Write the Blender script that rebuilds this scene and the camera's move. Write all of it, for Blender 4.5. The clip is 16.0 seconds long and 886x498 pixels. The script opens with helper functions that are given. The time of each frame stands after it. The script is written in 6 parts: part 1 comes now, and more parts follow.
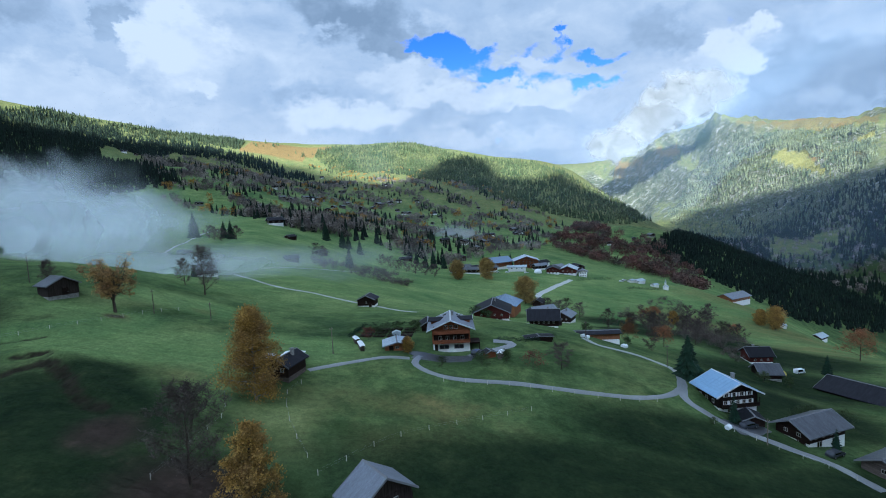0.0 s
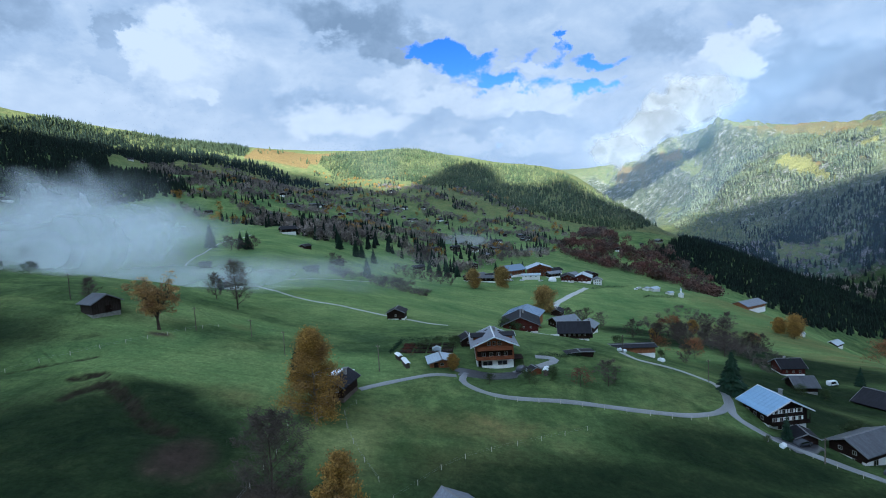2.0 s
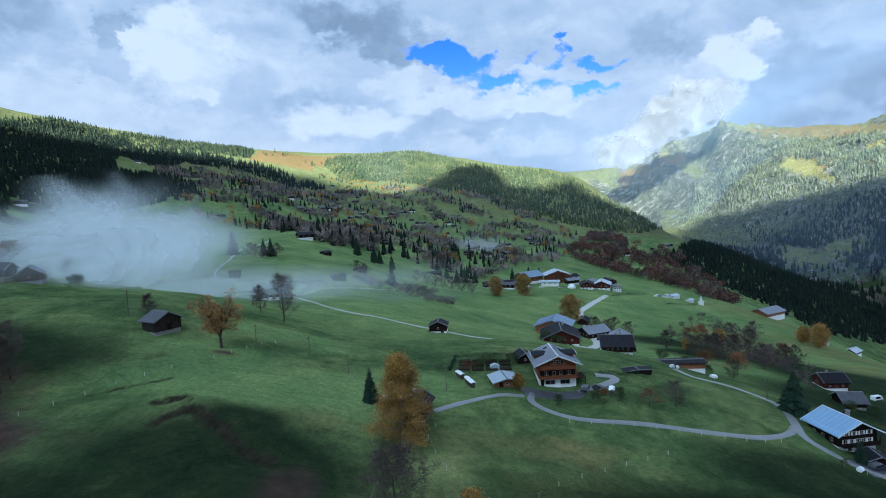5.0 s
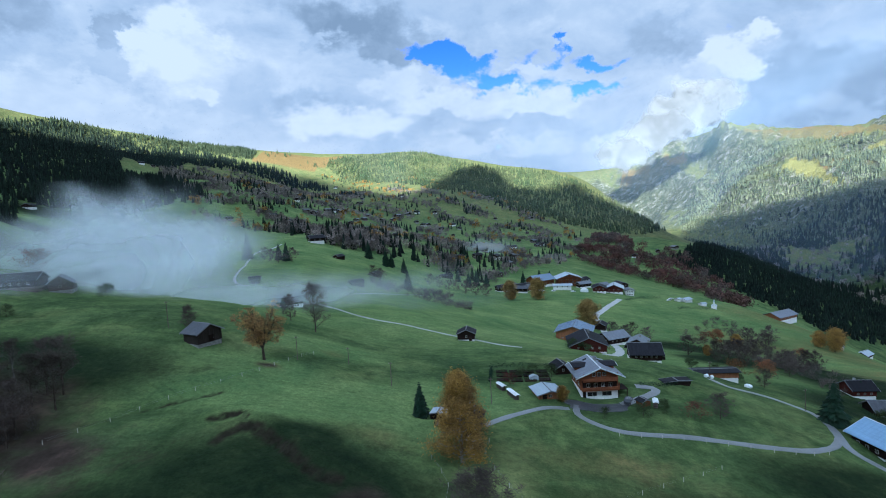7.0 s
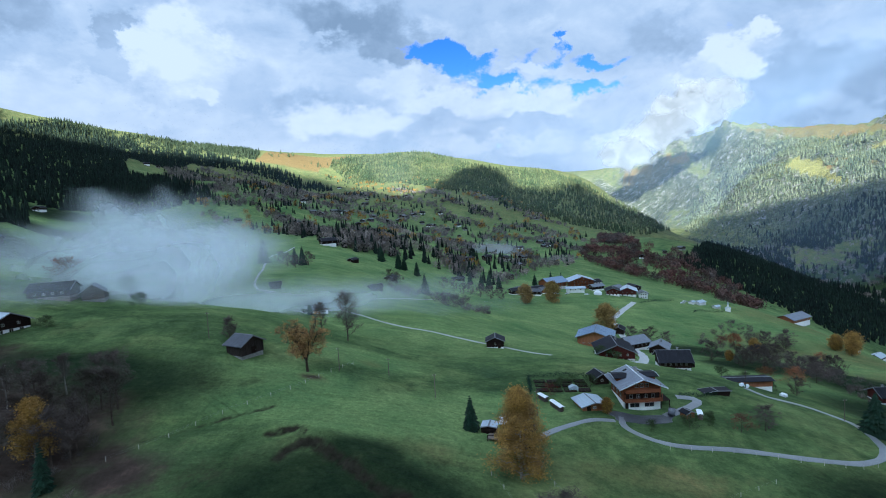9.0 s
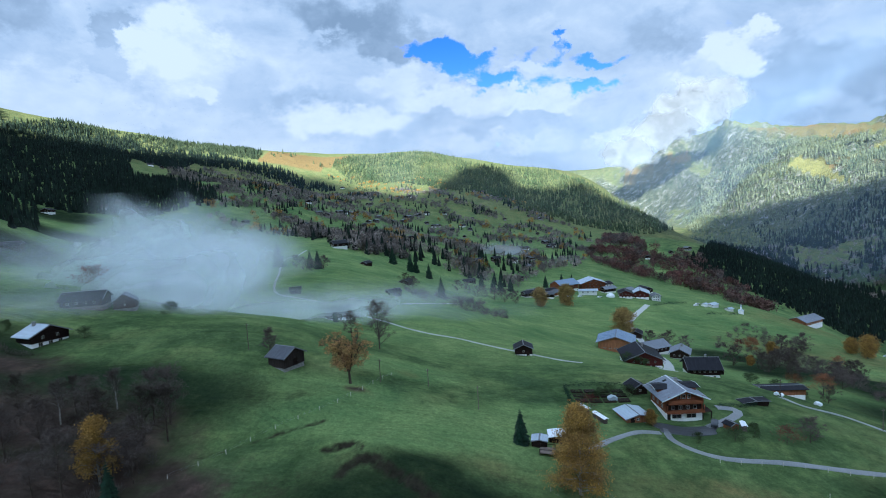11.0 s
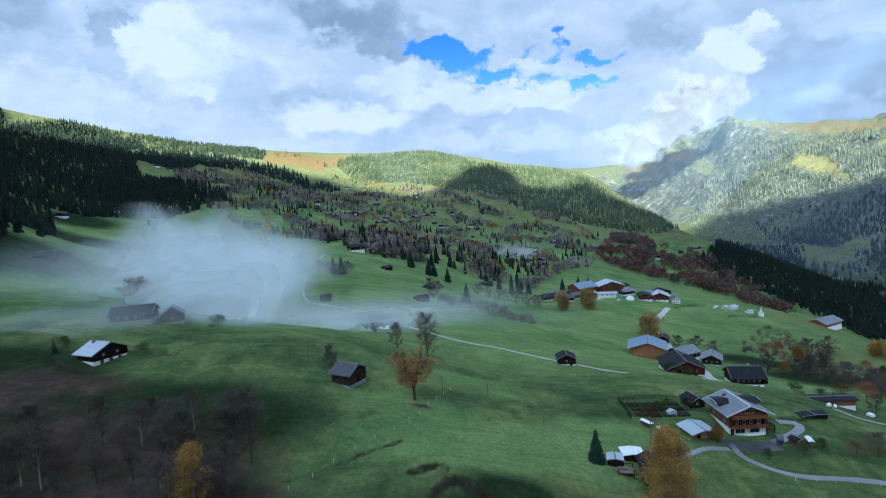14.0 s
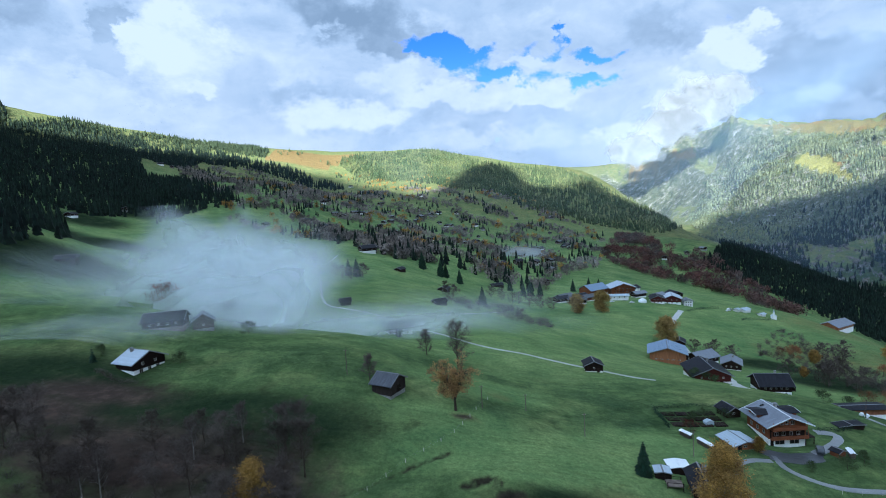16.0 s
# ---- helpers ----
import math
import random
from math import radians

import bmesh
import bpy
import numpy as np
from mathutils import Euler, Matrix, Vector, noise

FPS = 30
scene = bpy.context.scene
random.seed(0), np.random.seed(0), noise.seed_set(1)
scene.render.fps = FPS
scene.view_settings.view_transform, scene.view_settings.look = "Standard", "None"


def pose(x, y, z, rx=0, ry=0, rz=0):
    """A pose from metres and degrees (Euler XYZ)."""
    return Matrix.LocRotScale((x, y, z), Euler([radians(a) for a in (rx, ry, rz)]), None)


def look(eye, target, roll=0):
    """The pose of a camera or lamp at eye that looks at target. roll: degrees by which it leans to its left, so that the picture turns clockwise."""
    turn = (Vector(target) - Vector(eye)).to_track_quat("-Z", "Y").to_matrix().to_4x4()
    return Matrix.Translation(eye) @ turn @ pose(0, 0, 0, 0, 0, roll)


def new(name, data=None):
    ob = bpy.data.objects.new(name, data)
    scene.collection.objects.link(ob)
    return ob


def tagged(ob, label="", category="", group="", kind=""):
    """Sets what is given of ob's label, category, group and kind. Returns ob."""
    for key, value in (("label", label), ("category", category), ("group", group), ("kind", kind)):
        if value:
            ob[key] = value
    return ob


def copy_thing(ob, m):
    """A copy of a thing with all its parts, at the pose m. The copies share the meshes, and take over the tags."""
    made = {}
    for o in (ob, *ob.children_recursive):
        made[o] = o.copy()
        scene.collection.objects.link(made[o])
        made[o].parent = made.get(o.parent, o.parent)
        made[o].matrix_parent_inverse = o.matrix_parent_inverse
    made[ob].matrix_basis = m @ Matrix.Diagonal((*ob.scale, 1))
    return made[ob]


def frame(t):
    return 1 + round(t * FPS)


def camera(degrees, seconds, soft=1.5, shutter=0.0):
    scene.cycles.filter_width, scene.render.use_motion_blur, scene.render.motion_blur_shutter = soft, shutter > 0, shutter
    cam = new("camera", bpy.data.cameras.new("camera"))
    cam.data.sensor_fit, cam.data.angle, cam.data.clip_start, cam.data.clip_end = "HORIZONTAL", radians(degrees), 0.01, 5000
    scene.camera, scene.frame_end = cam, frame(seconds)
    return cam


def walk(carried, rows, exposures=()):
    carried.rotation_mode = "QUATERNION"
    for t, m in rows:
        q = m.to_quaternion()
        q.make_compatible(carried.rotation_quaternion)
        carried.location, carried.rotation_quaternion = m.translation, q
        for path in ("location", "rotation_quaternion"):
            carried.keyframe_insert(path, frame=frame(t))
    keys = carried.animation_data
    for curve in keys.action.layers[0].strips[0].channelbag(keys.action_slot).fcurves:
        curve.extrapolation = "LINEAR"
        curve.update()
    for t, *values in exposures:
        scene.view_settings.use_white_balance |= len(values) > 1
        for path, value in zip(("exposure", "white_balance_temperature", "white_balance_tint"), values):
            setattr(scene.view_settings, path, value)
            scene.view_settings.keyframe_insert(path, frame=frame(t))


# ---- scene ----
cam = camera(85.1, 16.0, soft=1.0)
METRES, EYE, TILT, LEAN, TURN = 100.0, 50.0, -5.0, 3.0, 0.0
ROWS = [
    (0.0, 0.0, 0.0, 0.0, 0.0, 0.0, -0.0),
    (0.5, -0.0303, -0.0011, 0.0082, 0.05, 0.22, -0.02),
    (1.0, -0.0583, -0.0011, 0.0159, 0.1, 0.37, 0.03),
    (1.5, -0.0882, -0.0016, 0.0239, 0.13, 0.49, 0.14),
    (2.0, -0.1179, -0.0019, 0.0322, 0.15, 0.6, 0.25),
    (2.5, -0.1477, -0.0026, 0.0403, 0.16, 0.67, 0.3),
    (3.0, -0.1774, -0.0026, 0.0487, 0.18, 0.71, 0.32),
    (3.5, -0.2069, -0.0025, 0.0573, 0.18, 0.71, 0.29),
    (4.0, -0.2363, -0.0027, 0.0656, 0.18, 0.71, 0.22),
    (6.5, -0.3859, -0.0058, 0.1076, 0.09, 0.79, 0.0),
    (7.0, -0.4162, -0.0069, 0.1167, 0.08, 0.74, 0.12),
    (7.5, -0.4464, -0.0078, 0.1257, 0.08, 0.68, 0.2),
    (8.0, -0.4764, -0.0088, 0.1347, 0.1, 0.65, 0.23),
    (8.5, -0.5065, -0.01, 0.1439, 0.11, 0.66, 0.21),
    (9.0, -0.5365, -0.011, 0.1531, 0.12, 0.63, 0.2),
    (11.5, -0.6886, -0.0134, 0.2003, 0.04, 0.47, 0.31),
    (12.0, -0.719, -0.0143, 0.2094, 0.0, 0.57, 0.29),
    (12.5, -0.7494, -0.0151, 0.2185, -0.02, 0.6, 0.32),
    (13.0, -0.7799, -0.0158, 0.2273, -0.02, 0.55, 0.4),
    (13.5, -0.8099, -0.0156, 0.2367, -0.01, 0.41, 0.49),
    (14.0, -0.84, -0.0158, 0.2461, 0.02, 0.23, 0.57),
    (14.5, -0.8697, -0.016, 0.2554, 0.04, 0.05, 0.62),
    (15.0, -0.8994, -0.0164, 0.2651, 0.05, -0.07, 0.64),
    (15.5, -0.929, -0.0171, 0.2748, 0.02, -0.1, 0.6),
    (16.0, -0.9583, -0.0173, 0.2846, -0.01, -0.04, 0.4),
]
walk(cam, [(t, pose(0, 0, EYE, TILT, LEAN, TURN) @ pose(METRES * x, METRES * y, METRES * z, 90 + pitch, roll, yaw)) for t, x, y, z, yaw, pitch, roll in ROWS],
     exposures=[(0, 1.68, 5150, 5), (16, 1.84, 5150, 5)])

# ---- sky, clouds and sun ----
SUN_AZ, SUN_EL = -170.0, 21.0  # degrees; the azimuth from +y towards +x
world = bpy.data.worlds.new("sky")
scene.world = world
world.use_nodes = True
W = world.node_tree
W.nodes.clear()


def wnode(kind):
    return W.nodes.new(kind)


def wmath(op, a, b=None, clamp=False):
    n = wnode("ShaderNodeMath")
    n.operation, n.use_clamp = op, clamp
    for i, v in enumerate((a, b)):
        if v is None:
            continue
        if isinstance(v, (int, float)):
            n.inputs[i].default_value = v
        else:
            W.links.new(v, n.inputs[i])
    return n.outputs[0]


sky = wnode("ShaderNodeTexSky")
sky.sky_type, sky.sun_disc, sky.altitude = "NISHITA", False, 1200
sky.sun_elevation, sky.sun_rotation = radians(SUN_EL), radians(SUN_AZ)
sky.air_density, sky.dust_density, sky.ozone_density = 1.0, 0.0, 2.5
sky_light = wnode("ShaderNodeBackground")
sky_light.inputs["Strength"].default_value = 0.044
azure = wnode("ShaderNodeHueSaturation")
azure.inputs["Hue"].default_value = 0.535
azure.inputs["Saturation"].default_value, azure.inputs["Value"].default_value = 1.35, 1.7
W.links.new(sky.outputs[0], azure.inputs["Color"])
W.links.new(azure.outputs[0], sky_light.inputs["Color"])
coord = wnode("ShaderNodeTexCoord")
split = wnode("ShaderNodeSeparateXYZ")
W.links.new(coord.outputs["Generated"], split.inputs[0])
az = wmath("MULTIPLY", wmath("ARCTAN2", split.outputs[0], split.outputs[1]), 57.2958)
el = wmath("MULTIPLY", wmath("ARCSINE", split.outputs[2]), 57.2958)


def sky_noise(scale_az, scale_el, detail, rough, seed, distort=0.0):
    c = wnode("ShaderNodeCombineXYZ")
    W.links.new(wmath("MULTIPLY", az, scale_az), c.inputs[0])
    W.links.new(wmath("MULTIPLY", el, scale_el), c.inputs[1])
    c.inputs[2].default_value = seed
    n = wnode("ShaderNodeTexNoise")
    n.inputs["Scale"].default_value, n.inputs["Detail"].default_value = 1.0, detail
    n.inputs["Roughness"].default_value, n.inputs["Distortion"].default_value = rough, distort
    W.links.new(c.outputs[0], n.inputs["Vector"])
    return n.outputs[0]


def turbulence(scale, detail, seed, reach):
    """Two offsets in degrees that bend the outlines of the clouds."""
    c, n, apart = wnode("ShaderNodeCombineXYZ"), wnode("ShaderNodeTexNoise"), wnode("ShaderNodeSeparateColor")
    W.links.new(wmath("MULTIPLY", az, scale), c.inputs[0])
    W.links.new(wmath("MULTIPLY", el, scale * 1.3), c.inputs[1])
    c.inputs[2].default_value = seed
    n.inputs["Scale"].default_value, n.inputs["Detail"].default_value, n.inputs["Roughness"].default_value = 1.0, detail, 0.6
    W.links.new(c.outputs[0], n.inputs["Vector"])
    W.links.new(n.outputs["Color"], apart.inputs[0])
    return [wmath("MULTIPLY", wmath("SUBTRACT", apart.outputs[k], 0.5), reach) for k in range(2)]


bend_az, bend_el = turbulence(0.22, 9, 2.7, 11.0)
cloud_az, cloud_el = wmath("ADD", az, bend_az), wmath("ADD", el, wmath("MULTIPLY", bend_el, 0.62))


def bank(a, e, wide, tall, lean=0.0):
    """A billowing mass in the sky round azimuth a and elevation e, of that half width and half height in degrees."""
    da, de = wmath("SUBTRACT", cloud_az, a), wmath("SUBTRACT", cloud_el, e)
    de = wmath("SUBTRACT", de, wmath("MULTIPLY", da, lean))
    q = wmath("ADD", wmath("POWER", wmath("ABSOLUTE", wmath("DIVIDE", da, wide)), 2.0), wmath("POWER", wmath("ABSOLUTE", wmath("DIVIDE", de, tall)), 2.0))
    return wmath("POWER", 2.718, wmath("MULTIPLY", q, -1.0))


billow = sky_noise(0.13, 0.21, 10, 0.6, 3.1, 0.35)
puffs = sky_noise(0.3, 0.46, 8, 0.58, 5.3, 0.25)
wisps = sky_noise(0.06, 0.13, 9, 0.62, 8.4, 0.4)
# where the cloud cover thins and blue shows through
GAPS = [(1.9, 17.2, 5.6, 1.6, -0.16, 0.95), (-1.7, 17.3, 2.4, 0.8, -0.05, 0.4), (7.8, 13.9, 4.6, 1.1, -0.13, 0.75), (13.1, 15.5, 1.8, 1.5, -0.12, 0.5), (18.3, 15.2, 2.6, 0.9, -0.14, 0.75), (16.9, 12.8, 2.8, 0.9, -0.12, 0.7), (15.0, 17.5, 0.9, 0.9, 0.67, 0.55)]
cover = wmath("ADD", wmath("ADD", wmath("MULTIPLY", billow, 0.6), wmath("MULTIPLY", puffs, 1.3)), -0.15)
for a, e, wide, tall, lean, amount in GAPS:
    cover = wmath("SUBTRACT", cover, wmath("MULTIPLY", bank(a, e, wide, tall, lean), amount))
cover_ramp = wnode("ShaderNodeMapRange")
cover_ramp.interpolation_type = "SMOOTHSTEP"
cover_ramp.inputs["From Min"].default_value, cover_ramp.inputs["From Max"].default_value = 0.2, 0.52
W.links.new(cover, cover_ramp.inputs["Value"])
# thick and thin cloud: bright heads, grey undersides; masses from back to front: azimuth, elevation, half width, half height, lean, tone, softness
CLOUDS_LEFT = [(-39.9, 18.7, 3.4, 2.4, 0.18, 0.4, 0.34), (-21.3, 21.9, 6.2, 2.0, 0.08, 0.8, 0.35), (-36.9, 12.4, 8.0, 2.5, 0.08, 0.84, 0.35), (-27.6, 17.6, 4.4, 3.9, 0.09, 1.04, 0.36),
               (-25.7, 13.7, 1.7, 1.3, 0.05, 0.98, 0.2), (-32.9, 18.4, 2.3, 2.1, 0.13, 0.46, 0.14), (-34.0, 15.5, 1.9, 1.2, 0.11, 0.62, 0.15), (-20.3, 14.2, 3.5, 3.4, 0.03, 0.68, 0.3),
               (-15.2, 12.4, 9.1, 2.1, 0, 0.56, 0.34), (-32.2, 10.7, 7.6, 1.2, 0.05, 0.8, 0.3)]
CLOUDS_MIDDLE = [(5.5, 21.9, 12.0, 2.1, -0.08, 0.6, 0.3), (-9.5, 20.8, 9.6, 2.6, -0.18, 0.28, 0.4), (-13.3, 19.3, 2.5, 0.6, 0.42, 0.58, 0.32), (-5.2, 18.0, 4.2, 1.2, -0.33, 0.34, 0.32),
                 (-4.8, 14.8, 4.5, 1.6, -0.03, 0.86, 0.25), (1.6, 12.5, 7.8, 1.7, -0.06, 0.92, 0.2), (-9.0, 10.7, 8.9, 2.1, -0.03, 0.94, 0.25), (11.9, 11.2, 7.5, 2.1, -0.1, 0.96, 0.2),
                 (9.3, 9.5, 9.5, 0.9, -0.08, 0.6, 0.25), (7.9, 7.3, 10.9, 1.1, -0.07, 0.8, 0.3), (10.9, 15.5, 2.6, 0.8, -0.1, 0.82, 0.12), (3.1, 15.4, 2.3, 0.6, -0.07, 0.86, 0.1)]
CLOUDS_RIGHT = [(25.0, 16.4, 4.3, 2.0, -0.19, 0.44, 0.4), (19.2, 9.5, 3.5, 2.0, -0.12, 0.7, 0.25), (40.0, 12.9, 4.2, 3.2, -0.25, 0.7, 0.3), (37.0, 9.4, 8.2, 5.0, -0.19, 0.46, 0.14),
                (39.5, 7.2, 4.6, 1.3, -0.18, 0.62, 0.3), (31.6, 13.9, 2.9, 2.4, -0.21, 1.04, 0.14), (29.0, 11.6, 2.2, 3.2, -0.18, 0.84, 0.2), (23.2, 8.4, 3.3, 2.6, -0.12, 0.74, 0.2),
                (26.2, 9.7, 2.4, 2.6, -0.15, 1.02, 0.12), (20.3, 6.0, 3.5, 2.2, -0.1, 0.98, 0.14)]
tone = wmath("ADD", wmath("MULTIPLY", wisps, 0.7), wmath("MULTIPLY", billow, 0.9))
tone = wmath("ADD", tone, -0.16)
for a, e, wide, tall, lean, value, soft in CLOUDS_LEFT + CLOUDS_MIDDLE + CLOUDS_RIGHT:
    edge = wnode("ShaderNodeMapRange")
    edge.interpolation_type = "SMOOTHSTEP"
    edge.inputs["From Min"].default_value, edge.inputs["From Max"].default_value = 0.5 - soft, 0.5 + soft
    W.links.new(wmath("ADD", bank(a, e, wide, tall, lean), wmath("MULTIPLY", wmath("SUBTRACT", puffs, 0.5), 0.55 + 1.8 * soft)), edge.inputs["Value"])
    inner = wmath("ADD", wmath("MULTIPLY", wmath("SUBTRACT", puffs, 0.5), 0.5), value - 0.06)
    tone = wmath("ADD", tone, wmath("MULTIPLY", edge.outputs[0], wmath("SUBTRACT", inner, tone)))
tone_ramp = wnode("ShaderNodeValToRGB")
tone_ramp.color_ramp.elements[0].position, tone_ramp.color_ramp.elements[0].color = 0.22, (0.33, 0.41, 0.52, 1)
tone_ramp.color_ramp.elements[1].position, tone_ramp.color_ramp.elements[1].color = 0.95, (0.95, 0.97, 1.0, 1)
mid_tone = tone_ramp.color_ramp.elements.new(0.52)
mid_tone.color = (0.58, 0.67, 0.8, 1)
W.links.new(tone, tone_ramp.inputs[0])
cloud_light = wnode("ShaderNodeBackground")
# the cloud deck is dimmed overhead, out of view, to lower the fill light
overhead = wmath("MINIMUM", wmath("MAXIMUM", wmath("DIVIDE", wmath("SUBTRACT", el, 21.0), 34.0), 0.0), 1.0)
# an unseen bright patch above the sun, added to fill the shaded slopes
fill_glow = wmath("MULTIPLY", bank(SUN_AZ, 50.0, 44.0, 20.0), 2.1)
W.links.new(wmath("ADD", wmath("SUBTRACT", 0.256, wmath("MULTIPLY", overhead, 0.06)), fill_glow), cloud_light.inputs["Strength"])
W.links.new(tone_ramp.outputs[0], cloud_light.inputs["Color"])
sky_mix = wnode("ShaderNodeMixShader")
W.links.new(cover_ramp.outputs[0], sky_mix.inputs[0])
W.links.new(sky_light.outputs[0], sky_mix.inputs[1])
W.links.new(cloud_light.outputs[0], sky_mix.inputs[2])
sky_out = wnode("ShaderNodeOutputWorld")
W.links.new(sky_mix.outputs[0], sky_out.inputs[0])

sun_data = bpy.data.lights.new("sun", "SUN")
sun_data.energy, sun_data.angle, sun_data.color = 5.0, radians(0.7), (1.0, 0.93, 0.8)
sun = new("sun", sun_data)
sun_way = Vector((math.sin(radians(SUN_AZ)) * math.cos(radians(SUN_EL)), math.cos(radians(SUN_AZ)) * math.cos(radians(SUN_EL)), math.sin(radians(SUN_EL))))
sun.matrix_world = look(sun_way * 3000, (0, 0, 0))


# ---- materials ----
def material(name, colour, rough=0.8, metal=0.0, vary=0.25, scale=1.0, fine=8.0, bump=0.3, tint=None, coords="Object", stretch=(1, 1, 1), island=0.0, each=0.0, spec=0.1, translucent=0.0):
    """A surface with stains and grain at two sizes. tint: a second colour that comes in by patches. island, each: how far loose
    pieces of a mesh, or objects, differ in brightness."""
    m = bpy.data.materials.new(name)
    m.use_nodes = True
    t = m.node_tree
    b = t.nodes["Principled BSDF"]
    b.inputs["Roughness"].default_value, b.inputs["Metallic"].default_value = rough, metal
    b.inputs["Specular IOR Level"].default_value = spec
    if coords == "World":
        src = t.nodes.new("ShaderNodeNewGeometry").outputs["Position"]
    else:
        src = t.nodes.new("ShaderNodeTexCoord").outputs[coords]
    mp = t.nodes.new("ShaderNodeMapping")
    mp.inputs["Scale"].default_value = stretch
    t.links.new(src, mp.inputs[0])
    big, small = t.nodes.new("ShaderNodeTexNoise"), t.nodes.new("ShaderNodeTexNoise")
    for n, s, d in ((big, scale, 4), (small, fine, 6)):
        n.inputs["Scale"].default_value, n.inputs["Detail"].default_value = s, d
        t.links.new(mp.outputs[0], n.inputs["Vector"])
    ramp = t.nodes.new("ShaderNodeValToRGB")
    second = tint or tuple(c * (1 - vary) for c in colour)
    ramp.color_ramp.elements[0].position, ramp.color_ramp.elements[0].color = 0.35, (*second, 1)
    ramp.color_ramp.elements[1].position, ramp.color_ramp.elements[1].color = 0.65, (*colour, 1)
    t.links.new(big.outputs[0], ramp.inputs[0])
    hsv = t.nodes.new("ShaderNodeHueSaturation")
    t.links.new(ramp.outputs[0], hsv.inputs["Color"])
    val = t.nodes.new("ShaderNodeMapRange")
    val.inputs["From Min"].default_value, val.inputs["From Max"].default_value = 0.3, 0.7
    val.inputs["To Min"].default_value, val.inputs["To Max"].default_value = 1 - vary, 1 + vary
    t.links.new(small.outputs[0], val.inputs["Value"])
    value = val.outputs[0]
    for amount, node, out in ((island, "ShaderNodeNewGeometry", "Random Per Island"), (each, "ShaderNodeObjectInfo", "Random")):
        if amount:
            r = t.nodes.new("ShaderNodeMapRange")
            r.inputs["To Min"].default_value, r.inputs["To Max"].default_value = 1 - amount, 1 + amount
            t.links.new(t.nodes.new(node).outputs[out], r.inputs["Value"])
            mul = t.nodes.new("ShaderNodeMath")
            mul.operation = "MULTIPLY"
            t.links.new(value, mul.inputs[0])
            t.links.new(r.outputs[0], mul.inputs[1])
            value = mul.outputs[0]
    t.links.new(value, hsv.inputs["Value"])
    t.links.new(hsv.outputs[0], b.inputs["Base Color"])
    if bump:
        bp = t.nodes.new("ShaderNodeBump")
        bp.inputs["Strength"].default_value, bp.inputs["Distance"].default_value = bump, 0.06
        t.links.new(small.outputs[0], bp.inputs["Height"])
        t.links.new(bp.outputs[0], b.inputs["Normal"])
    if translucent:
        tr, mx = t.nodes.new("ShaderNodeBsdfTranslucent"), t.nodes.new("ShaderNodeMixShader")
        mx.inputs[0].default_value = translucent
        t.links.new(hsv.outputs[0], tr.inputs["Color"])
        t.links.new(b.outputs[0], mx.inputs[1])
        t.links.new(tr.outputs[0], mx.inputs[2])
        t.links.new(mx.outputs[0], t.nodes["Material Output"].inputs["Surface"])
    return m


M_WHITE = material("limewashed_render", (0.84, 0.83, 0.8), 0.9, vary=0.08, scale=0.4, fine=6)
M_TIMBER = material("brown_larch_boards", (0.21, 0.075, 0.033), 0.75, vary=0.3, scale=0.5, fine=3, stretch=(0.3, 0.3, 5))
M_TIMBER_RED = material("red_brown_boards", (0.085, 0.022, 0.018), 0.75, vary=0.3, scale=0.5, fine=3, stretch=(0.3, 0.3, 5))
M_TIMBER_DARK = material("sunburnt_dark_timber", (0.024, 0.014, 0.011), 0.8, vary=0.4, scale=0.6, fine=3, stretch=(0.3, 0.3, 5), each=0.3)
M_TIMBER_OLD = material("old_barn_boards", (0.042, 0.032, 0.028), 0.85, vary=0.45, scale=0.8, fine=2, stretch=(6, 6, 0.25))
M_TIMBER_NEW = material("fresh_orange_boards", (0.3, 0.13, 0.06), 0.7, vary=0.25, scale=0.6, fine=3, stretch=(4, 4, 0.4))
M_TIMBER_GREY = material("weathered_grey_timber", (0.15, 0.12, 0.1), 0.85, vary=0.4, scale=0.6, fine=3, stretch=(0.3, 0.3, 5), each=0.3)
M_ROOF_GREY = material("grey_fibre_slates", (0.21, 0.225, 0.26), 0.5, vary=0.18, scale=0.3, fine=2.5, stretch=(1, 4, 1))
M_ROOF_DARK = material("dark_slates", (0.02, 0.02, 0.025), 0.65, vary=0.3, scale=0.3, fine=2.5, stretch=(1, 4, 1), each=0.25)
M_ROOF_SLATE = material("wet_grey_slates", (0.085, 0.09, 0.105), 0.4, vary=0.35, scale=0.3, fine=2.5, stretch=(1, 4, 1), spec=0.3)
M_ROOF_BLUE = material("pale_blue_sheet_roof", (0.24, 0.38, 0.55), 0.35, vary=0.1, scale=0.2, fine=2, stretch=(5, 0.3, 1), spec=0.5)
M_ROOF_STEEL = material("dull_blue_sheet_roof", (0.17, 0.24, 0.34), 0.35, vary=0.1, scale=0.2, fine=2, stretch=(5, 0.3, 1), spec=0.5)
M_ROOF_PALE = material("pale_grey_sheet_roof", (0.4, 0.46, 0.52), 0.35, vary=0.12, scale=0.3, fine=2, stretch=(5, 0.3, 1), spec=0.5)
M_EDGE = material("pale_sheet_roof_edge", (0.62, 0.64, 0.67), 0.45, vary=0.08, spec=0.4)
M_TRIM = material("grey_roof_edge_board", (0.2, 0.2, 0.21), 0.6, vary=0.1)
M_STONE = material("field_stone", (0.3, 0.29, 0.27), 0.9, vary=0.35, scale=1.2, fine=5, bump=0.6)
M_GLASS = material("dark_window_glass", (0.01, 0.011, 0.013), 0.08, vary=0.05, bump=0.0, spec=0.6)
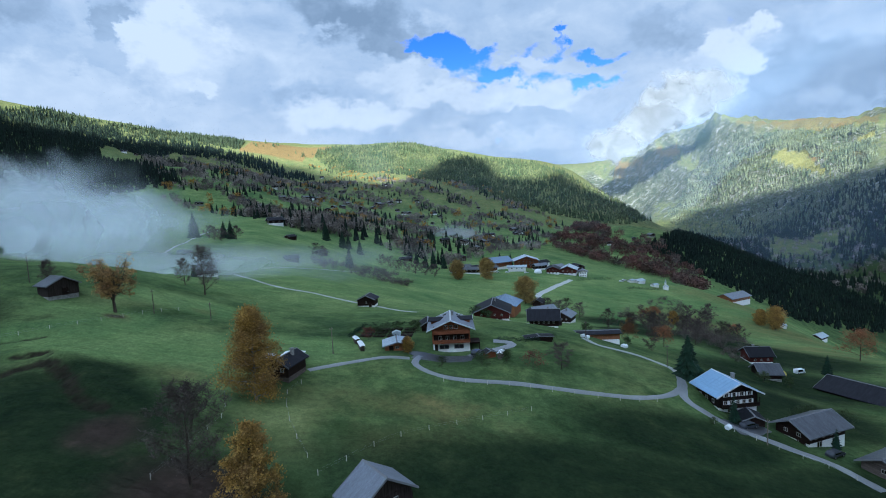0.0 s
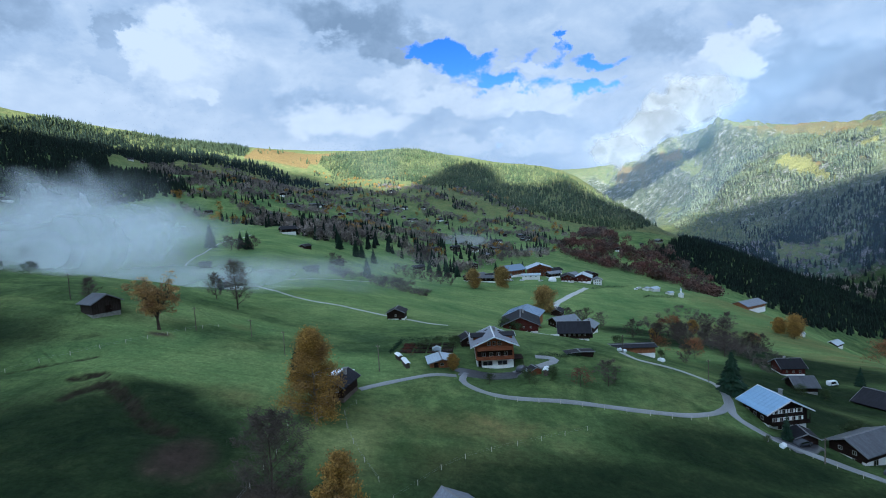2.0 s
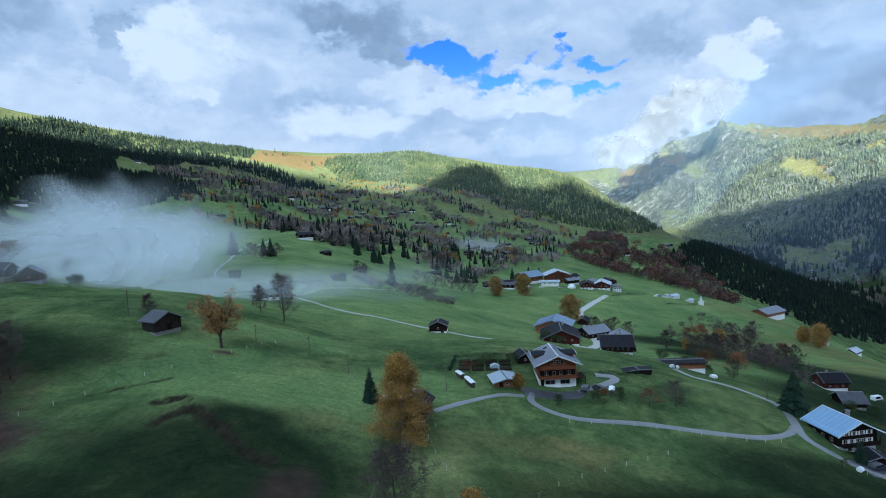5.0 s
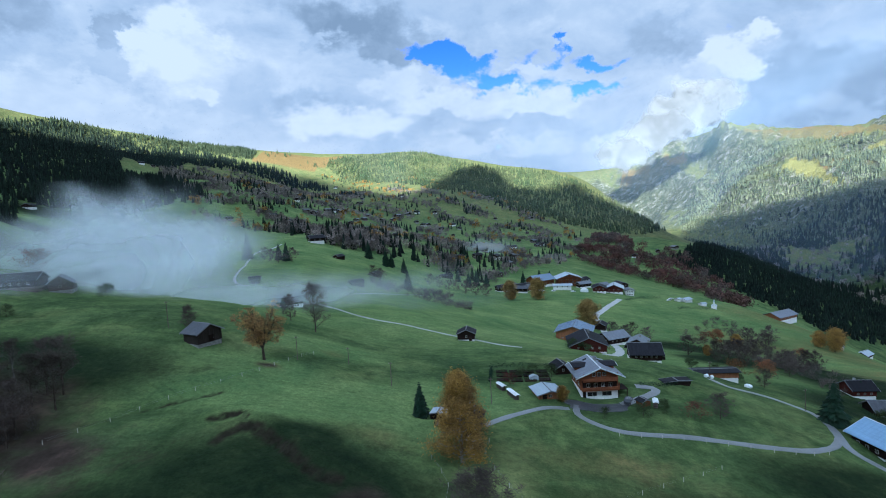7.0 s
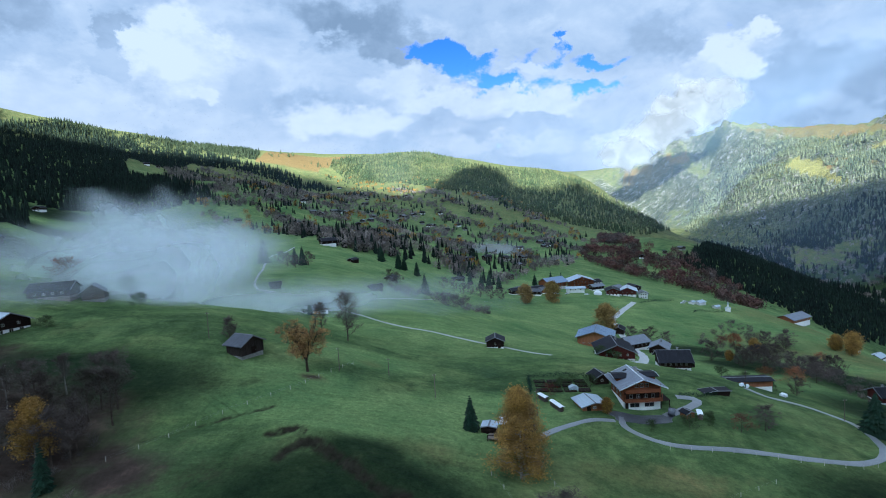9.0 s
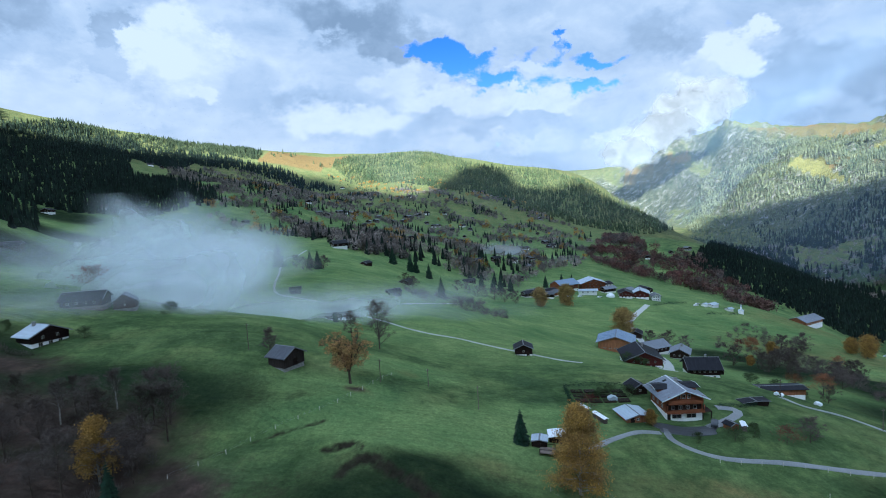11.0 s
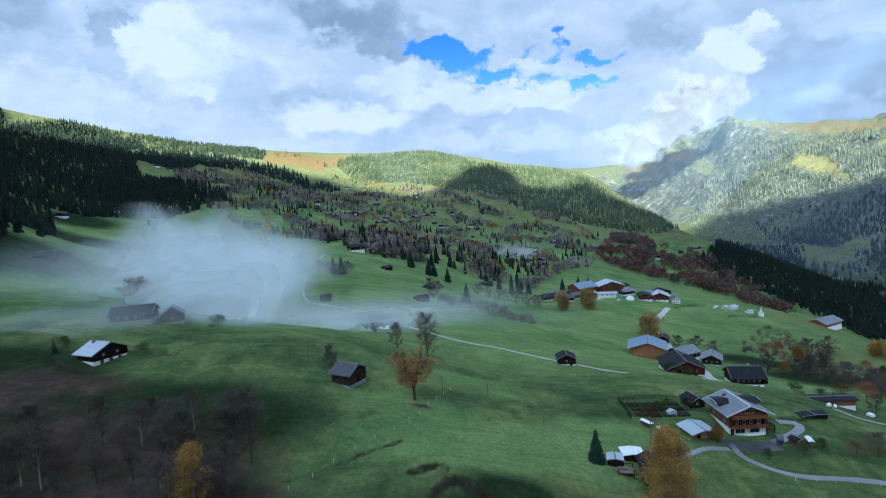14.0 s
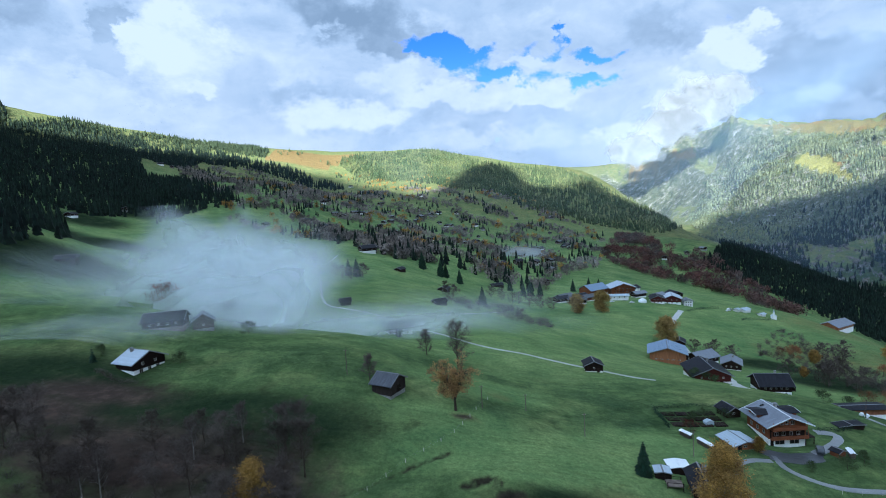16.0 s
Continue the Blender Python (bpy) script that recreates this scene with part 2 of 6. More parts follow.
M_FRAME = material("pale_window_frame", (0.42, 0.39, 0.34), 0.6, vary=0.06)
M_SHUTTER = material("white_shutter", (0.75, 0.74, 0.7), 0.6, vary=0.06)
M_CLIFF = material("grey_cliff", (0.3, 0.3, 0.31), 0.9, vary=0.35, scale=0.004, fine=0.03, coords="World", tint=(0.16, 0.17, 0.15), bump=0)
M_ASPHALT = material("wet_grey_asphalt", (0.21, 0.215, 0.225), 0.3, vary=0.2, scale=0.25, fine=5, coords="World", spec=0.5)
M_YARD = material("dark_wet_yard", (0.06, 0.062, 0.07), 0.35, vary=0.3, scale=0.25, fine=4, coords="World", spec=0.5)
M_GRAVEL = material("pale_gravel", (0.42, 0.42, 0.4), 0.85, vary=0.2, scale=0.3, fine=6, coords="World")
M_CONCRETE = material("pale_concrete", (0.5, 0.5, 0.48), 0.8, vary=0.15, scale=0.4, fine=6, coords="World")
M_BARK = material("grey_brown_bark", (0.085, 0.065, 0.05), 0.9, vary=0.4, scale=2, fine=9, stretch=(1, 1, 0.3))
M_BARK_PALE = material("pale_birch_bark", (0.34, 0.31, 0.27), 0.85, vary=0.45, scale=2, fine=5, stretch=(0.5, 0.5, 3))
M_TWIG = material("brown_twigs", (0.092, 0.073, 0.062), 0.9, vary=0.3, scale=0.4, fine=3, island=0.3)
M_SPRUCE = material("dark_spruce_needles", (0.016, 0.03, 0.016), 0.75, vary=0.35, scale=0.5, fine=5, island=0.35, tint=(0.012, 0.03, 0.018))
M_LEAF_GOLD = material("golden_birch_leaves", (0.42, 0.26, 0.06), 0.7, vary=0.3, scale=0.3, fine=3, island=0.45, tint=(0.2, 0.12, 0.045), translucent=0.25)
M_LEAF_ORANGE = material("rusty_orange_leaves", (0.24, 0.11, 0.05), 0.7, vary=0.3, scale=0.35, fine=3, island=0.4, tint=(0.2, 0.085, 0.04), translucent=0.25)
M_LEAF_PEAR = material("faded_orange_leaves", (0.45, 0.28, 0.1), 0.7, vary=0.3, scale=0.35, fine=3, island=0.4, tint=(0.24, 0.12, 0.06), translucent=0.25)
M_LEAF_OCHRE = material("ochre_leaves", (0.4, 0.28, 0.09), 0.7, vary=0.3, scale=0.35, fine=3, island=0.4, tint=(0.16, 0.1, 0.035), translucent=0.25)
M_LEAF_RED = material("dull_red_leaves", (0.16, 0.045, 0.03), 0.7, vary=0.3, scale=0.35, fine=3, island=0.4, tint=(0.09, 0.03, 0.025), translucent=0.25)
M_LEAF_GREEN = material("late_green_leaves", (0.06, 0.085, 0.03), 0.7, vary=0.3, scale=0.35, fine=3, island=0.4, tint=(0.04, 0.055, 0.025), translucent=0.2)
# conifer woods in four tones: shade and sunlight are put into the colour
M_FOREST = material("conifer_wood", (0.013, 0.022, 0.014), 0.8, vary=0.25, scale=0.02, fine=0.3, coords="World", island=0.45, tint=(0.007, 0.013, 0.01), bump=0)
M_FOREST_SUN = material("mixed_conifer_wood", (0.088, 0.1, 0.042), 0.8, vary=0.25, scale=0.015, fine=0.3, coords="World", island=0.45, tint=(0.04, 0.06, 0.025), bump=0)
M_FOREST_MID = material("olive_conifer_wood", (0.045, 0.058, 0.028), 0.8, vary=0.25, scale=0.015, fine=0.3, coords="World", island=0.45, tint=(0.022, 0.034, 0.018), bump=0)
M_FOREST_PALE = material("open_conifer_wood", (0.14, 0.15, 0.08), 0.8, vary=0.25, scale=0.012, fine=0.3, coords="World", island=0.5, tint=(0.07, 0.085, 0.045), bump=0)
M_RUST_WOOD = material("bare_and_rusty_wood", (0.12, 0.055, 0.043), 0.85, vary=0.3, scale=0.03, fine=0.3, coords="World", island=0.6, tint=(0.085, 0.07, 0.06), bump=0)
M_THICKET = material("leafless_thicket", (0.13, 0.105, 0.09), 0.9, vary=0.3, scale=0.08, fine=0.6, coords="World", island=0.5, tint=(0.075, 0.066, 0.06), bump=0)
M_BROWN_WOOD = material("brown_bare_wood", (0.24, 0.2, 0.17), 0.85, vary=0.3, scale=0.02, fine=0.3, coords="World", island=0.4, tint=(0.1, 0.088, 0.082), bump=0)
M_GOLD_WOOD = material("scattered_golden_trees", (0.32, 0.18, 0.04), 0.8, vary=0.3, scale=0.02, fine=0.3, coords="World", island=0.45, bump=0)
M_CARWHITE = material("white_car_paint", (0.75, 0.76, 0.78), 0.25, vary=0.03, bump=0.0, spec=0.5)
M_CARDARK = material("dark_car_paint", (0.05, 0.055, 0.065), 0.25, vary=0.05, bump=0.0, spec=0.5)
M_RUBBER = material("black_rubber", (0.02, 0.02, 0.02), 0.8, vary=0.1)
M_PVC = material("white_awning_cloth", (0.8, 0.82, 0.84), 0.6, vary=0.06, scale=0.5)
M_WIRE = material("galvanised_wire", (0.3, 0.3, 0.3), 0.4, 0.8, vary=0.1)


def land_material():
    """Meadow grass, straw-coloured alp, brown bracken and grey rock, by the covers laid on the ground's vertices and by steepness."""
    m = bpy.data.materials.new("alpine_ground")
    m.use_nodes = True
    t = m.node_tree
    b = t.nodes["Principled BSDF"]
    b.inputs["Roughness"].default_value, b.inputs["Specular IOR Level"].default_value = 0.95, 0.03
    geo = t.nodes.new("ShaderNodeNewGeometry")

    def noise_at(scale, detail=5, rough=0.6, dist=0.0, stretch=None):
        n = t.nodes.new("ShaderNodeTexNoise")
        n.inputs["Scale"].default_value, n.inputs["Detail"].default_value = scale, detail
        n.inputs["Roughness"].default_value, n.inputs["Distortion"].default_value = rough, dist
        src = geo.outputs["Position"]
        if stretch:
            mp = t.nodes.new("ShaderNodeMapping")
            mp.inputs["Scale"].default_value = stretch
            t.links.new(src, mp.inputs[0])
            src = mp.outputs[0]
        t.links.new(src, n.inputs["Vector"])
        return n.outputs[0]

    def ramp(fac, stops):
        r = t.nodes.new("ShaderNodeValToRGB")
        while len(r.color_ramp.elements) < len(stops):
            r.color_ramp.elements.new(0.5)
        for e, (p, c) in zip(r.color_ramp.elements, stops):
            e.position, e.color = p, (*c, 1)
        t.links.new(fac, r.inputs[0])
        return r.outputs[0]

    def mix(fac, a, c, mode="MIX"):
        n = t.nodes.new("ShaderNodeMix")
        n.data_type, n.blend_type = "RGBA", mode
        if isinstance(fac, float):
            n.inputs["Factor"].default_value = fac
        else:
            t.links.new(fac, n.inputs["Factor"])
        t.links.new(a, n.inputs["A"])
        t.links.new(c, n.inputs["B"])
        return n.outputs["Result"]

    def math2(op, a, c):
        n = t.nodes.new("ShaderNodeMath")
        n.operation, n.use_clamp = op, op != "SUBTRACT"
        for i, v in enumerate((a, c)):
            if isinstance(v, (int, float)):
                n.inputs[i].default_value = v
            else:
                t.links.new(v, n.inputs[i])
        return n.outputs[0]

    def cover(name, soft=0.3):
        a = t.nodes.new("ShaderNodeAttribute")
        a.attribute_name = name
        s = math2("ADD", a.outputs["Fac"], math2("MULTIPLY", math2("SUBTRACT", noise_at(0.12, 6, 0.7), 0.5), soft * 3))
        r = t.nodes.new("ShaderNodeMapRange")
        r.interpolation_type = "SMOOTHSTEP"
        r.inputs["From Min"].default_value, r.inputs["From Max"].default_value = 0.25, 0.75
        t.links.new(s, r.inputs["Value"])
        return r.outputs[0]

    grass = ramp(noise_at(0.03, 6, 0.65), [(0.25, (0.028, 0.055, 0.024)), (0.5, (0.081, 0.126, 0.046)), (0.75, (0.178, 0.21, 0.082))])
    tufts = ramp(noise_at(0.8, 8, 0.78), [(0.3, (0.58, 0.6, 0.62)), (0.7, (1.42, 1.36, 1.34))])
    blades = ramp(noise_at(2.4, 5, 0.8), [(0.36, (0.8, 0.81, 0.82)), (0.64, (1.22, 1.2, 1.18))])
    tufts = mix(0.9, tufts, blades, "MULTIPLY")
    grass = mix(0.85, grass, tufts, "MULTIPLY")
    patches = ramp(noise_at(0.11, 6, 0.6, 0.8), [(0.3, (0.5, 0.56, 0.52)), (0.7, (1.5, 1.4, 1.4))])
    grass = mix(0.9, grass, patches, "MULTIPLY")
    lines = ramp(noise_at(0.22, 5, 0.6, 0.5, (0.18, 1.0, 1.0)), [(0.35, (0.84, 0.86, 0.87)), (0.65, (1.14, 1.12, 1.08))])
    grass = mix(0.9, grass, lines, "MULTIPLY")
    straw = ramp(noise_at(0.25, 7, 0.7), [(0.3, (0.12, 0.085, 0.035)), (0.7, (0.23, 0.155, 0.06))])
    bare = ramp(noise_at(0.16, 8, 0.75), [(0.3, (0.026, 0.021, 0.016)), (0.52, (0.055, 0.04, 0.031)), (0.72, (0.12, 0.078, 0.06))])
    rock = ramp(noise_at(0.03, 9, 0.7, 0.6), [(0.36, (0.06, 0.075, 0.04)), (0.52, (0.115, 0.12, 0.07)), (0.66, (0.32, 0.3, 0.25))])
    dry = ramp(noise_at(0.05, 6, 0.65), [(0.3, (0.075, 0.1, 0.035)), (0.7, (0.2, 0.17, 0.07))])
    mown = mix(0.9, mix(0.9, ramp(noise_at(0.03, 6, 0.65), [(0.3, (0.077, 0.148, 0.053)), (0.7, (0.2, 0.267, 0.096))]), tufts, "MULTIPLY"), lines, "MULTIPLY")
    # dark grass colour that also carries painted shade
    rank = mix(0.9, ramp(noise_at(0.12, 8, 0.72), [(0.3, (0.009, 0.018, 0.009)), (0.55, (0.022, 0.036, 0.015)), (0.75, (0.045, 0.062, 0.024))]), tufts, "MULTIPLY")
    colour = mix(cover("mown", 0.2), grass, mown)
    colour = mix(cover("dry"), colour, mix(0.7, dry, tufts, "MULTIPLY"))
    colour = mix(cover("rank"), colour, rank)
    colour = mix(cover("straw"), colour, straw)
    colour = mix(cover("bare"), colour, bare)
    colour = mix(cover("rock"), colour, rock)
    soil = ramp(noise_at(0.5, 6, 0.7), [(0.3, (0.012, 0.011, 0.008)), (0.7, (0.04, 0.034, 0.022))])
    colour = mix(cover("scar", 0.5), colour, soil)
    alp = ramp(noise_at(0.1, 6, 0.7), [(0.3, (0.14, 0.13, 0.04)), (0.7, (0.27, 0.25, 0.085))])
    colour = mix(cover("alp", 0.15), colour, alp)
    t.links.new(colour, b.inputs["Base Color"])
    bp = t.nodes.new("ShaderNodeBump")
    bp.inputs["Strength"].default_value, bp.inputs["Distance"].default_value = 0.7, 0.5
    t.links.new(noise_at(0.9, 8, 0.75), bp.inputs["Height"])
    swell = t.nodes.new("ShaderNodeBump")
    swell.inputs["Strength"].default_value, swell.inputs["Distance"].default_value = 1.0, 5.0
    t.links.new(noise_at(0.07, 4, 0.55, 0.6, (0.5, 1, 1)), swell.inputs["Height"])
    t.links.new(swell.outputs[0], bp.inputs["Normal"])
    crag = t.nodes.new("ShaderNodeBump")
    crag.inputs["Distance"].default_value = 40.0
    t.links.new(cover("rock"), crag.inputs["Strength"])
    t.links.new(noise_at(0.016, 9, 0.68, 0.8), crag.inputs["Height"])
    t.links.new(crag.outputs[0], swell.inputs["Normal"])
    t.links.new(bp.outputs[0], b.inputs["Normal"])
    return m


M_LAND = land_material()

BANKS = [(0.4, 132.0, 11.5, -1.9), (70.0, 116.5, 9.0, -1.7), (-81.0, 99.5, 7.0, 0.9), (-70.0, 92.5, 7.0, 0.8), (-78.0, 92.0, 6.0, -1.0), (-88.0, 97.0, 5.0, -0.7), (-67.0, 83.5, 6.0, -0.8)]
# ---- the lie of the land: a tilted base with swells of four sizes ----
BASE = (86.4, -1.6, 2.5)
NEAR_SWELLS = (-225, 55, 50, 45, 40, [
    (2.3, -1.8, -8.4, 3.8, -4.9, -1.2, -7.4, 0.5),
    (3.8, -1.4, -3.6, 5.5, -5.6, -0.9, -5.7, -1.9),
    (-1.4, -3.3, 9.5, -5.1, 3.1, 4.8, 6.3, -5.1),
    (6.8, 2.6, 5.8, -6.0, 1.1, 5.3, 1.5, -0.6),
    (2.2, -5.2, -6.2, 4.1, 3.7, -1.7, 5.8, 9.3)])
MID_SWELLS = (-350, -50, 100, 100, 85, [
    (63.3, 28.4, -1.4, -11.9, 0.3, 13.4, -25.2, -37.2),
    (-41.5, -8.1, -2.2, 19.0, 27.4, 28.6, 36.1, 25.6),
    (-24.8, 8.5, 4.8, 12.0, 13.4, 17.5, 37.0, 30.3),
    (20.4, -7.5, 6.4, 12.0, 3.2, 14.3, 29.2, 18.3),
    (12.7, -20.3, 23.3, -10.1, 19.0, -1.8, 22.0, 9.5),
    (-12.2, 5.9, 9.4, -18.8, 5.9, 9.1, 22.4, 9.1),
    (4.6, 7.8, 2.7, -10.1, -15.5, 2.9, -0.9, 12.2)])
FAR_SWELLS = (-1000, 500, 250, 250, 220, [
    (35.6, -73.4, -93.0, -29.4, 110.9, 77.2, 57.4, -45.1, 37.9),
    (79.0, -121.0, 28.3, -13.8, 60.9, -26.8, 112.2, -71.1, 156.6),
    (3.4, -37.5, 92.7, -44.3, -6.4, 8.4, 121.8, -118.8, -43.9),
    (136.6, 74.7, -4.9, 8.1, 1.1, -43.0, -84.5, 20.0, -42.0),
    (29.1, 4.2, -28.0, 6.4, -13.6, -18.1, -17.3, -20.3, -61.1),
    (-12.0, 73.8, -27.4, -27.4, -54.6, -87.2, 121.8, -191.5, 14.4)])
RANGE_SWELLS = (-2000, 500, 500, 500, 450, [
    (112.5, 282.6, 230.8, 161.3, -187.2, -308.0, -10.3, 80.2, 17.7, 1.4),
    (199.3, -53.9, -95.8, -23.6, 27.7, 14.1, -10.4, 9.1, 2.6, 10.8),
    (403.1, 30.3, -158.2, 1.6, 19.5, 10.6, -57.7, 9.6, 8.3, 109.1),
    (-141.3, 271.9, 128.9, 52.3, 155.0, 167.7, -104.4, 166.1, -63.4, 312.6),
    (5.2, 50.8, 25.2, 49.1, 16.6, -128.4, -381.8, 384.3, -281.9, 238.7),
    (94.6, -69.5, -13.8, 38.5, 22.9, 0.1, -114.0, 316.9, 0.1, 229.6),
    (7.5, -21.6, 1.6, 9.9, 43.1, 165.9, 136.6, -67.2, 41.5, 159.6)])


def ripple(x, y, size, seed):
    """Smooth unevenness between about -1 and 1, at the given size in metres."""
    a, b = x / size + seed * 1.7, y / size - seed * 2.3
    return (np.sin(a * 2.1 + 1.3 * np.sin(b * 1.1 + seed)) + np.sin(b * 1.9 + 1.1 * np.sin(a * 1.3 - seed))
            + np.sin((a + b) * 1.37 + 0.9 * np.sin((a - b) * 1.71))) / 3


def swells(x, y, rows):
    x0, y0, dx, dy, radius, heights = rows
    z = np.zeros(np.broadcast(x, y).shape)
    for j, row in enumerate(heights):
        gy = np.exp(-((y - y0 - j * dy) ** 2) / (2 * radius * radius))
        for i, h in enumerate(row):
            z = z + h * gy * np.exp(-((x - x0 - i * dx) ** 2) / (2 * radius * radius))
    return z


SCAR_LONG = [(-88.5, 92.0), (-87.0, 95.6), (-84.4, 97.4), (-80.6, 96.2), (-76.7, 93.6), (-71.7, 88.0), (-67.6, 84.8), (-62.0, 83.0)]
SCAR_SHORT = [(-93.6, 100.2), (-90.4, 101.5), (-88.3, 102.4), (-85.3, 101.0)]
FIELD_BANK = [(-125.8, 96.0), (-120.2, 98.2), (-113.5, 101.2), (-106.9, 105.5), (-100.9, 109.7), (-96.0, 112.5)]


def along(x, y, line, wide):
    """1 on a line of the plan, falling away to 0 over about that width on each side."""
    best = np.full(np.broadcast(x, y).shape, 1e9)
    for (ax, ay), (bx, by) in zip(line, line[1:]):
        ux, uy = bx - ax, by - ay
        f = np.clip(((x - ax) * ux + (y - ay) * uy) / (ux * ux + uy * uy), 0, 1)
        best = np.minimum(best, (x - ax - f * ux) ** 2 + (y - ay - f * uy) ** 2)
    return np.exp(-best / (wide * wide))


def ground(x, y):
    """The height of the ground at x, y."""
    x, y = np.asarray(x, float), np.asarray(y, float)
    z = BASE[0] + BASE[1] * x / 1000 + BASE[2] * y / 1000
    for rows in (NEAR_SWELLS, MID_SWELLS, FAR_SWELLS, RANGE_SWELLS):
        z = z + swells(x, y, rows)
    far = np.clip((y - 250) / 900, 0, 1)
    z = z + ripple(x, y, 9, 1) * 0.25 * (1 - far) + ripple(x, y, 26, 2) * 0.6 + ripple(x, y, 90, 3) * 5 * far
    # the rocky range across the valley is broken by gullies
    rock = np.clip((y - 1500) / 500, 0, 1) * np.clip((x - 500 - 0.1 * y) / 300, 0, 1)
    z = z + rock * (ripple(x, y, 150, 4) * 26 + (1 - np.abs(ripple(x * 1.3, y * 0.5, 70, 5))) * 30 - 15)
    # the dark summit of the range and its long shoulder
    z = z + 125 * np.exp(-np.hypot((x - 1515) / 85, (y - 2690) / 130)) - 105 * np.exp(-((x - 1375) / 80) ** 2 - ((y - 2600) / 240) ** 2)
    z = z - 40 * np.exp(-((x - 1690) / 110) ** 2 - ((y - 2640) / 170) ** 2)
    # the levelled forecourt of the chalet and the worn bank in the meadow
    for bx, by, r, h in BANKS:
        d2 = ((x - bx) ** 2 + (y - by) ** 2) / (r * r)
        z = z + h * np.exp(-d2 * 2)
    # turf slips with a lip above and a hollow below, and the old field bank
    z = z - 0.9 * along(x, y + 0.8, SCAR_LONG, 2.4) + 0.9 * along(x, y - 2.6, SCAR_LONG, 2.6)
    z = z - 0.7 * along(x, y + 0.8, SCAR_SHORT, 1.8) + 0.8 * along(x, y - 2.2, SCAR_SHORT, 2.2) - 0.5 * along(x, y, FIELD_BANK, 1.6)
    # the crest of the range falls away to the side
    z = z - 120 * np.clip((x - 1950) / 600, 0, 1) * np.clip((y - 2300) / 300, 0, 1)
    return z

# ---- woods, tracks and far hamlets, in metres on the plan ----
WOOD_DARK = [(-1428, 1545), (-1408, 1748), (-1234, 1845), (-1098, 1751), (-815, 1173), (-698, 1009), (-525, 871), (-492, 807), (-525, 769), (-524,
    677), (-563, 638), (-760, 640), (-1100, 800), (-1500, 1100), (-1800, 1500), (-1700, 1800)]
WOOD_BELT = [(-1166, 1766), (-980, 1797), (-779, 1758), (-608, 1724), (-401, 1577), (-449, 1549), (-618, 1629), (-777, 1655), (-902, 1640), (-834,
    1259)]
WOOD_RIDGE = [(-1289, 1866), (-1100, 2037), (-762, 1940), (-733, 1797), (-792, 1792), (-1037, 1910)]
WOOD_HILL = [(-472, 1904), (-287, 2008), (-104, 2044), (39, 1908), (203, 1816), (336, 1751), (445, 1586), (588, 1576), (640, 1480), (520, 1330), (420,
    1270), (344, 1296), (249, 1302), (133, 1343), (39, 1483), (-77, 1463), (-210, 1617), (-334, 1649), (-468, 1830)]
WOOD_SPUR = [(330, 800), (420, 900), (520, 1070), (600, 1010), (650, 900), (680, 760), (620, 640), (480, 590), (400, 560), (373, 640), (352, 746)]
WOOD_RANGE = [(687, 1421), (1066, 2306), (1334, 2493), (1450, 2491), (1576, 2266), (1622, 1836), (1037, 1188), (1018, 1488), (807, 1427)]
WOOD_RUST = [(184, 869), (341, 1188), (320, 914), (378, 836), (359, 758), (360, 675), (241.4, 447.6), (287, 623), (233, 647), (190, 778)]
WOOD_MID = [(-286, 709), (-180, 631), (-116, 631), (-34, 583.5), (22.5, 535.6), (8.4, 491.6), (-75.8, 544.1), (-116.7, 524.1), (-151.3, 489.8),
    (-227.8, 563.3)]
SLOPE_SCATTER = [(-746, 1672), (-437, 1502), (-187, 1457), (119, 1477), (264, 1249), (284, 1122), (127, 707), (6.6, 516.8), (-107.7, 584.7), (-249,
    601), (-421, 703), (-513, 887)]
ALP_GOLD = [(-728, 1755), (-747, 1960), (-398, 1962), (-457, 1863), (-507, 1799), (-627, 1789)]
ALP_YELLOW = [(1321, 1974), (1410, 2002), (1424, 1900), (1347, 1766), (1300, 1626), (1281, 1637), (1300, 1763), (1300, 1864)]
ALP_HIGH = [(1534, 1849), (1564, 1834), (1619, 1826), (1556, 1755), (1530, 1795)]
ALP_RUST = [(1384, 1665), (1425, 1673), (1416, 1619), (1389, 1599)]
CREST_BROWN = [(1507, 2545), (1962, 2774), (2085, 2612), (2164, 2412), (1677, 1874), (1603, 2013), (1588, 2251), (1509, 2411)]
FACE_BROWN = [(1206, 3330), (1256, 2995), (1388, 2909), (1379, 2792), (1226, 2709), (1126, 2775), (1035, 2972)]
WOOD_TOP = [(-1451, 1579), (-1444, 1703), (-1452, 1841), (-1318, 1888), (-1171, 1928), (-1072, 1993), (-859, 1973), (-773, 1927), (-747, 1797), (-981, 1811), (-1135, 1792), (-1229, 1719), (-1283, 1586), (-935, 996), (-1200, 1000), (-1600, 1500)]
WOOD_HIGH = [(1531, 2361), (1573, 2095), (1613, 1969), (1656, 1850), (1406, 1573), (1352, 1655), (1362, 1791), (1419, 2082)]
WOOD_FLANK = [(1034, 1765), (1125, 1658), (1178, 1552), (1293, 1461), (1420, 1500), (1300, 1250), (1120, 1050), (979, 1110), (963, 1293), (964, 1529)]
GULLY = [(113.3, 322.3), (140.2, 361.8), (178.8, 389.5), (194.9, 359.7), (179.6, 293), (128.8, 198.5), (109.1, 181.5), (118, 208.8), (108.4, 209.5),
    (129.7, 298.5)]
BRUSH = [(-96.7, 344.7), (-70.4, 360.9), (-35.4, 373), (-16.5, 355.2), (-27.7, 310.3), (-53.4, 305.9), (-82, 303.1)]
WOOD_VALLEY = [(560, 1150), (760, 1500), (1050, 1480), (1200, 1250), (1100, 1000), (850, 720), (700, 640), (690, 800), (640, 1020)]
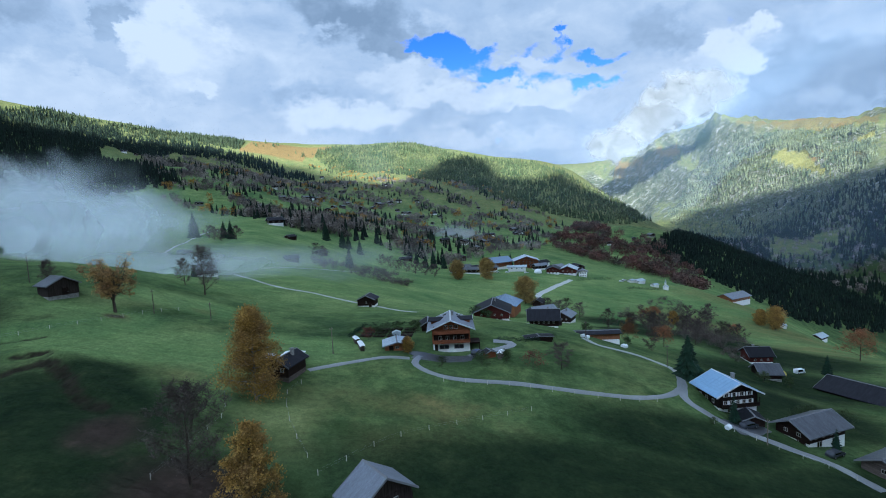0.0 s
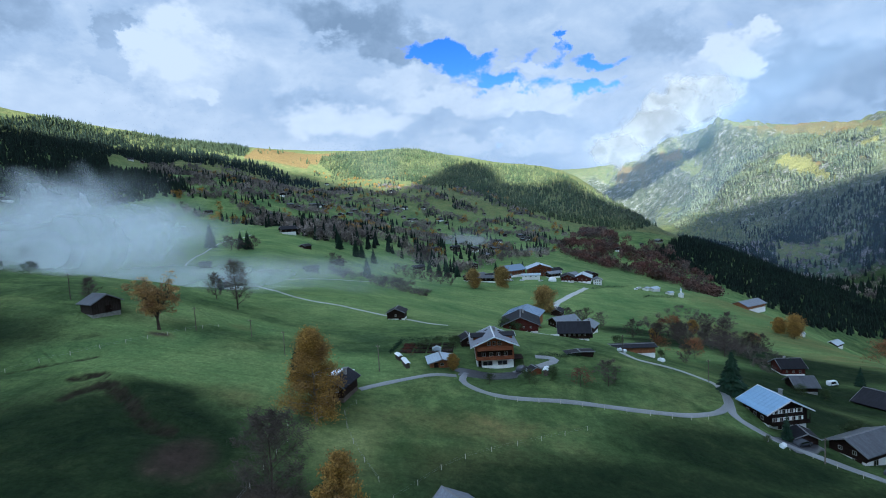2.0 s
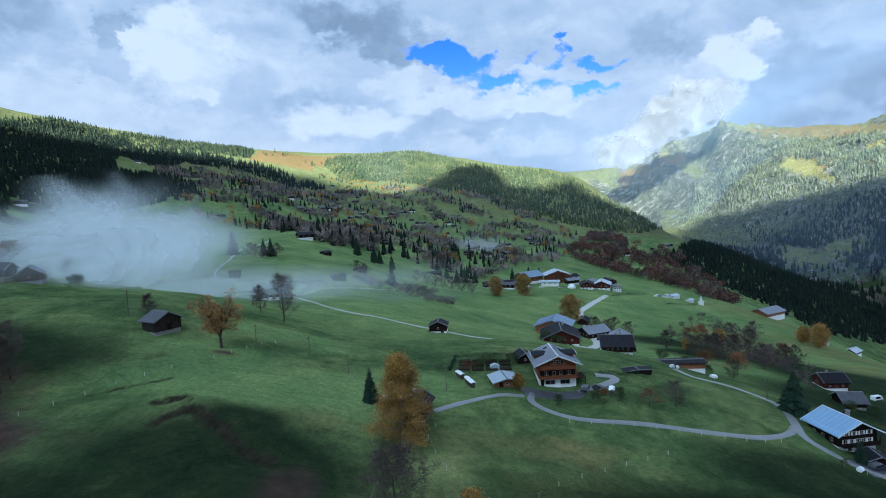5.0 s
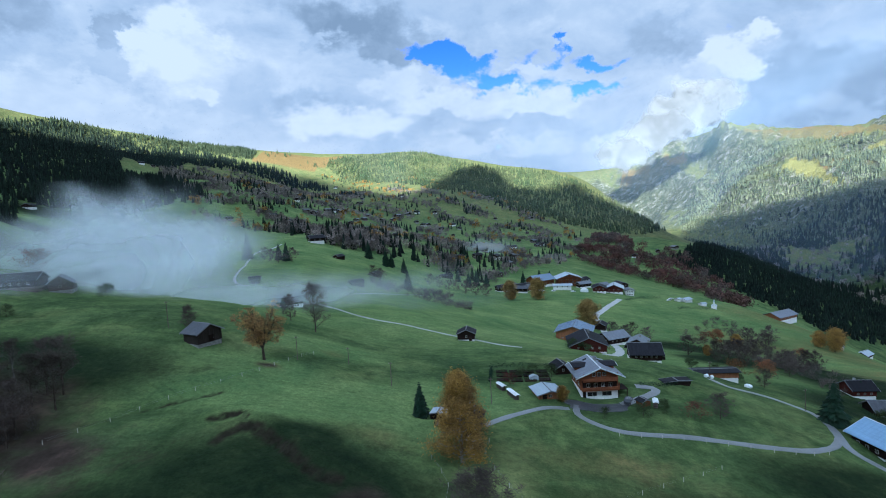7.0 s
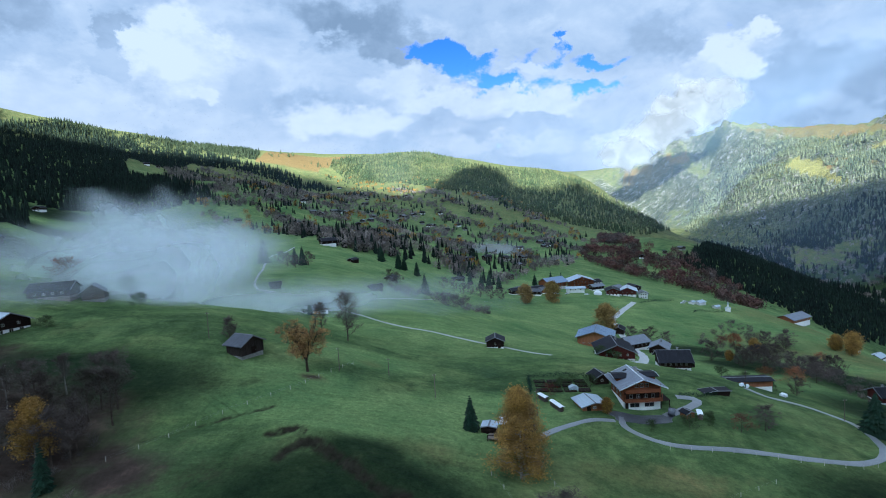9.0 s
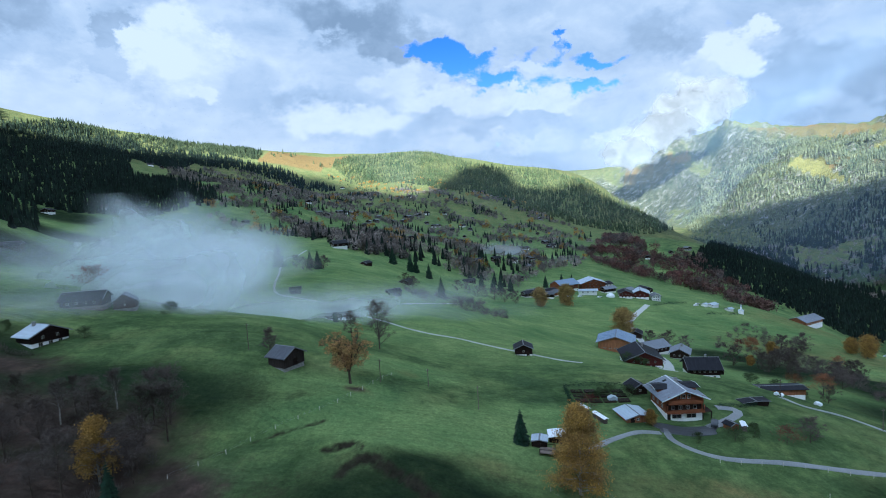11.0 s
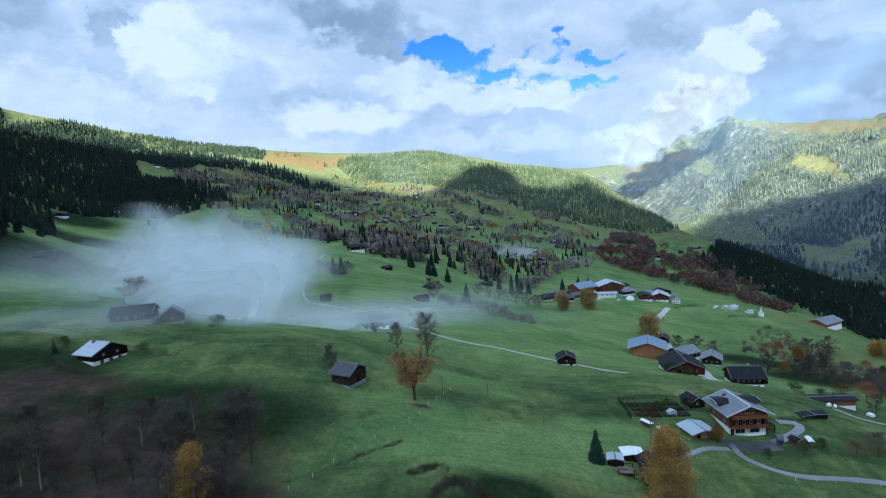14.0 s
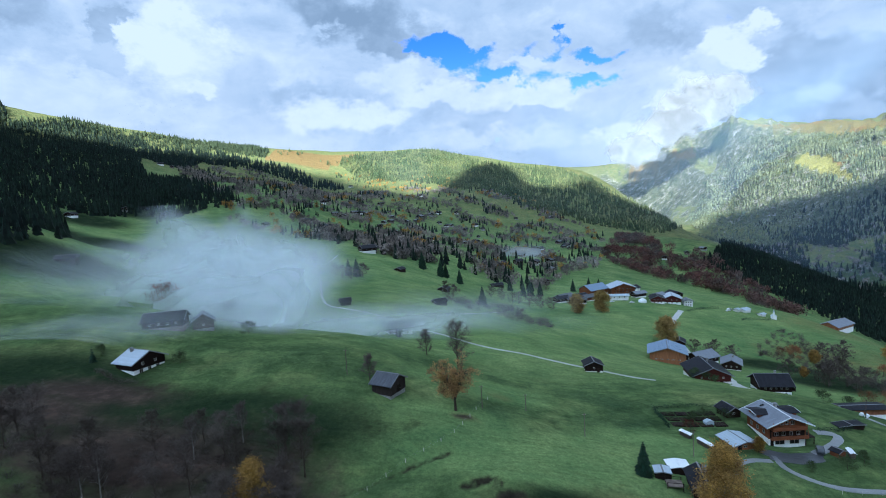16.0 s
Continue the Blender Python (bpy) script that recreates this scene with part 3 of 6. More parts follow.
WOOD_LEFT = [(-655, 619), (-679, 699), (-588, 631), (-341.6, 317.7), (-324.1, 270.6), (-320.9, 246.2), (-560, 380), (-620, 520)]
ROAD_VALLEY = [(82, 88.2), (79.2, 96.4), (73.3, 101.4), (66.1, 107.9), (61.2, 113.2), (58.9, 119), (63.8, 130.7), (67, 140.6), (64.7, 145.3), (59.3,
    149.2), (51.7, 150.4), (46.8, 151.6), (45, 158.1)]
ROAD_LOOP = [(60.6, 124.4), (56, 119.6), (51, 116.4), (43.7, 113.8), (33.9, 113), (21.7, 113.1), (10.9, 113.6), (0, 113.6), (-6.2, 116.4), (-9.3,
    120.9), (-8, 126.7)]
ROAD_SHED = [(-10.8, 123.6), (-17.4, 123), (-25.4, 118.9), (-30.8, 114.7), (-34, 111.6)]
ROAD_BACK = [(5, 129.6), (11.1, 131.7), (17.3, 136.2), (17.4, 138.8), (12.8, 139.6)]
ROAD_HAMLET = [(24.8, 195.4), (44.2, 239.4), (53.2, 271.8), (60.5, 310.7), (66, 341.8), (68.3, 355.3), (86.8, 384), (107.2, 413.6)]
TRACK_WHITE = [(-199.1, 466), (-198.7, 438.4), (-201.4, 404.9), (-184.3, 341.8), (-169.1, 289.1), (-153.5, 278.5), (-132.4, 270.7), (-103.9, 243.4),
    (-83.3, 225.2), (-57.6, 215.2), (-38.8, 206.8), (-26, 198.9), (-12.3, 190.2)]
TRACK_FAINT = [(-122.8, 270.5), (-104.2, 276.3), (-85.3, 295.5), (-55.3, 332.9)]
FAR_CHALETS = [(-393, 933), (-374, 908), (-337, 894), (-330, 960), (-326, 995), (-292, 886), (-277, 884), (-307, 756), (-277, 734), (-271, 751),
    (-245, 982), (-209, 881), (-176, 829), (-166, 699), (-139, 675), (-147, 1107), (-153, 1067), (-124, 1135), (-105, 1161), (-78, 1086), (-47, 1062),
    (-7, 1084), (-246, 1192), (-152, 1316), (-62, 1183), (-32, 944), (-175.7, 503.5), (-172.8, 515.8), (-139.4, 437.4), (-100.2, 392.4), (-102.2,
    321.5), (-48.3, 521.8), (91, 936), (57, 694), (25, 643), (37, 613), (13, 688), (-0, 626), (-25, 603), (18.5, 550.4), (140, 992), (161, 1282),
    (187, 1267), (-392, 1602), (-173, 1024), (7.4, 461.6)]
FAR_CHALETS_MORE = [(378, 883), (339, 864), (291, 872), (289, 841), (-798, 1283), (-816, 1264), (-625, 1153), (-1242, 1633), (-549, 695), (-561, 609)]


# ---- builders ----
def part(name, bm, mat, parent=None, label=""):
    """One mesh object out of a bmesh, under its thing or part."""
    me = bpy.data.meshes.new(name)
    bm.normal_update()
    bm.to_mesh(me)
    bm.free()
    for mm in (mat if isinstance(mat, (list, tuple)) else (mat,)):
        me.materials.append(mm)
    ob = new(name, me)
    ob.parent = parent
    return tagged(ob, label)


def again(ob, parent, m=None):
    """The same mesh once more, as a part of its own."""
    o = new(ob.name.split(".")[0], ob.data)
    o.parent = parent
    if m is not None:
        o.matrix_basis = m
    return o


def thing(name, m, label, category, group="", kind=""):
    ob = new(name)
    ob.matrix_basis = m
    return tagged(ob, label, category, group, kind)


def box(bm, x0, x1, y0, y1, z0, z1, m=None):
    vs = [bm.verts.new(Vector(p)) for p in ((x0, y0, z0), (x1, y0, z0), (x1, y1, z0), (x0, y1, z0), (x0, y0, z1), (x1, y0, z1), (x1, y1, z1), (x0, y1, z1))]
    for f in ((3, 2, 1, 0), (4, 5, 6, 7), (0, 1, 5, 4), (1, 2, 6, 5), (2, 3, 7, 6), (3, 0, 4, 7)):
        bm.faces.new([vs[i] for i in f])
    if m is not None:
        for v in vs:
            v.co = m @ v.co
    return vs


def bar(bm, a, b, r0, r1, sides=5):
    """A tapered rod from a to b."""
    a, b = Vector(a), Vector(b)
    d = (b - a).normalized()
    u = d.orthogonal().normalized()
    w = d.cross(u)
    rings = []
    for p, r in ((a, r0), (b, r1)):
        rings.append([bm.verts.new(p + (u * math.cos(k * math.tau / sides) + w * math.sin(k * math.tau / sides)) * r) for k in range(sides)])
    for k in range(sides):
        bm.faces.new((rings[0][k], rings[0][(k + 1) % sides], rings[1][(k + 1) % sides], rings[1][k]))
    bm.faces.new(rings[1])
    bm.faces.new(list(reversed(rings[0])))


def prism(bm, profile, y0, y1):
    """A profile in x and z, drawn out from y0 to y1."""
    a = [bm.verts.new((x, y0, z)) for x, z in profile]
    b = [bm.verts.new((x, y1, z)) for x, z in profile]
    n = len(profile)
    for k in range(n):
        bm.faces.new((a[k], a[(k + 1) % n], b[(k + 1) % n], b[k]))
    bm.faces.new(list(reversed(a)))
    bm.faces.new(b)
    bmesh.ops.recalc_face_normals(bm, faces=bm.faces)


def mesh_object(name, verts, faces, mat, smooth=False):
    """One object out of plain arrays of places and of faces with equal corners."""
    me = bpy.data.meshes.new(name)
    verts, faces = np.asarray(verts, np.float32), np.asarray(faces, np.int32)
    k = faces.shape[1]
    me.vertices.add(len(verts))
    me.vertices.foreach_set("co", verts.ravel())
    me.loops.add(faces.size)
    me.loops.foreach_set("vertex_index", faces.ravel())
    me.polygons.add(len(faces))
    me.polygons.foreach_set("loop_start", np.arange(0, faces.size, k, dtype=np.int32))
    me.polygons.foreach_set("use_smooth", np.full(len(faces), smooth))
    me.update(calc_edges=True)
    me.materials.append(mat)
    return new(name, me)


def at(x, y, turn=0.0, sink=0.0, scale=1.0):
    return pose(x, y, float(ground(x, y)) - sink, 0, 0, turn) @ Matrix.Scale(scale, 4)


def inside(x, y, poly):
    """Which of the points lie inside a polygon of the plan."""
    hit = np.zeros(x.shape, bool)
    px, py = zip(*poly)
    j = len(px) - 1
    for i in range(len(px)):
        if py[i] != py[j]:
            hit ^= ((py[i] > y) != (py[j] > y)) & (x < (px[j] - px[i]) * (y - py[i]) / (py[j] - py[i]) + px[i])
        j = i
    return hit


def blob(x, y, spots):
    """How far the points lie in soft round spots (x, y, radius across, radius along)."""
    out = np.zeros(x.shape)
    for sx, sy, rx, ry in spots:
        out = np.maximum(out, np.exp(-(((x - sx) / rx) ** 2 + ((y - sy) / ry) ** 2)))
    return out


# ---- the ground, one sheet out to the ranges ----
def land():
    ys = [-420, -300, -220, -160, -110, -70, -40, -20]
    y, step = -10.0, 1.7
    while y < 4300:
        ys.append(y)
        y += step if y < 280 else max(1.7, (y - 220) * 0.029)
    ys = np.array(ys)
    us = np.linspace(-1, 1, 430)
    half = np.maximum(310, 150 + 1.07 * ys)
    X = -48 + us[None, :] * half[:, None]
    Y = np.repeat(ys[:, None], len(us), 1)
    Z = ground(X, Y)
    nr, nc = X.shape
    i = np.arange(nr * nc).reshape(nr, nc)
    faces = np.stack([i[:-1, :-1], i[:-1, 1:], i[1:, 1:], i[1:, :-1]], -1).reshape(-1, 4)
    ob = mesh_object("ground", np.stack([X, Y, Z], -1).reshape(-1, 3), faces, M_LAND, True)
    gy, gx = np.gradient(Z, axis=0) / np.gradient(Y, axis=0), np.gradient(Z, axis=1) / np.gradient(X, axis=1)
    steep = np.hypot(gx, gy)
    covers = {
        "straw": np.maximum((inside(X, Y, ALP_GOLD) | inside(X, Y, ALP_RUST)) * 1.0 + inside(X, Y, FACE_BROWN) * 0.65 + inside(X, Y, CREST_BROWN) * 0.5, blob(X, Y, [(1380, 1800, 70, 130), (1690, 2100, 60, 40), (1120, 2700, 160, 130), (1750, 2500, 250, 90)]) * 0.9),
        "scar": np.maximum(along(X, Y, SCAR_LONG, 1.5) * 0.8, np.maximum(along(X, Y, SCAR_SHORT, 1.1) * 0.75, along(X, Y, FIELD_BANK, 1.0) * 0.5)),
        "alp": (inside(X, Y, ALP_YELLOW) | inside(X, Y, ALP_HIGH)) * 1.0,
        "bare": blob(X, Y, BARE_SPOTS) * 0.75,
        # rock is left out round the summit, where dark colour stands for shade
        "rock": np.clip((steep - 0.36) * 2.0 + ripple(X, Y, 120, 7) * 0.35, 0, 1) * (Y > 1300) * (X > 500) * (1 - 0.45 * (inside(X, Y, FACE_BROWN) | inside(X, Y, CREST_BROWN))) * (1 - 0.9 * blob(X, Y, [(1440, 2690, 70, 110)])),
        "mown": (1 - np.clip((X - 330) / 150, 0, 1) * (Y > 520)) * np.maximum(np.clip((Y - 120) / 130, 0, 1) * (0.9 - 0.35 * np.clip((Y - 420) / 250, 0, 1)), blob(X, Y, PALE_SPOTS) * 0.95),
        "rank": np.maximum(blob(X, Y, SHADE_SPOTS) * 0.95, np.clip((X - 380) / 200, 0, 1) * (Y > 560) * (Y < 1200) * 0.55),
        "dry": np.clip((Y - 450) / 900, 0, 1) * 0.55 + blob(X, Y, DRY_SPOTS) * 0.55,
    }
    for name, values in covers.items():
        a = ob.data.attributes.new(name, "FLOAT", "POINT")
        a.data.foreach_set("value", values.astype(np.float32).ravel())
    return tagged(ob, "green alpine meadow slopes rising to far hills", "ground", kind="structure")


def mountain_wall():
    """An unseen mountain wall added on the sun's side, behind the walk; its crest is shaped to shade the valley floor.
    """
    sx, sy = math.sin(radians(SUN_AZ)), math.cos(radians(SUN_AZ))
    # crest line set so that its shadow edge crosses the hill and range
    crest_u = [-3200, -2000, -1400, -1085, -969, -920, -846, -745, -657, -590, -430, -269, -183, -118, -24, 84, 129, 200, 300, 330, 347, 400, 468, 647, 797, 995, 1291, 1464, 1625, 2000, 3000]
    crest_h = [1400, 1600, 1720, 1753, 1716, 1714, 1738, 1745, 1734, 1695, 1650, 1624, 1666, 1732, 1699, 1704, 1826, 1918, 1890, 1820, 1600, 1562, 1614, 1729, 1793, 1834, 1880, 1890, 1860, 1750, 1300]
    u = np.linspace(-3200, 3000, 260)
    v = np.array([900, 1200, 1500, 1750, 2000, 2200, 2350, 2440, 2500, 2580, 2700, 2900, 3300, 4000])
    U, V = np.meshgrid(u, v)
    top = np.interp(U, crest_u, crest_h) + ripple(U, V * 0, 60, 3) * 12 + ripple(U, V * 0, 17, 5) * 6
    fall = np.where(V < 2500, np.clip((V - 900) / 1600, 0, 1) ** 1.25, np.clip((4200 - V) / 1700, 0, 1))
    Z = -120 + (top + 120) * fall + ripple(U, V, 110, 8) * 40 * (1 - np.abs(fall * 2 - 1))
    X, Y = sx * V + sy * U, sy * V - sx * U
    nr, nc = X.shape
    i = np.arange(nr * nc).reshape(nr, nc)
    faces = np.stack([i[:-1, :-1], i[:-1, 1:], i[1:, 1:], i[1:, :-1]], -1).reshape(-1, 4)
    ob = mesh_object("mountain_wall", np.stack([X, Y, Z], -1).reshape(-1, 3), faces, M_CLIFF, True)
    return tagged(ob, "unseen grey mountain wall added to shade the valley", "mountain", kind="structure")


mountain_wall()
# spots of paler green on the near meadow
PALE_SPOTS = [(-96, 122, 28, 20), (-80, 106, 20, 8), (-66, 112, 28, 20), (-52, 122, 24, 16), (-42, 126, 24, 16), (-84, 160, 30, 14), (-58, 92, 14, 12)]
# dark grass, and shade of foreground, slope and summit put into colour
SHADE_SPOTS = [(-515, 501, 55, 45), (-545, 613, 55, 45), (-530, 706, 55, 45), (-311, 257, 55, 45), (-448, 502, 55, 45), (1440, 2690, 70, 110), (-92, 66, 46, 20), (-45, 60, 30, 20), (28, 78, 60, 19), (50, 99, 30, 14), (80, 82, 40, 18), (95, 130, 30, 26), (-72, 92, 14, 12), (120, 170, 46, 30), (150, 215, 50, 34), (-160, 120, 60, 18), (-210, 128, 40, 30), (-72, 80, 36, 22), (128, 250, 55, 36), (92, 236, 26, 24), (110, 292, 40, 24)]
BARE_SPOTS = [(-168, 104, 46, 20), (-150, 88, 50, 18), (-132, 94, 9, 14), (-124, 94, 9, 8), (-39, 66, 14, 10), (-57, 76, 7, 8), (-192, 130, 26, 9), (-205, 118, 30, 14), (-138, 100, 20, 16), (-118, 88, 12, 10), (-92, 131, 4, 2)]
DRY_SPOTS = [(175, 250, 90, 55), (170, 330, 70, 50), (235, 330, 80, 60), (250, 420, 90, 50), (-78.5, 154, 8, 6), (-60, 100, 14, 8), (-14, 100, 34, 9), (210, 270, 50, 30), (250, 300, 60, 30), (-92, 131, 6, 4), (-8, 86, 26, 12)]
land()


def spline(points, step=1.5):
    """Places along a smooth line through the points, at even steps."""
    p = [Vector((*q, 0)) for q in points]
    p = [p[0] * 2 - p[1], *p, p[-1] * 2 - p[-2]]
    out = []
    for a, b, c, d in zip(p, p[1:], p[2:], p[3:]):
        n = max(2, int((c - b).length / step))
        for k in range(n):
            s = k / n
            out.append(0.5 * (2 * b + (c - a) * s + (2 * a - 5 * b + 4 * c - d) * s * s + (3 * b - a - 3 * c + d) * s ** 3))
    out.append(p[-2])
    return out


def road(name, points, width, mat, label, rise=0.12, edge=0.25):
    """A road bed laid on the ground, with a low shoulder on each side, slightly uneven in width."""
    line = spline(points)
    bm = bmesh.new()
    rows = []
    for k, p in enumerate(line):
        d = (line[min(k + 1, len(line) - 1)] - line[max(k - 1, 0)]).normalized()
        side = Vector((d.y, -d.x, 0))
        w = width / 2 * (1 + 0.07 * math.sin(k * 0.7) + 0.05 * math.sin(k * 1.9))
        row = []
        for o, dz in ((-w - edge, -0.3), (-w, rise), (-w / 3, rise + 0.03), (w / 3, rise + 0.03), (w, rise), (w + edge, -0.3)):
            q = p + side * o
            row.append(bm.verts.new((q.x, q.y, float(ground(q.x, q.y)) + dz)))
        rows.append(row)
    for a, b in zip(rows, rows[1:]):
        for k in range(5):
            bm.faces.new((a[k], a[k + 1], b[k + 1], b[k]))
    bmesh.ops.recalc_face_normals(bm, faces=bm.faces)
    return tagged(part(name, bm, mat), label, "road", kind="structure")


road("road_1", ROAD_VALLEY, 2.3, M_ASPHALT, "wet grey asphalt lane winding up the slope")
road("road_2", ROAD_LOOP, 1.6, M_ASPHALT, "narrow wet asphalt lane curving to the chalet")
road("road_3", ROAD_SHED, 1.5, M_ASPHALT, "narrow grey lane to the small farm")
road("road_4", ROAD_BACK, 2.4, M_ASPHALT, "asphalt drive round the chalet")
road("road_5", ROAD_HAMLET, 4.2, M_CONCRETE, "pale concrete lane up to the hamlet")
road("road_6", TRACK_WHITE, 1.4, M_GRAVEL, "pale gravel track across the meadow")
road("road_7", TRACK_FAINT, 0.7, M_GRAVEL, "faint gravel path across the meadow")


def yard(name, x, y, rx, ry, turn, mat, label):
    bm = bmesh.new()
    c, s = math.cos(radians(turn)), math.sin(radians(turn))
    rings = []
    for f, dz in ((0.0, 0.14), (0.35, 0.14), (0.7, 0.13), (1.0, 0.12), (1.06, -0.3)):
        ring = []
        for k in range(36):
            a = k * math.tau / 36
            r = f * (1 + 0.08 * math.sin(3 * a + 1) + 0.05 * math.sin(7 * a))
            sq = 1 / max(abs(math.cos(a)), abs(math.sin(a))) ** 0.6
            lx, ly = rx * r * sq * math.cos(a), ry * r * sq * math.sin(a)
            q = (x + lx * c - ly * s, y + lx * s + ly * c)
            ring.append(bm.verts.new((*q, float(ground(*q)) + dz)))
            if f == 0:
                break
        rings.append(ring)
    for k in range(36):
        bm.faces.new((rings[0][0], rings[1][k], rings[1][(k + 1) % 36]))
    for a, b in zip(rings[1:], rings[2:]):
        for k in range(36):
            bm.faces.new((a[k], b[k], b[(k + 1) % 36], a[(k + 1) % 36]))
    bmesh.ops.recalc_face_normals(bm, faces=bm.faces)
    return tagged(part(name, bm, mat), label, "yard", kind="structure")


yard("pavement_1", -2.5, 127.4, 8.5, 3.2, 5, M_YARD, "wet dark forecourt in front of the chalet")
yard("pavement_2", 69, 110.0, 5.5, 3.4, 20, M_YARD, "dark wet parking place beside the house")
yard("pavement_3", 24, 194, 3.0, 3.5, 0, M_CONCRETE, "pale yard beside the red farmhouse")


# ---- houses ----
PANES = {}


def window(parent, x, y, z, w=1.0, h=1.1, turn=0.0, shutters=None):
    """A framed window set in a wall: the frame is proud of the wall, the pane lies back in it. It faces -y before its turn."""
    key = (w, h)
    if key not in PANES:
        bm = bmesh.new()
        f = 0.08
        box(bm, -w / 2, w / 2, -0.09, 0.05, -h / 2, -h / 2 + f)
        box(bm, -w / 2, w / 2, -0.09, 0.05, h / 2 - f, h / 2)
        box(bm, -w / 2, -w / 2 + f, -0.09, 0.05, -h / 2 + f, h / 2 - f)
        box(bm, w / 2 - f, w / 2, -0.09, 0.05, -h / 2 + f, h / 2 - f)
        box(bm, -0.04, 0.04, -0.07, 0.03, -h / 2 + f, h / 2 - f)
        frame_mesh = bpy.data.meshes.new("window")
        bm.to_mesh(frame_mesh)
        bm.free()
        frame_mesh.materials.append(M_FRAME)
        bm = bmesh.new()
        box(bm, -w / 2 + f, w / 2 - f, -0.035, 0.03, -h / 2 + f, h / 2 - f)
        pane_mesh = bpy.data.meshes.new("pane")
        bm.to_mesh(pane_mesh)
        bm.free()
        pane_mesh.materials.append(M_GLASS)
        bm = bmesh.new()
        box(bm, -0.2, 0.2, -0.12, -0.06, -h / 2, h / 2)
        shutter_mesh = bpy.data.meshes.new("shutter")
        bm.to_mesh(shutter_mesh)
        bm.free()
        shutter_mesh.materials.append(M_SHUTTER)
        PANES[key] = frame_mesh, pane_mesh, shutter_mesh
    win = new("window", PANES[key][0])
    win.parent, win.matrix_basis = parent, pose(x, y, z, 0, 0, turn)
    pane = new("pane", PANES[key][1])
    pane.parent = win
    if shutters:
        for side in (-1, 1):
            s = new("shutter", PANES[key][2])
            s.parent, s.matrix_basis = win, pose(side * (w / 2 + 0.24), 0, 0)
    return win


def gable(w, h, rise, lift=0.0):
    return [(-w / 2, lift), (w / 2, lift), (w / 2, h), (0, h + rise), (-w / 2, h)]


def roof_slopes(parent, w, d, h, rise, over, mat, thick=0.22, trim=M_TRIM, seams=0, front=None, back=None):
    """Two roof slopes with their edge boards, over a house of width w and depth d whose ridge runs front to back."""
    slope = rise / (w / 2)
    run = w / 2 + over
    front = over if front is None else front
    back = over if back is None else back
    y0, y1 = -d / 2 - front, d / 2 + back
    for side in (-1, 1):
        bm = bmesh.new()
        top = h + rise
        prof = [(0, top + thick), (side * run, top - slope * run + thick), (side * run, top - slope * run), (0, top)]
        prism(bm, prof, y0, y1)
        slab = part("roof_slope", bm, mat, parent)
        for ya in (y0 - 0.06, y1 - 0.06):
            bm = bmesh.new()
            prism(bm, [(0, top + thick + 0.04), (side * (run + 0.05), top - slope * run + thick + 0.04), (side * (run + 0.05), top - slope * run - 0.1), (0, top - 0.1)], ya, ya + 0.1)
            part("edge_board", bm, trim, slab)
        if seams:
            bm = bmesh.new()
            n = int((y1 - y0) / seams)
            prism(bm, [(side * 0.05, top + thick + 0.05), (side * run, top - slope * run + thick + 0.05), (side * run, top - slope * run + thick - 0.02), (side * 0.05, top + thick - 0.02)], y0 - 0.03, y0 + 0.03)
            first = part("seam", bm, mat, slab)
            first.matrix_basis = pose(0, (y1 - y0) / n, 0)
            for k in range(2, n):
                again(first, slab, pose(0, k * (y1 - y0) / n, 0))
    bm = bmesh.new()
    prism(bm, [(-0.22, h + rise + thick - 0.02), (0, h + rise + thick + 0.12), (0.22, h + rise + thick - 0.02)], y0, y1)
    part("ridge_cap", bm, trim, parent)


def chimney(parent, x, y, z0, z1, w=0.7, mat=None):
    bm = bmesh.new()
    box(bm, x - w / 2, x + w / 2, y - w / 2, y + w / 2, z0, z1)
    stack = part("chimney", bm, mat or M_STONE, parent)
    bm = bmesh.new()
    box(bm, x - w / 2 - 0.12, x + w / 2 + 0.12, y - w / 2 - 0.12, y + w / 2 + 0.12, z1 + 0.18, z1 + 0.28)
    for sx in (-1, 1):
        box(bm, x + sx * w * 0.4 - 0.05, x + sx * w * 0.4 + 0.05, y - 0.1, y + 0.1, z1, z1 + 0.18)
    part("chimney_cap", bm, M_TRIM, stack)


def balcony(parent, x0, x1, y, z, deep=1.35, mat=None):
    """A timber gallery along a front wall at y: floor, boarded rail and posts."""
    bm = bmesh.new()
    box(bm, x0, x1, y - deep, y, z - 0.12, z)
    deck = part("balcony", bm, mat or M_TIMBER, parent)
    bm = bmesh.new()
    n = int((x1 - x0) / 0.24)
    for k in range(n):
        xa = x0 + k * (x1 - x0) / n
        box(bm, xa, xa + (x1 - x0) / n * 0.86, y - deep + 0.03, y - deep + 0.07, z, z + 0.86)
    box(bm, x0 - 0.05, x1 + 0.05, y - deep - 0.03, y - deep + 0.12, z + 0.86, z + 0.95)
    part("railing", bm, mat or M_TIMBER, deck)
    for xa in (x0, x1):
        bm = bmesh.new()
        box(bm, xa - 0.08, xa + 0.08, y - deep, y - deep + 0.16, z - 0.12, z + 2.3)
        part("post", bm, mat or M_TIMBER, deck)
    return deck


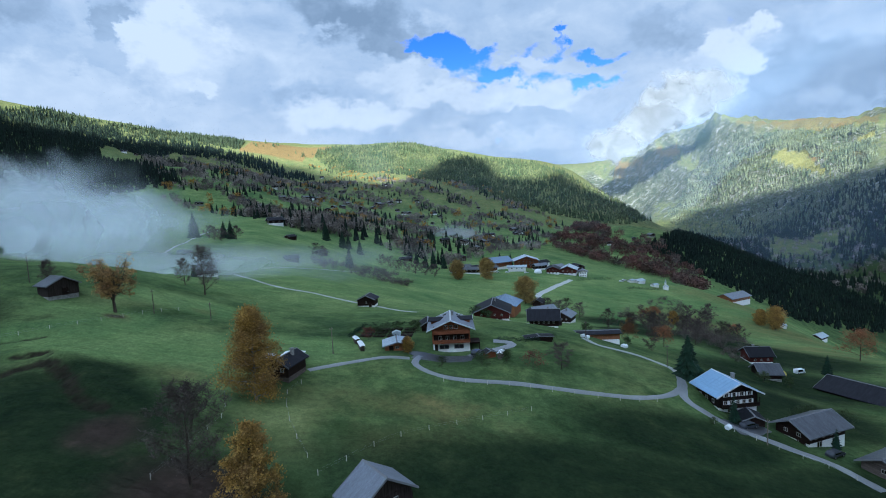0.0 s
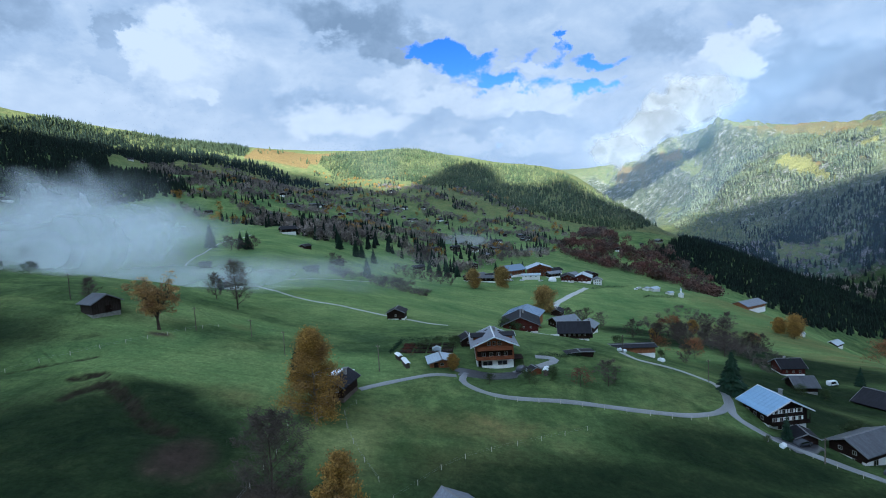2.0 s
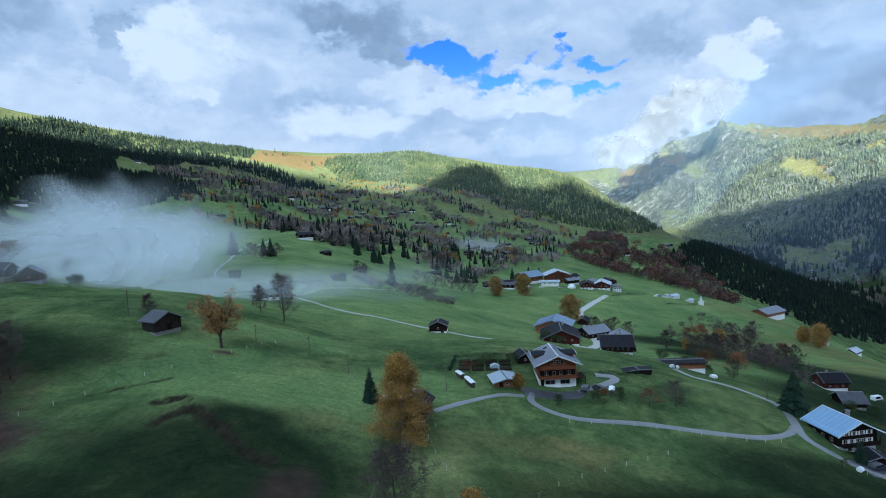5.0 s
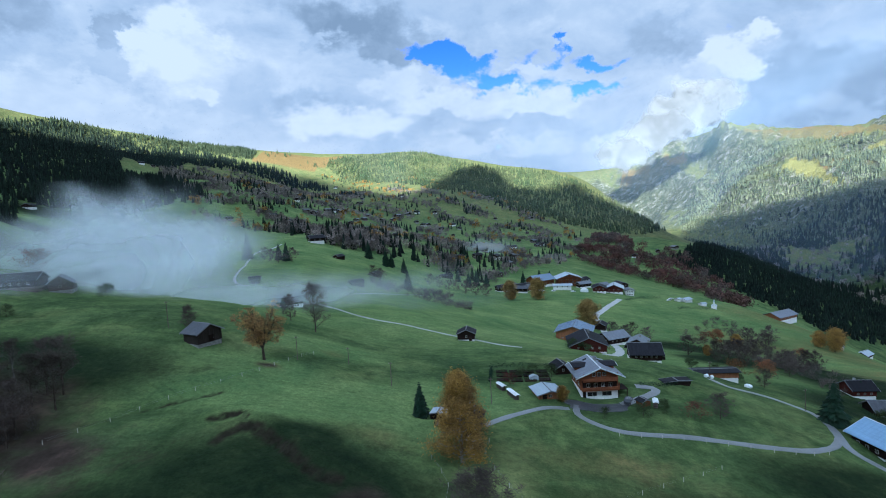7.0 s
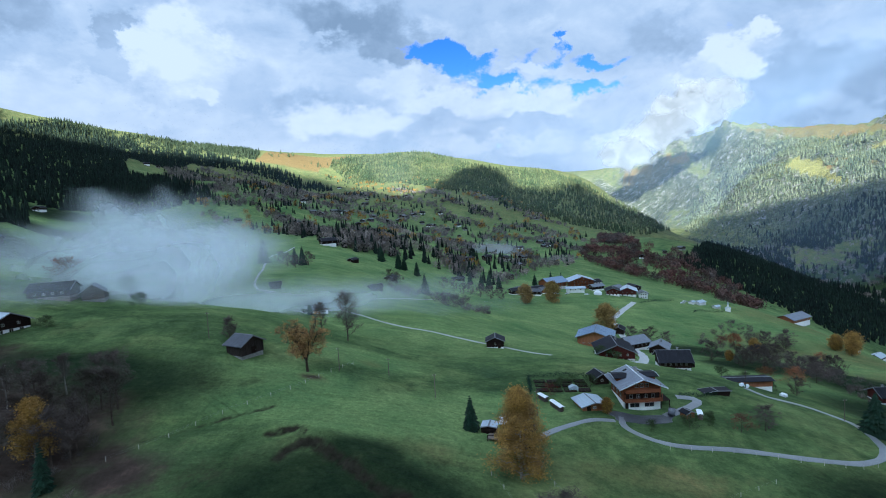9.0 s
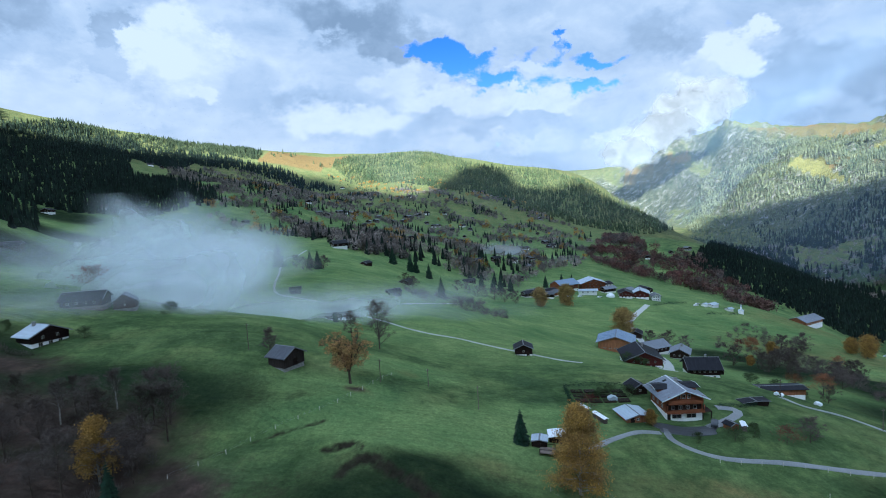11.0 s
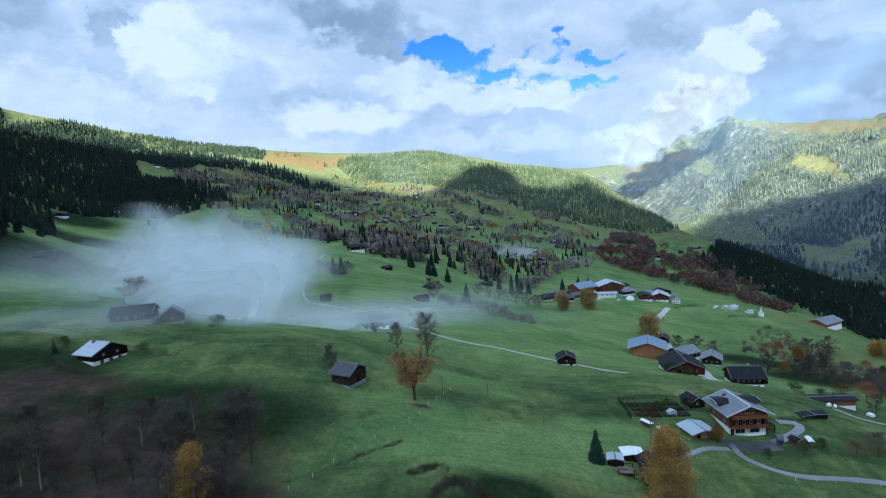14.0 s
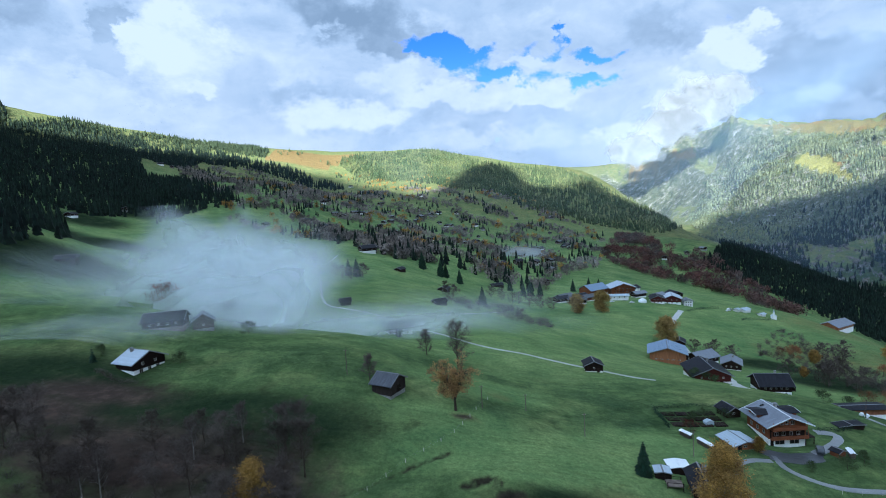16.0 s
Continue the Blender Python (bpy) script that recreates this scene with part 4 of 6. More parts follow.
def house(name, x, y, turn, w, d, base, wall, rise, over=1.0, base_mat=None, wall_mat=None, roof_mat=None, label="", category="house", group="",
          rows=(), side_rows=(), balconies=(), chimneys=(), trim=None, seams=0, sink=0.3, door=None, z=None, thick=0.22, shutters=False):
    """A gabled house whose front faces -y before its turn. base: the height of the masonry floor; wall: that of the timber above it, to the
    eaves. rows: heights and numbers of front windows; side_rows: of those on both long sides."""
    m = pose(x, y, (float(ground(x, y)) if z is None else z) - sink, 0, 0, turn)
    t = thing(name, m, label, category, group)
    h = base + wall
    bm = bmesh.new()
    box(bm, -w / 2, w / 2, -d / 2, d / 2, -2.5, base)
    part("ground_floor_wall", bm, base_mat or M_WHITE, t)
    bm = bmesh.new()
    prism(bm, gable(w + 0.1, h, rise, base + 0.004), -d / 2 - 0.05, d / 2 + 0.05)
    # corner posts and beam ends
    for sx in (-1, 1):
        box(bm, sx * (w / 2 + 0.02) - 0.14, sx * (w / 2 + 0.02) + 0.14, -d / 2 - 0.12, -d / 2 + 0.16, base, h)
    box(bm, -w / 2 - 0.1, w / 2 + 0.1, -d / 2 - 0.13, -d / 2, h - 0.14, h + 0.08)
    box(bm, -w / 2 - 0.1, w / 2 + 0.1, -d / 2 - 0.13, -d / 2, base + 0.01, base + 0.2)
    part("timber_wall", bm, wall_mat or M_TIMBER, t)
    roof_slopes(t, w, d, h, rise, over, roof_mat or M_ROOF_DARK, trim=trim or M_TRIM, seams=seams, thick=thick)
    for zc, n, ww, hh in rows:
        span = w * (0.8 if zc < h else 0.42)
        for k in range(n):
            xa = (k + 0.5) / n * span - span / 2
            window(t, xa, -d / 2 - (0.05 if zc > base else 0.0), zc, ww, hh, 0, shutters and zc > base)
    for zc, n, ww, hh in side_rows:
        for k in range(n):
            ya = (k + 0.5) / n * d * 0.86 - d * 0.43
            off = w / 2 + (0.05 if zc > base else 0.0)
            window(t, -off, ya, zc, ww, hh, -90)
            window(t, off, ya, zc, ww, hh, 90)
    for x0, x1, zc in balconies:
        balcony(t, x0, x1, -d / 2 - 0.05, zc, mat=wall_mat or M_TIMBER)
    for cx, cy, cz in chimneys:
        chimney(t, cx, cy, h, cz)
    if door:
        bm = bmesh.new()
        box(bm, door[0] - door[2] / 2, door[0] + door[2] / 2, -d / 2 - 0.1, -d / 2 + 0.02, 0.3, 0.3 + door[1])
        dr = part("door", bm, M_TIMBER_DARK, t)
        bm = bmesh.new()
        box(bm, door[0] + door[2] * 0.36, door[0] + door[2] * 0.42, -d / 2 - 0.15, -d / 2 - 0.1, 1.2, 1.35)
        part("door_handle", bm, M_WIRE, dr)
    return t


# the big chalet in the middle of the slope
big = house("chalet", 0.4, 138.6, 0, 10.4, 9.8, 2.75, 4.4, 2.15, 1.6, M_WHITE, M_TIMBER, M_ROOF_GREY,
            "big timber chalet on a white ground floor, grey roof", "house", rows=((1.55, 2, 2.7, 1.25), (4.1, 4, 1.0, 1.15), (7.2, 3, 1.0, 1.15)),
            side_rows=((4.1, 3, 0.95, 1.1),), balconies=((-5.2, 5.2, 2.95), (-4.8, 4.8, 5.6)), chimneys=((0.6, 1.0, 10.3),), trim=M_EDGE, door=(-4.3, 2.1, 0.9), sink=0.0, z=8.95)
# its middle storey has darker boards; the gallery's shade is in their colour too
bm = bmesh.new()
box(bm, -4.95, 4.95, -4.98, -4.952, 2.97, 5.45)
part("storey_boarding", bm, M_TIMBER_DARK, big, "dark boards with painted shade behind the gallery")
# its cross wing, with lower gables to both sides
for side in (-1, 1):
    bm = bmesh.new()
    prism(bm, [(-2.2, 5.2), (2.2, 5.2), (2.2, 8.15), (0, 8.5), (-2.2, 8.15)], 0, 5.6)
    wing = part("dormer", bm, M_TIMBER, big, "timber dormer with a flat dark roof")
    wing.matrix_basis = pose(0, 1.4, 0, 0, 0, -90 * side)
    for s in (-1, 1):
        bm = bmesh.new()
        prism(bm, [(0, 8.78), (s * 2.7, 8.3), (s * 2.7, 8.14), (0, 8.6)], 0.0, 6.5)
        slab = part("dormer_roof", bm, M_ROOF_DARK, wing)
        bm = bmesh.new()
        prism(bm, [(0, 8.82), (s * 2.75, 8.34), (s * 2.75, 8.1), (0, 8.56)], 6.5, 6.6)
        part("edge_board", bm, M_EDGE, slab)
    window(wing, 0, 5.62, 7.3, 1.6, 0.9, 180)
bm = bmesh.new()
box(bm, -0.6, 0.6, -0.4, 0.4, 0, 0.12)
sky_light_1 = part("roof_window", bm, M_GLASS, big)
sky_light_1.matrix_basis = pose(-1.6, 3.6, 8.87, 0, -22.5, 0)
again(sky_light_1, big, pose(2.4, 3.4, 8.54, 0, 22.5, 0))
# open lean-to beside the front
bm = bmesh.new()
box(bm, 5.3, 8.1, -4.9, -0.5, 2.35, 2.5)
for px_, py_ in ((5.5, -4.7), (7.9, -4.7), (7.9, -0.7)):
    box(bm, px_ - 0.1, px_ + 0.1, py_ - 0.1, py_ + 0.1, -1, 2.35)
box(bm, 5.25, 8.0, -0.7, -0.5, -1, 2.35)
part("lean_to", bm, M_TIMBER_DARK, big, "open dark timber lean-to")

house("shed", -14.9, 132.0, 8, 6.4, 6.0, 0.2, 1.7, 0.8, 0.8, M_STONE, M_TIMBER_NEW, M_ROOF_PALE, "small timber shed with a pale sheet roof", "shed", rows=((1.2, 1, 1.0, 0.7),), seams=0.6, thick=0.12, door=(-1.6, 1.5, 1.2))
house("hut", -6.5, 150.5, 8, 4.4, 4.6, 0.3, 2.3, 1.2, 0.7, M_STONE, M_TIMBER_DARK, M_ROOF_DARK, "small dark hut behind the chalet", "shed", rows=((1.7, 1, 0.8, 0.8),))
house("garden_shed", 10.4, 128.2, 20, 2.6, 2.2, 0.2, 1.5, 0.5, 0.4, M_STONE, M_TIMBER, M_ROOF_DARK, "little brown garden shed beside the forecourt", "shed", thick=0.1)
# old field barns
house("hay_barn", -113.2, 139.0, 61, 7.4, 6.4, 0.4, 3.2, 2.0, 0.75, M_STONE, M_TIMBER_OLD, M_ROOF_SLATE, "old dark timber hay barn on rough stones", "barn", door=(0.4, 2.1, 1.6), sink=0.1)
house("hay_barn", -34.0, 202.6, -6, 7.0, 6.0, 0.9, 2.6, 1.6, 0.7, M_WHITE, M_TIMBER_DARK, M_ROOF_DARK, "dark timber field barn with a white base", "barn", rows=((2.2, 1, 0.8, 0.8),), door=(1.8, 1.9, 1.3))
house("hay_barn", -12.2, 68.5, 39, 8.8, 5.2, 0.9, 2.9, 2.9, 0.9, M_WHITE, M_TIMBER_OLD, M_ROOF_GREY, "brown timber barn with a grey slate roof", "barn", rows=((2.6, 2, 0.8, 0.8),), balconies=((-3.8, 3.8, 1.3),), z=5.0, sink=0.0)
# the farm behind the golden birch
house("farmhouse", -37.6, 108.2, -14, 4.8, 7.4, 1.0, 2.6, 1.5, 0.7, M_TIMBER_GREY, M_TIMBER_DARK, M_ROOF_DARK, "small dark farmhouse beside a golden birch", "house", rows=((2.6, 2, 0.8, 0.9),), chimneys=((0.8, 1.0, 6.0),), door=(-1.8, 1.9, 1.0))
# the farms up the lane
house("barn", 31.0, 275.0, -22, 18.5, 16.0, 0.8, 3.3, 3.2, 1.4, M_TIMBER_NEW, M_TIMBER_NEW, M_ROOF_STEEL, "large barn of fresh orange boards, dull blue roof", "barn", seams=1.2, rows=((0.5, 5, 1.6, 0.4),), z=-10.5)
house("farmhouse", 19.6, 212.0, -9, 14.6, 15.0, 1.9, 3.0, 3.2, 1.2, M_WHITE, M_TIMBER_RED, M_ROOF_DARK, "broad dark red farmhouse with a low roof", "house", rows=((1.2, 4, 1.0, 0.9), (3.6, 4, 0.8, 0.9)), chimneys=((1.2, 2.0, 9.2),), door=(3.6, 2.0, 1.4))
house("farmhouse", 39.5, 198.5, 80, 9.5, 11.5, 1.8, 3.0, 3.0, 1.1, M_WHITE, M_TIMBER_DARK, M_ROOF_DARK, "dark timber farmhouse with a steep slate roof", "house", rows=((3.4, 3, 0.8, 0.9),), side_rows=((3.4, 5, 0.8, 0.9), (1.1, 4, 0.8, 0.8)), balconies=((-4.8, 4.8, 2.2),), chimneys=((0.8, -2.0, 8.6),))
house("farmhouse", 56.0, 284.0, -70, 11.0, 14.0, 1.6, 3.2, 2.6, 1.0, M_WHITE, M_TIMBER_DARK, M_ROOF_GREY, "dark timber farmhouse with a grey roof", "house", rows=((3.2, 3, 0.8, 0.9),), side_rows=((3.2, 4, 0.8, 0.9),))
house("farmhouse", 66.0, 271.0, -30, 9.5, 11.0, 1.6, 3.0, 2.4, 0.9, M_WHITE, M_TIMBER_DARK, M_ROOF_GREY, "dark brown farmhouse, grey roof, near the lane", "house", rows=((3.2, 3, 0.8, 0.9), (1.0, 2, 0.9, 0.8)), chimneys=((0.8, 1.0, 7.8),))
house("shed", 61.0, 322.0, -25, 7.0, 8.0, 0.6, 2.8, 1.7, 0.8, M_STONE, M_TIMBER_DARK, M_ROOF_DARK, "dark timber shed above the barn", "shed")
# right of the lane: long open shelter, dwelling houses
house("shelter", 53.0, 170.0, 86, 5.0, 14.0, 0.4, 2.2, 0.4, 0.8, M_WHITE, M_TIMBER_NEW, M_ROOF_DARK, "long low shelter of orange boards, white ends", "shelter", thick=0.14)
house("house", 71.6, 123.0, 6, 10.4, 8.8, 2.2, 3.5, 2.6, 1.25, M_WHITE, M_TIMBER_DARK, M_ROOF_BLUE, "dark timber house with a pale blue roof", "house", rows=((3.3, 5, 0.9, 1.0), (5.3, 4, 0.9, 1.0), (1.2, 2, 1.1, 1.0)), side_rows=((3.3, 3, 0.9, 1.0), (1.2, 3, 0.9, 0.9)), balconies=((-5.0, 5.0, 2.4),), chimneys=((2.4, 0.6, 8.6),), seams=1.2, trim=M_EDGE, z=-6.4, sink=0.0, shutters=True)
house("carport", 72.6, 114.2, -12, 4.4, 4.2, 0.2, 1.9, 1.0, 0.6, M_STONE, M_TIMBER_DARK, M_ROOF_DARK, "dark gabled carport in front of the house", "shed", thick=0.12)
house("farmhouse", 83.4, 109.2, -71, 7.4, 11.8, 1.7, 2.3, 1.9, 1.2, M_WHITE, M_TIMBER_DARK, M_ROOF_SLATE, "low farmhouse with a broad grey roof", "house", rows=((1.2, 2, 1.0, 1.0), (3.0, 2, 0.9, 0.9)), side_rows=((2.9, 4, 0.8, 0.9), (1.0, 2, 1.6, 1.4)), door=(2.4, 2.0, 1.2), z=-8.9, sink=0.0)
house("barn", 91.0, 95.5, -68, 7.6, 9.0, 1.0, 2.2, 1.9, 1.0, M_STONE, M_TIMBER_GREY, M_ROOF_SLATE, "weathered barn beside the lane", "barn", rows=((2.4, 1, 0.9, 0.9),))
house("barn", 142.0, 159.0, 27, 17.0, 24.0, 0.4, 1.6, 2.6, 1.0, M_STONE, M_TIMBER_DARK, M_ROOF_DARK, "wide dark barn roof low on the slope", "barn")
house("house", 127.5, 197.0, 84, 8.0, 8.6, 1.6, 2.8, 2.4, 0.9, M_WHITE, M_TIMBER_RED, M_ROOF_DARK, "dark house among bushes down the slope", "house", side_rows=((2.6, 3, 0.8, 0.9),), chimneys=((0.6, 1.0, 7.4),))
house("barn", 117.0, 175.0, 80, 7.5, 7.0, 0.8, 2.0, 2.4, 0.8, M_STONE, M_TIMBER_DARK, M_ROOF_SLATE, "small barn with a grey roof down the slope", "barn", seams=1.0)
# houses in the drifting mist
house("house", -190.8, 147.2, 66, 10.0, 8.0, 1.7, 2.3, 2.5, 0.9, M_WHITE, M_TIMBER_DARK, M_ROOF_PALE, "dark chalet on a white base, pale roof", "house", rows=((1.1, 3, 1.1, 1.2), (3.2, 2, 0.8, 0.9)), chimneys=((-1.0, 2.0, 7.2),), z=38.6)
house("farmhouse", -201.0, 180.0, -76, 8.0, 13.5, 0.9, 2.7, 2.3, 0.8, M_TIMBER_GREY, M_TIMBER_DARK, M_ROOF_DARK, "long dark timber farmhouse standing in the mist", "house", side_rows=((2.2, 4, 0.9, 0.9),))
house("barn", -190.0, 186.0, 25, 7.0, 8.0, 1.0, 3.2, 2.4, 0.8, M_STONE, M_TIMBER_GREY, M_ROOF_GREY, "weathered grey barn beside the farmhouse", "barn", rows=((2.4, 1, 0.8, 0.8),))
house("farmhouse", -120.0, 238.0, -62, 8.0, 11.5, 1.6, 3.0, 2.0, 0.8, M_WHITE, M_TIMBER_DARK, M_ROOF_DARK, "dark farmhouse in thin mist by the track", "house", side_rows=((2.6, 4, 0.9, 0.9), (1.0, 3, 0.9, 0.8)))

# huts scattered over the meadows behind
for hx, hy, turn, w, d in ((-156, 287, -70, 4.0, 6.0), (-100, 312, -60, 6.0, 8.0), (-97, 374, -20, 7.5, 8.0), (-135, 423, -30, 6.5, 7.5), (-42, 505, -70, 8.0, 12.0), (-255, 411, -75, 8.0, 13.0), (-300, 262, -70, 6, 9), (-262, 300, -60, 6, 8)):
    house("field_hut", hx, hy, turn, w, d, 0.4, 2.2, 1.5, 0.7, M_TIMBER_DARK, M_TIMBER_DARK, M_ROOF_DARK, "dark timber hut alone on the meadow", "hut", "field huts", rows=((1.5, 1, 0.8, 0.8),))

# the hamlet at the end of the lane
house("farmhouse", 52.0, 480.0, -62, 16.0, 22.0, 3.0, 5.0, 4.0, 1.4, M_WHITE, M_TIMBER, M_ROOF_STEEL, "tall timber farmhouse with a blue-grey roof", "house", side_rows=((4.2, 6, 1.2, 1.2), (6.8, 6, 1.2, 1.2)))
house("guest_house", 80.0, 482.0, -4, 22.0, 18.0, 3.2, 5.6, 3.8, 2.0, M_TIMBER, M_TIMBER, M_ROOF_PALE, "large guest house with rows of balconies", "house", rows=((1.8, 5, 1.4, 1.4), (4.6, 5, 1.4, 1.3), (7.2, 5, 1.4, 1.3), (10.2, 2, 1.4, 1.2)), balconies=((-11, 11, 3.4), (-11, 11, 6.2), (-8, 8, 9.0)))
for hx, hy, turn, w, d, roof, wall in ((98, 440, -15, 11, 12, M_ROOF_DARK, M_TIMBER_RED), (113, 444, -20, 15, 17, M_ROOF_PALE, M_TIMBER_RED), (124, 436, -14, 7, 9, M_ROOF_SLATE, M_WHITE), (104, 452, -60, 8, 12, M_ROOF_GREY, M_TIMBER_DARK), (90, 462, -70, 7, 12, M_ROOF_GREY, M_TIMBER_DARK), (16, 452, -60, 9, 14, M_ROOF_SLATE, M_TIMBER_DARK), (24, 436, 70, 7, 15, M_ROOF_SLATE, M_TIMBER_DARK), (40, 452, -66, 8, 14, M_ROOF_SLATE, M_TIMBER), (30, 455, -70, 9, 14, M_ROOF_DARK, M_TIMBER_DARK),
                                       (100, 505, -60, 10, 14, M_ROOF_DARK, M_WHITE), (128, 470, 10, 10, 12, M_ROOF_DARK, M_TIMBER_DARK), (66, 448, 80, 5, 16, M_ROOF_PALE, M_WHITE), (10, 440, -70, 8, 12, M_ROOF_DARK, M_TIMBER_DARK)):
    house("hamlet_house", hx, hy, turn, w, d, 1.6, 3.2, w * 0.21, 1.2, M_WHITE, wall, roof, "timber house in the hamlet beside the lane", "house", "hamlet houses", rows=((1.2, 3, 1.1, 1.1), (3.6, 3, 1.1, 1.1)), side_rows=((3.4, 3, 1.1, 1.1),))
house("farmhouse", 262.0, 438.0, -64, 15.0, 26.0, 2.4, 3.2, 3.2, 1.2, M_WHITE, M_TIMBER_NEW, M_ROOF_GREY, "long farmhouse with a grey roof and orange gable", "house", rows=((3.4, 3, 1.1, 1.1),), side_rows=((3.4, 5, 1.1, 1.1),))
house("barn", 352.0, 452.0, -60, 9.0, 13.0, 1.2, 2.6, 2.4, 1.0, M_WHITE, M_TIMBER_DARK, M_ROOF_PALE, "small barn with a pale roof near the wood", "barn")
for hx, hy, turn, w in ((173, 432, -60, 7), (165, 429, -50, 4), (184, 424, -70, 4), (251, 358, -30, 5)):
    house("hut", hx, hy, turn, w, w * 1.3, 0.6, 1.8, w * 0.18, 0.6, M_WHITE, M_WHITE if w < 8 else M_TIMBER_DARK, M_ROOF_PALE, "small pale hut on the shoulder of the slope", "hut", "pale huts")


def shrine(x, y):
    """A little white wayside chapel: body, pitched roof and a slender turret."""
    t = thing("wayside_chapel", at(x, y, -30, 0.1), "little white wayside chapel with a slender turret", "chapel")
    bm = bmesh.new()
    prism(bm, [(-2.0, -0.5), (2.0, -0.5), (2.0, 2.6), (0, 4.0), (-2.0, 2.6)], -2.8, 2.8)
    part("wall", bm, M_WHITE, t)
    for side in (-1, 1):
        bm = bmesh.new()
        prism(bm, [(0, 4.2), (side * 2.4, 2.5), (side * 2.4, 2.35), (0, 4.02)], -3.0, 3.0)
        part("roof_slope", bm, M_ROOF_PALE, t)
    bm = bmesh.new()
    box(bm, -0.7, 0.7, -2.6, -1.2, 3.0, 6.4)
    tower = part("turret", bm, M_WHITE, t)
    bm = bmesh.new()
    bar(bm, (0, -1.9, 6.4), (0, -1.9, 9.2), 1.05, 0.05, 4)
    part("spire", bm, M_ROOF_PALE, tower)
    return t


shrine(192, 420)


def tent(x, y):
    """A round white tent on a low ring."""
    t = thing("tent", at(x, y), "round white tent on the grass below the hamlet", "tent")
    bm = bmesh.new()
    rings = []
    for r, z in ((3.6, -0.3), (3.6, 1.6), (2.6, 2.7), (1.2, 3.4), (0.15, 3.9)):
        rings.append([bm.verts.new((r * math.cos(k * math.tau / 16), r * math.sin(k * math.tau / 16), z)) for k in range(16)])
    for a, b in zip(rings, rings[1:]):
        for k in range(16):
            bm.faces.new((a[k], a[(k + 1) % 16], b[(k + 1) % 16], b[k]))
    bm.faces.new(rings[-1])
    part("canvas", bm, M_PVC, t)
    return t


tent(83.5, 437.0)

# far chalets over the slope: a few shapes, each a thing of its own
rnd = random.Random(5)
FAR_KINDS = []
for k, (w, d, roof, base) in enumerate(((8, 10, M_ROOF_DARK, M_STONE), (9, 11, M_ROOF_SLATE, M_STONE), (6.5, 8, M_ROOF_DARK, M_TIMBER_GREY), (10, 12, M_ROOF_DARK, M_WHITE), (8, 9, M_ROOF_SLATE, M_TIMBER_GREY))):
    t = house("far_chalet", FAR_CHALETS[k][0], FAR_CHALETS[k][1], rnd.uniform(-50, 30), w, d, 2.0, 2.8, w * 0.22, 1.1, base, M_TIMBER_DARK, roof, "dark timber chalet far up the slope", "house", "far chalets", rows=((3.2, 3, 1.1, 1.1), (1.1, 2, 1.2, 1.1)), side_rows=((3.2, 2, 1.1, 1.1),))
    FAR_KINDS.append(t)
for x, y in FAR_CHALETS[5:] + FAR_CHALETS_MORE:
    if min(math.hypot(x - a, y - b) for a, b in ((-156, 287), (-100, 312), (-97, 374), (-135, 423), (-42, 505), (7, 461))) < 30:
        continue
    copy_thing(rnd.choice(FAR_KINDS), at(x, y, rnd.uniform(-60, 40), 0.3, rnd.uniform(0.85, 1.25)))
for k in range(38):
    x, y = rnd.uniform(-430, 160), rnd.uniform(640, 1300)
    if inside(np.array(x), np.array(y), SLOPE_SCATTER):
        copy_thing(rnd.choice(FAR_KINDS), at(x, y, rnd.uniform(-60, 40), 0.3, rnd.uniform(0.75, 1.1)))


# ---- trees ----
def limb_tree(rng, height, spread, levels=3, first=0.25, droop=0.0, fork=5, up=0.55, thick=None, cone=False):
    """Limbs as rods (start, end, radii) and the places of their tips: a trunk that leans a little, and limbs that divide."""
    rods, tips = [], []
    r0 = thick or height * 0.018
    p, steps = Vector((0, 0, -0.4)), 7
    trunk = [p]
    for k in range(steps):
        p = p + Vector((rng.uniform(-0.03, 0.03) * height / steps * 2, rng.uniform(-0.03, 0.03) * height / steps * 2, height / steps * (1.0 if k else 1.05)))
        trunk.append(p)
    for k in range(steps):
        rods.append((trunk[k], trunk[k + 1], r0 * (1 - k / steps) + 0.02, r0 * (1 - (k + 1) / steps) + 0.02))

    def grow(a, d, length, r, level):
        bend = d
        q = a
        for s in range(2):
            bend = (bend + Vector((rng.uniform(-0.3, 0.3), rng.uniform(-0.3, 0.3), rng.uniform(-0.15, 0.25) - droop * (s + 1)))).normalized()
            b = q + bend * length / 2
            rods.append((q, b, r * (1 - s * 0.35), r * (0.65 - s * 0.35)))
            if level < levels:
                for _ in range(fork - level):
                    side = (bend + Vector((rng.uniform(-1, 1), rng.uniform(-1, 1), rng.uniform(-0.5, 0.8)))).normalized()
                    grow(q.lerp(b, rng.uniform(0.2, 1)), side, length * rng.uniform(0.35, 0.6), r * 0.45, level + 1)
            q = b
        tips.append(q)

    n = int(6 + height * (1.9 if cone else 0.9))
    for k in range(n):
        f = first + (1 - first) * (k + rng.random()) / n
        i = min(int(f * steps), steps - 1)
        a = trunk[i].lerp(trunk[i + 1], f * steps - i)
        ang = k * 2.4 + rng.uniform(-0.4, 0.4)
        reach = spread * (math.sin(min(1, (1 - f) / (1 - first) * 0.9 + 0.12) * math.pi * 0.62)) * rng.uniform(0.75, 1.1)
        if cone:
            reach = spread * (1 - f) ** 0.62 * min(1, 0.55 + f * 2.5) * rng.uniform(0.8, 1.15)
        grow(a, Vector((math.cos(ang), math.sin(ang), up)).normalized(), max(reach, 0.4), r0 * 0.4 * (1 - f * 0.6), 1)
    return rods, tips


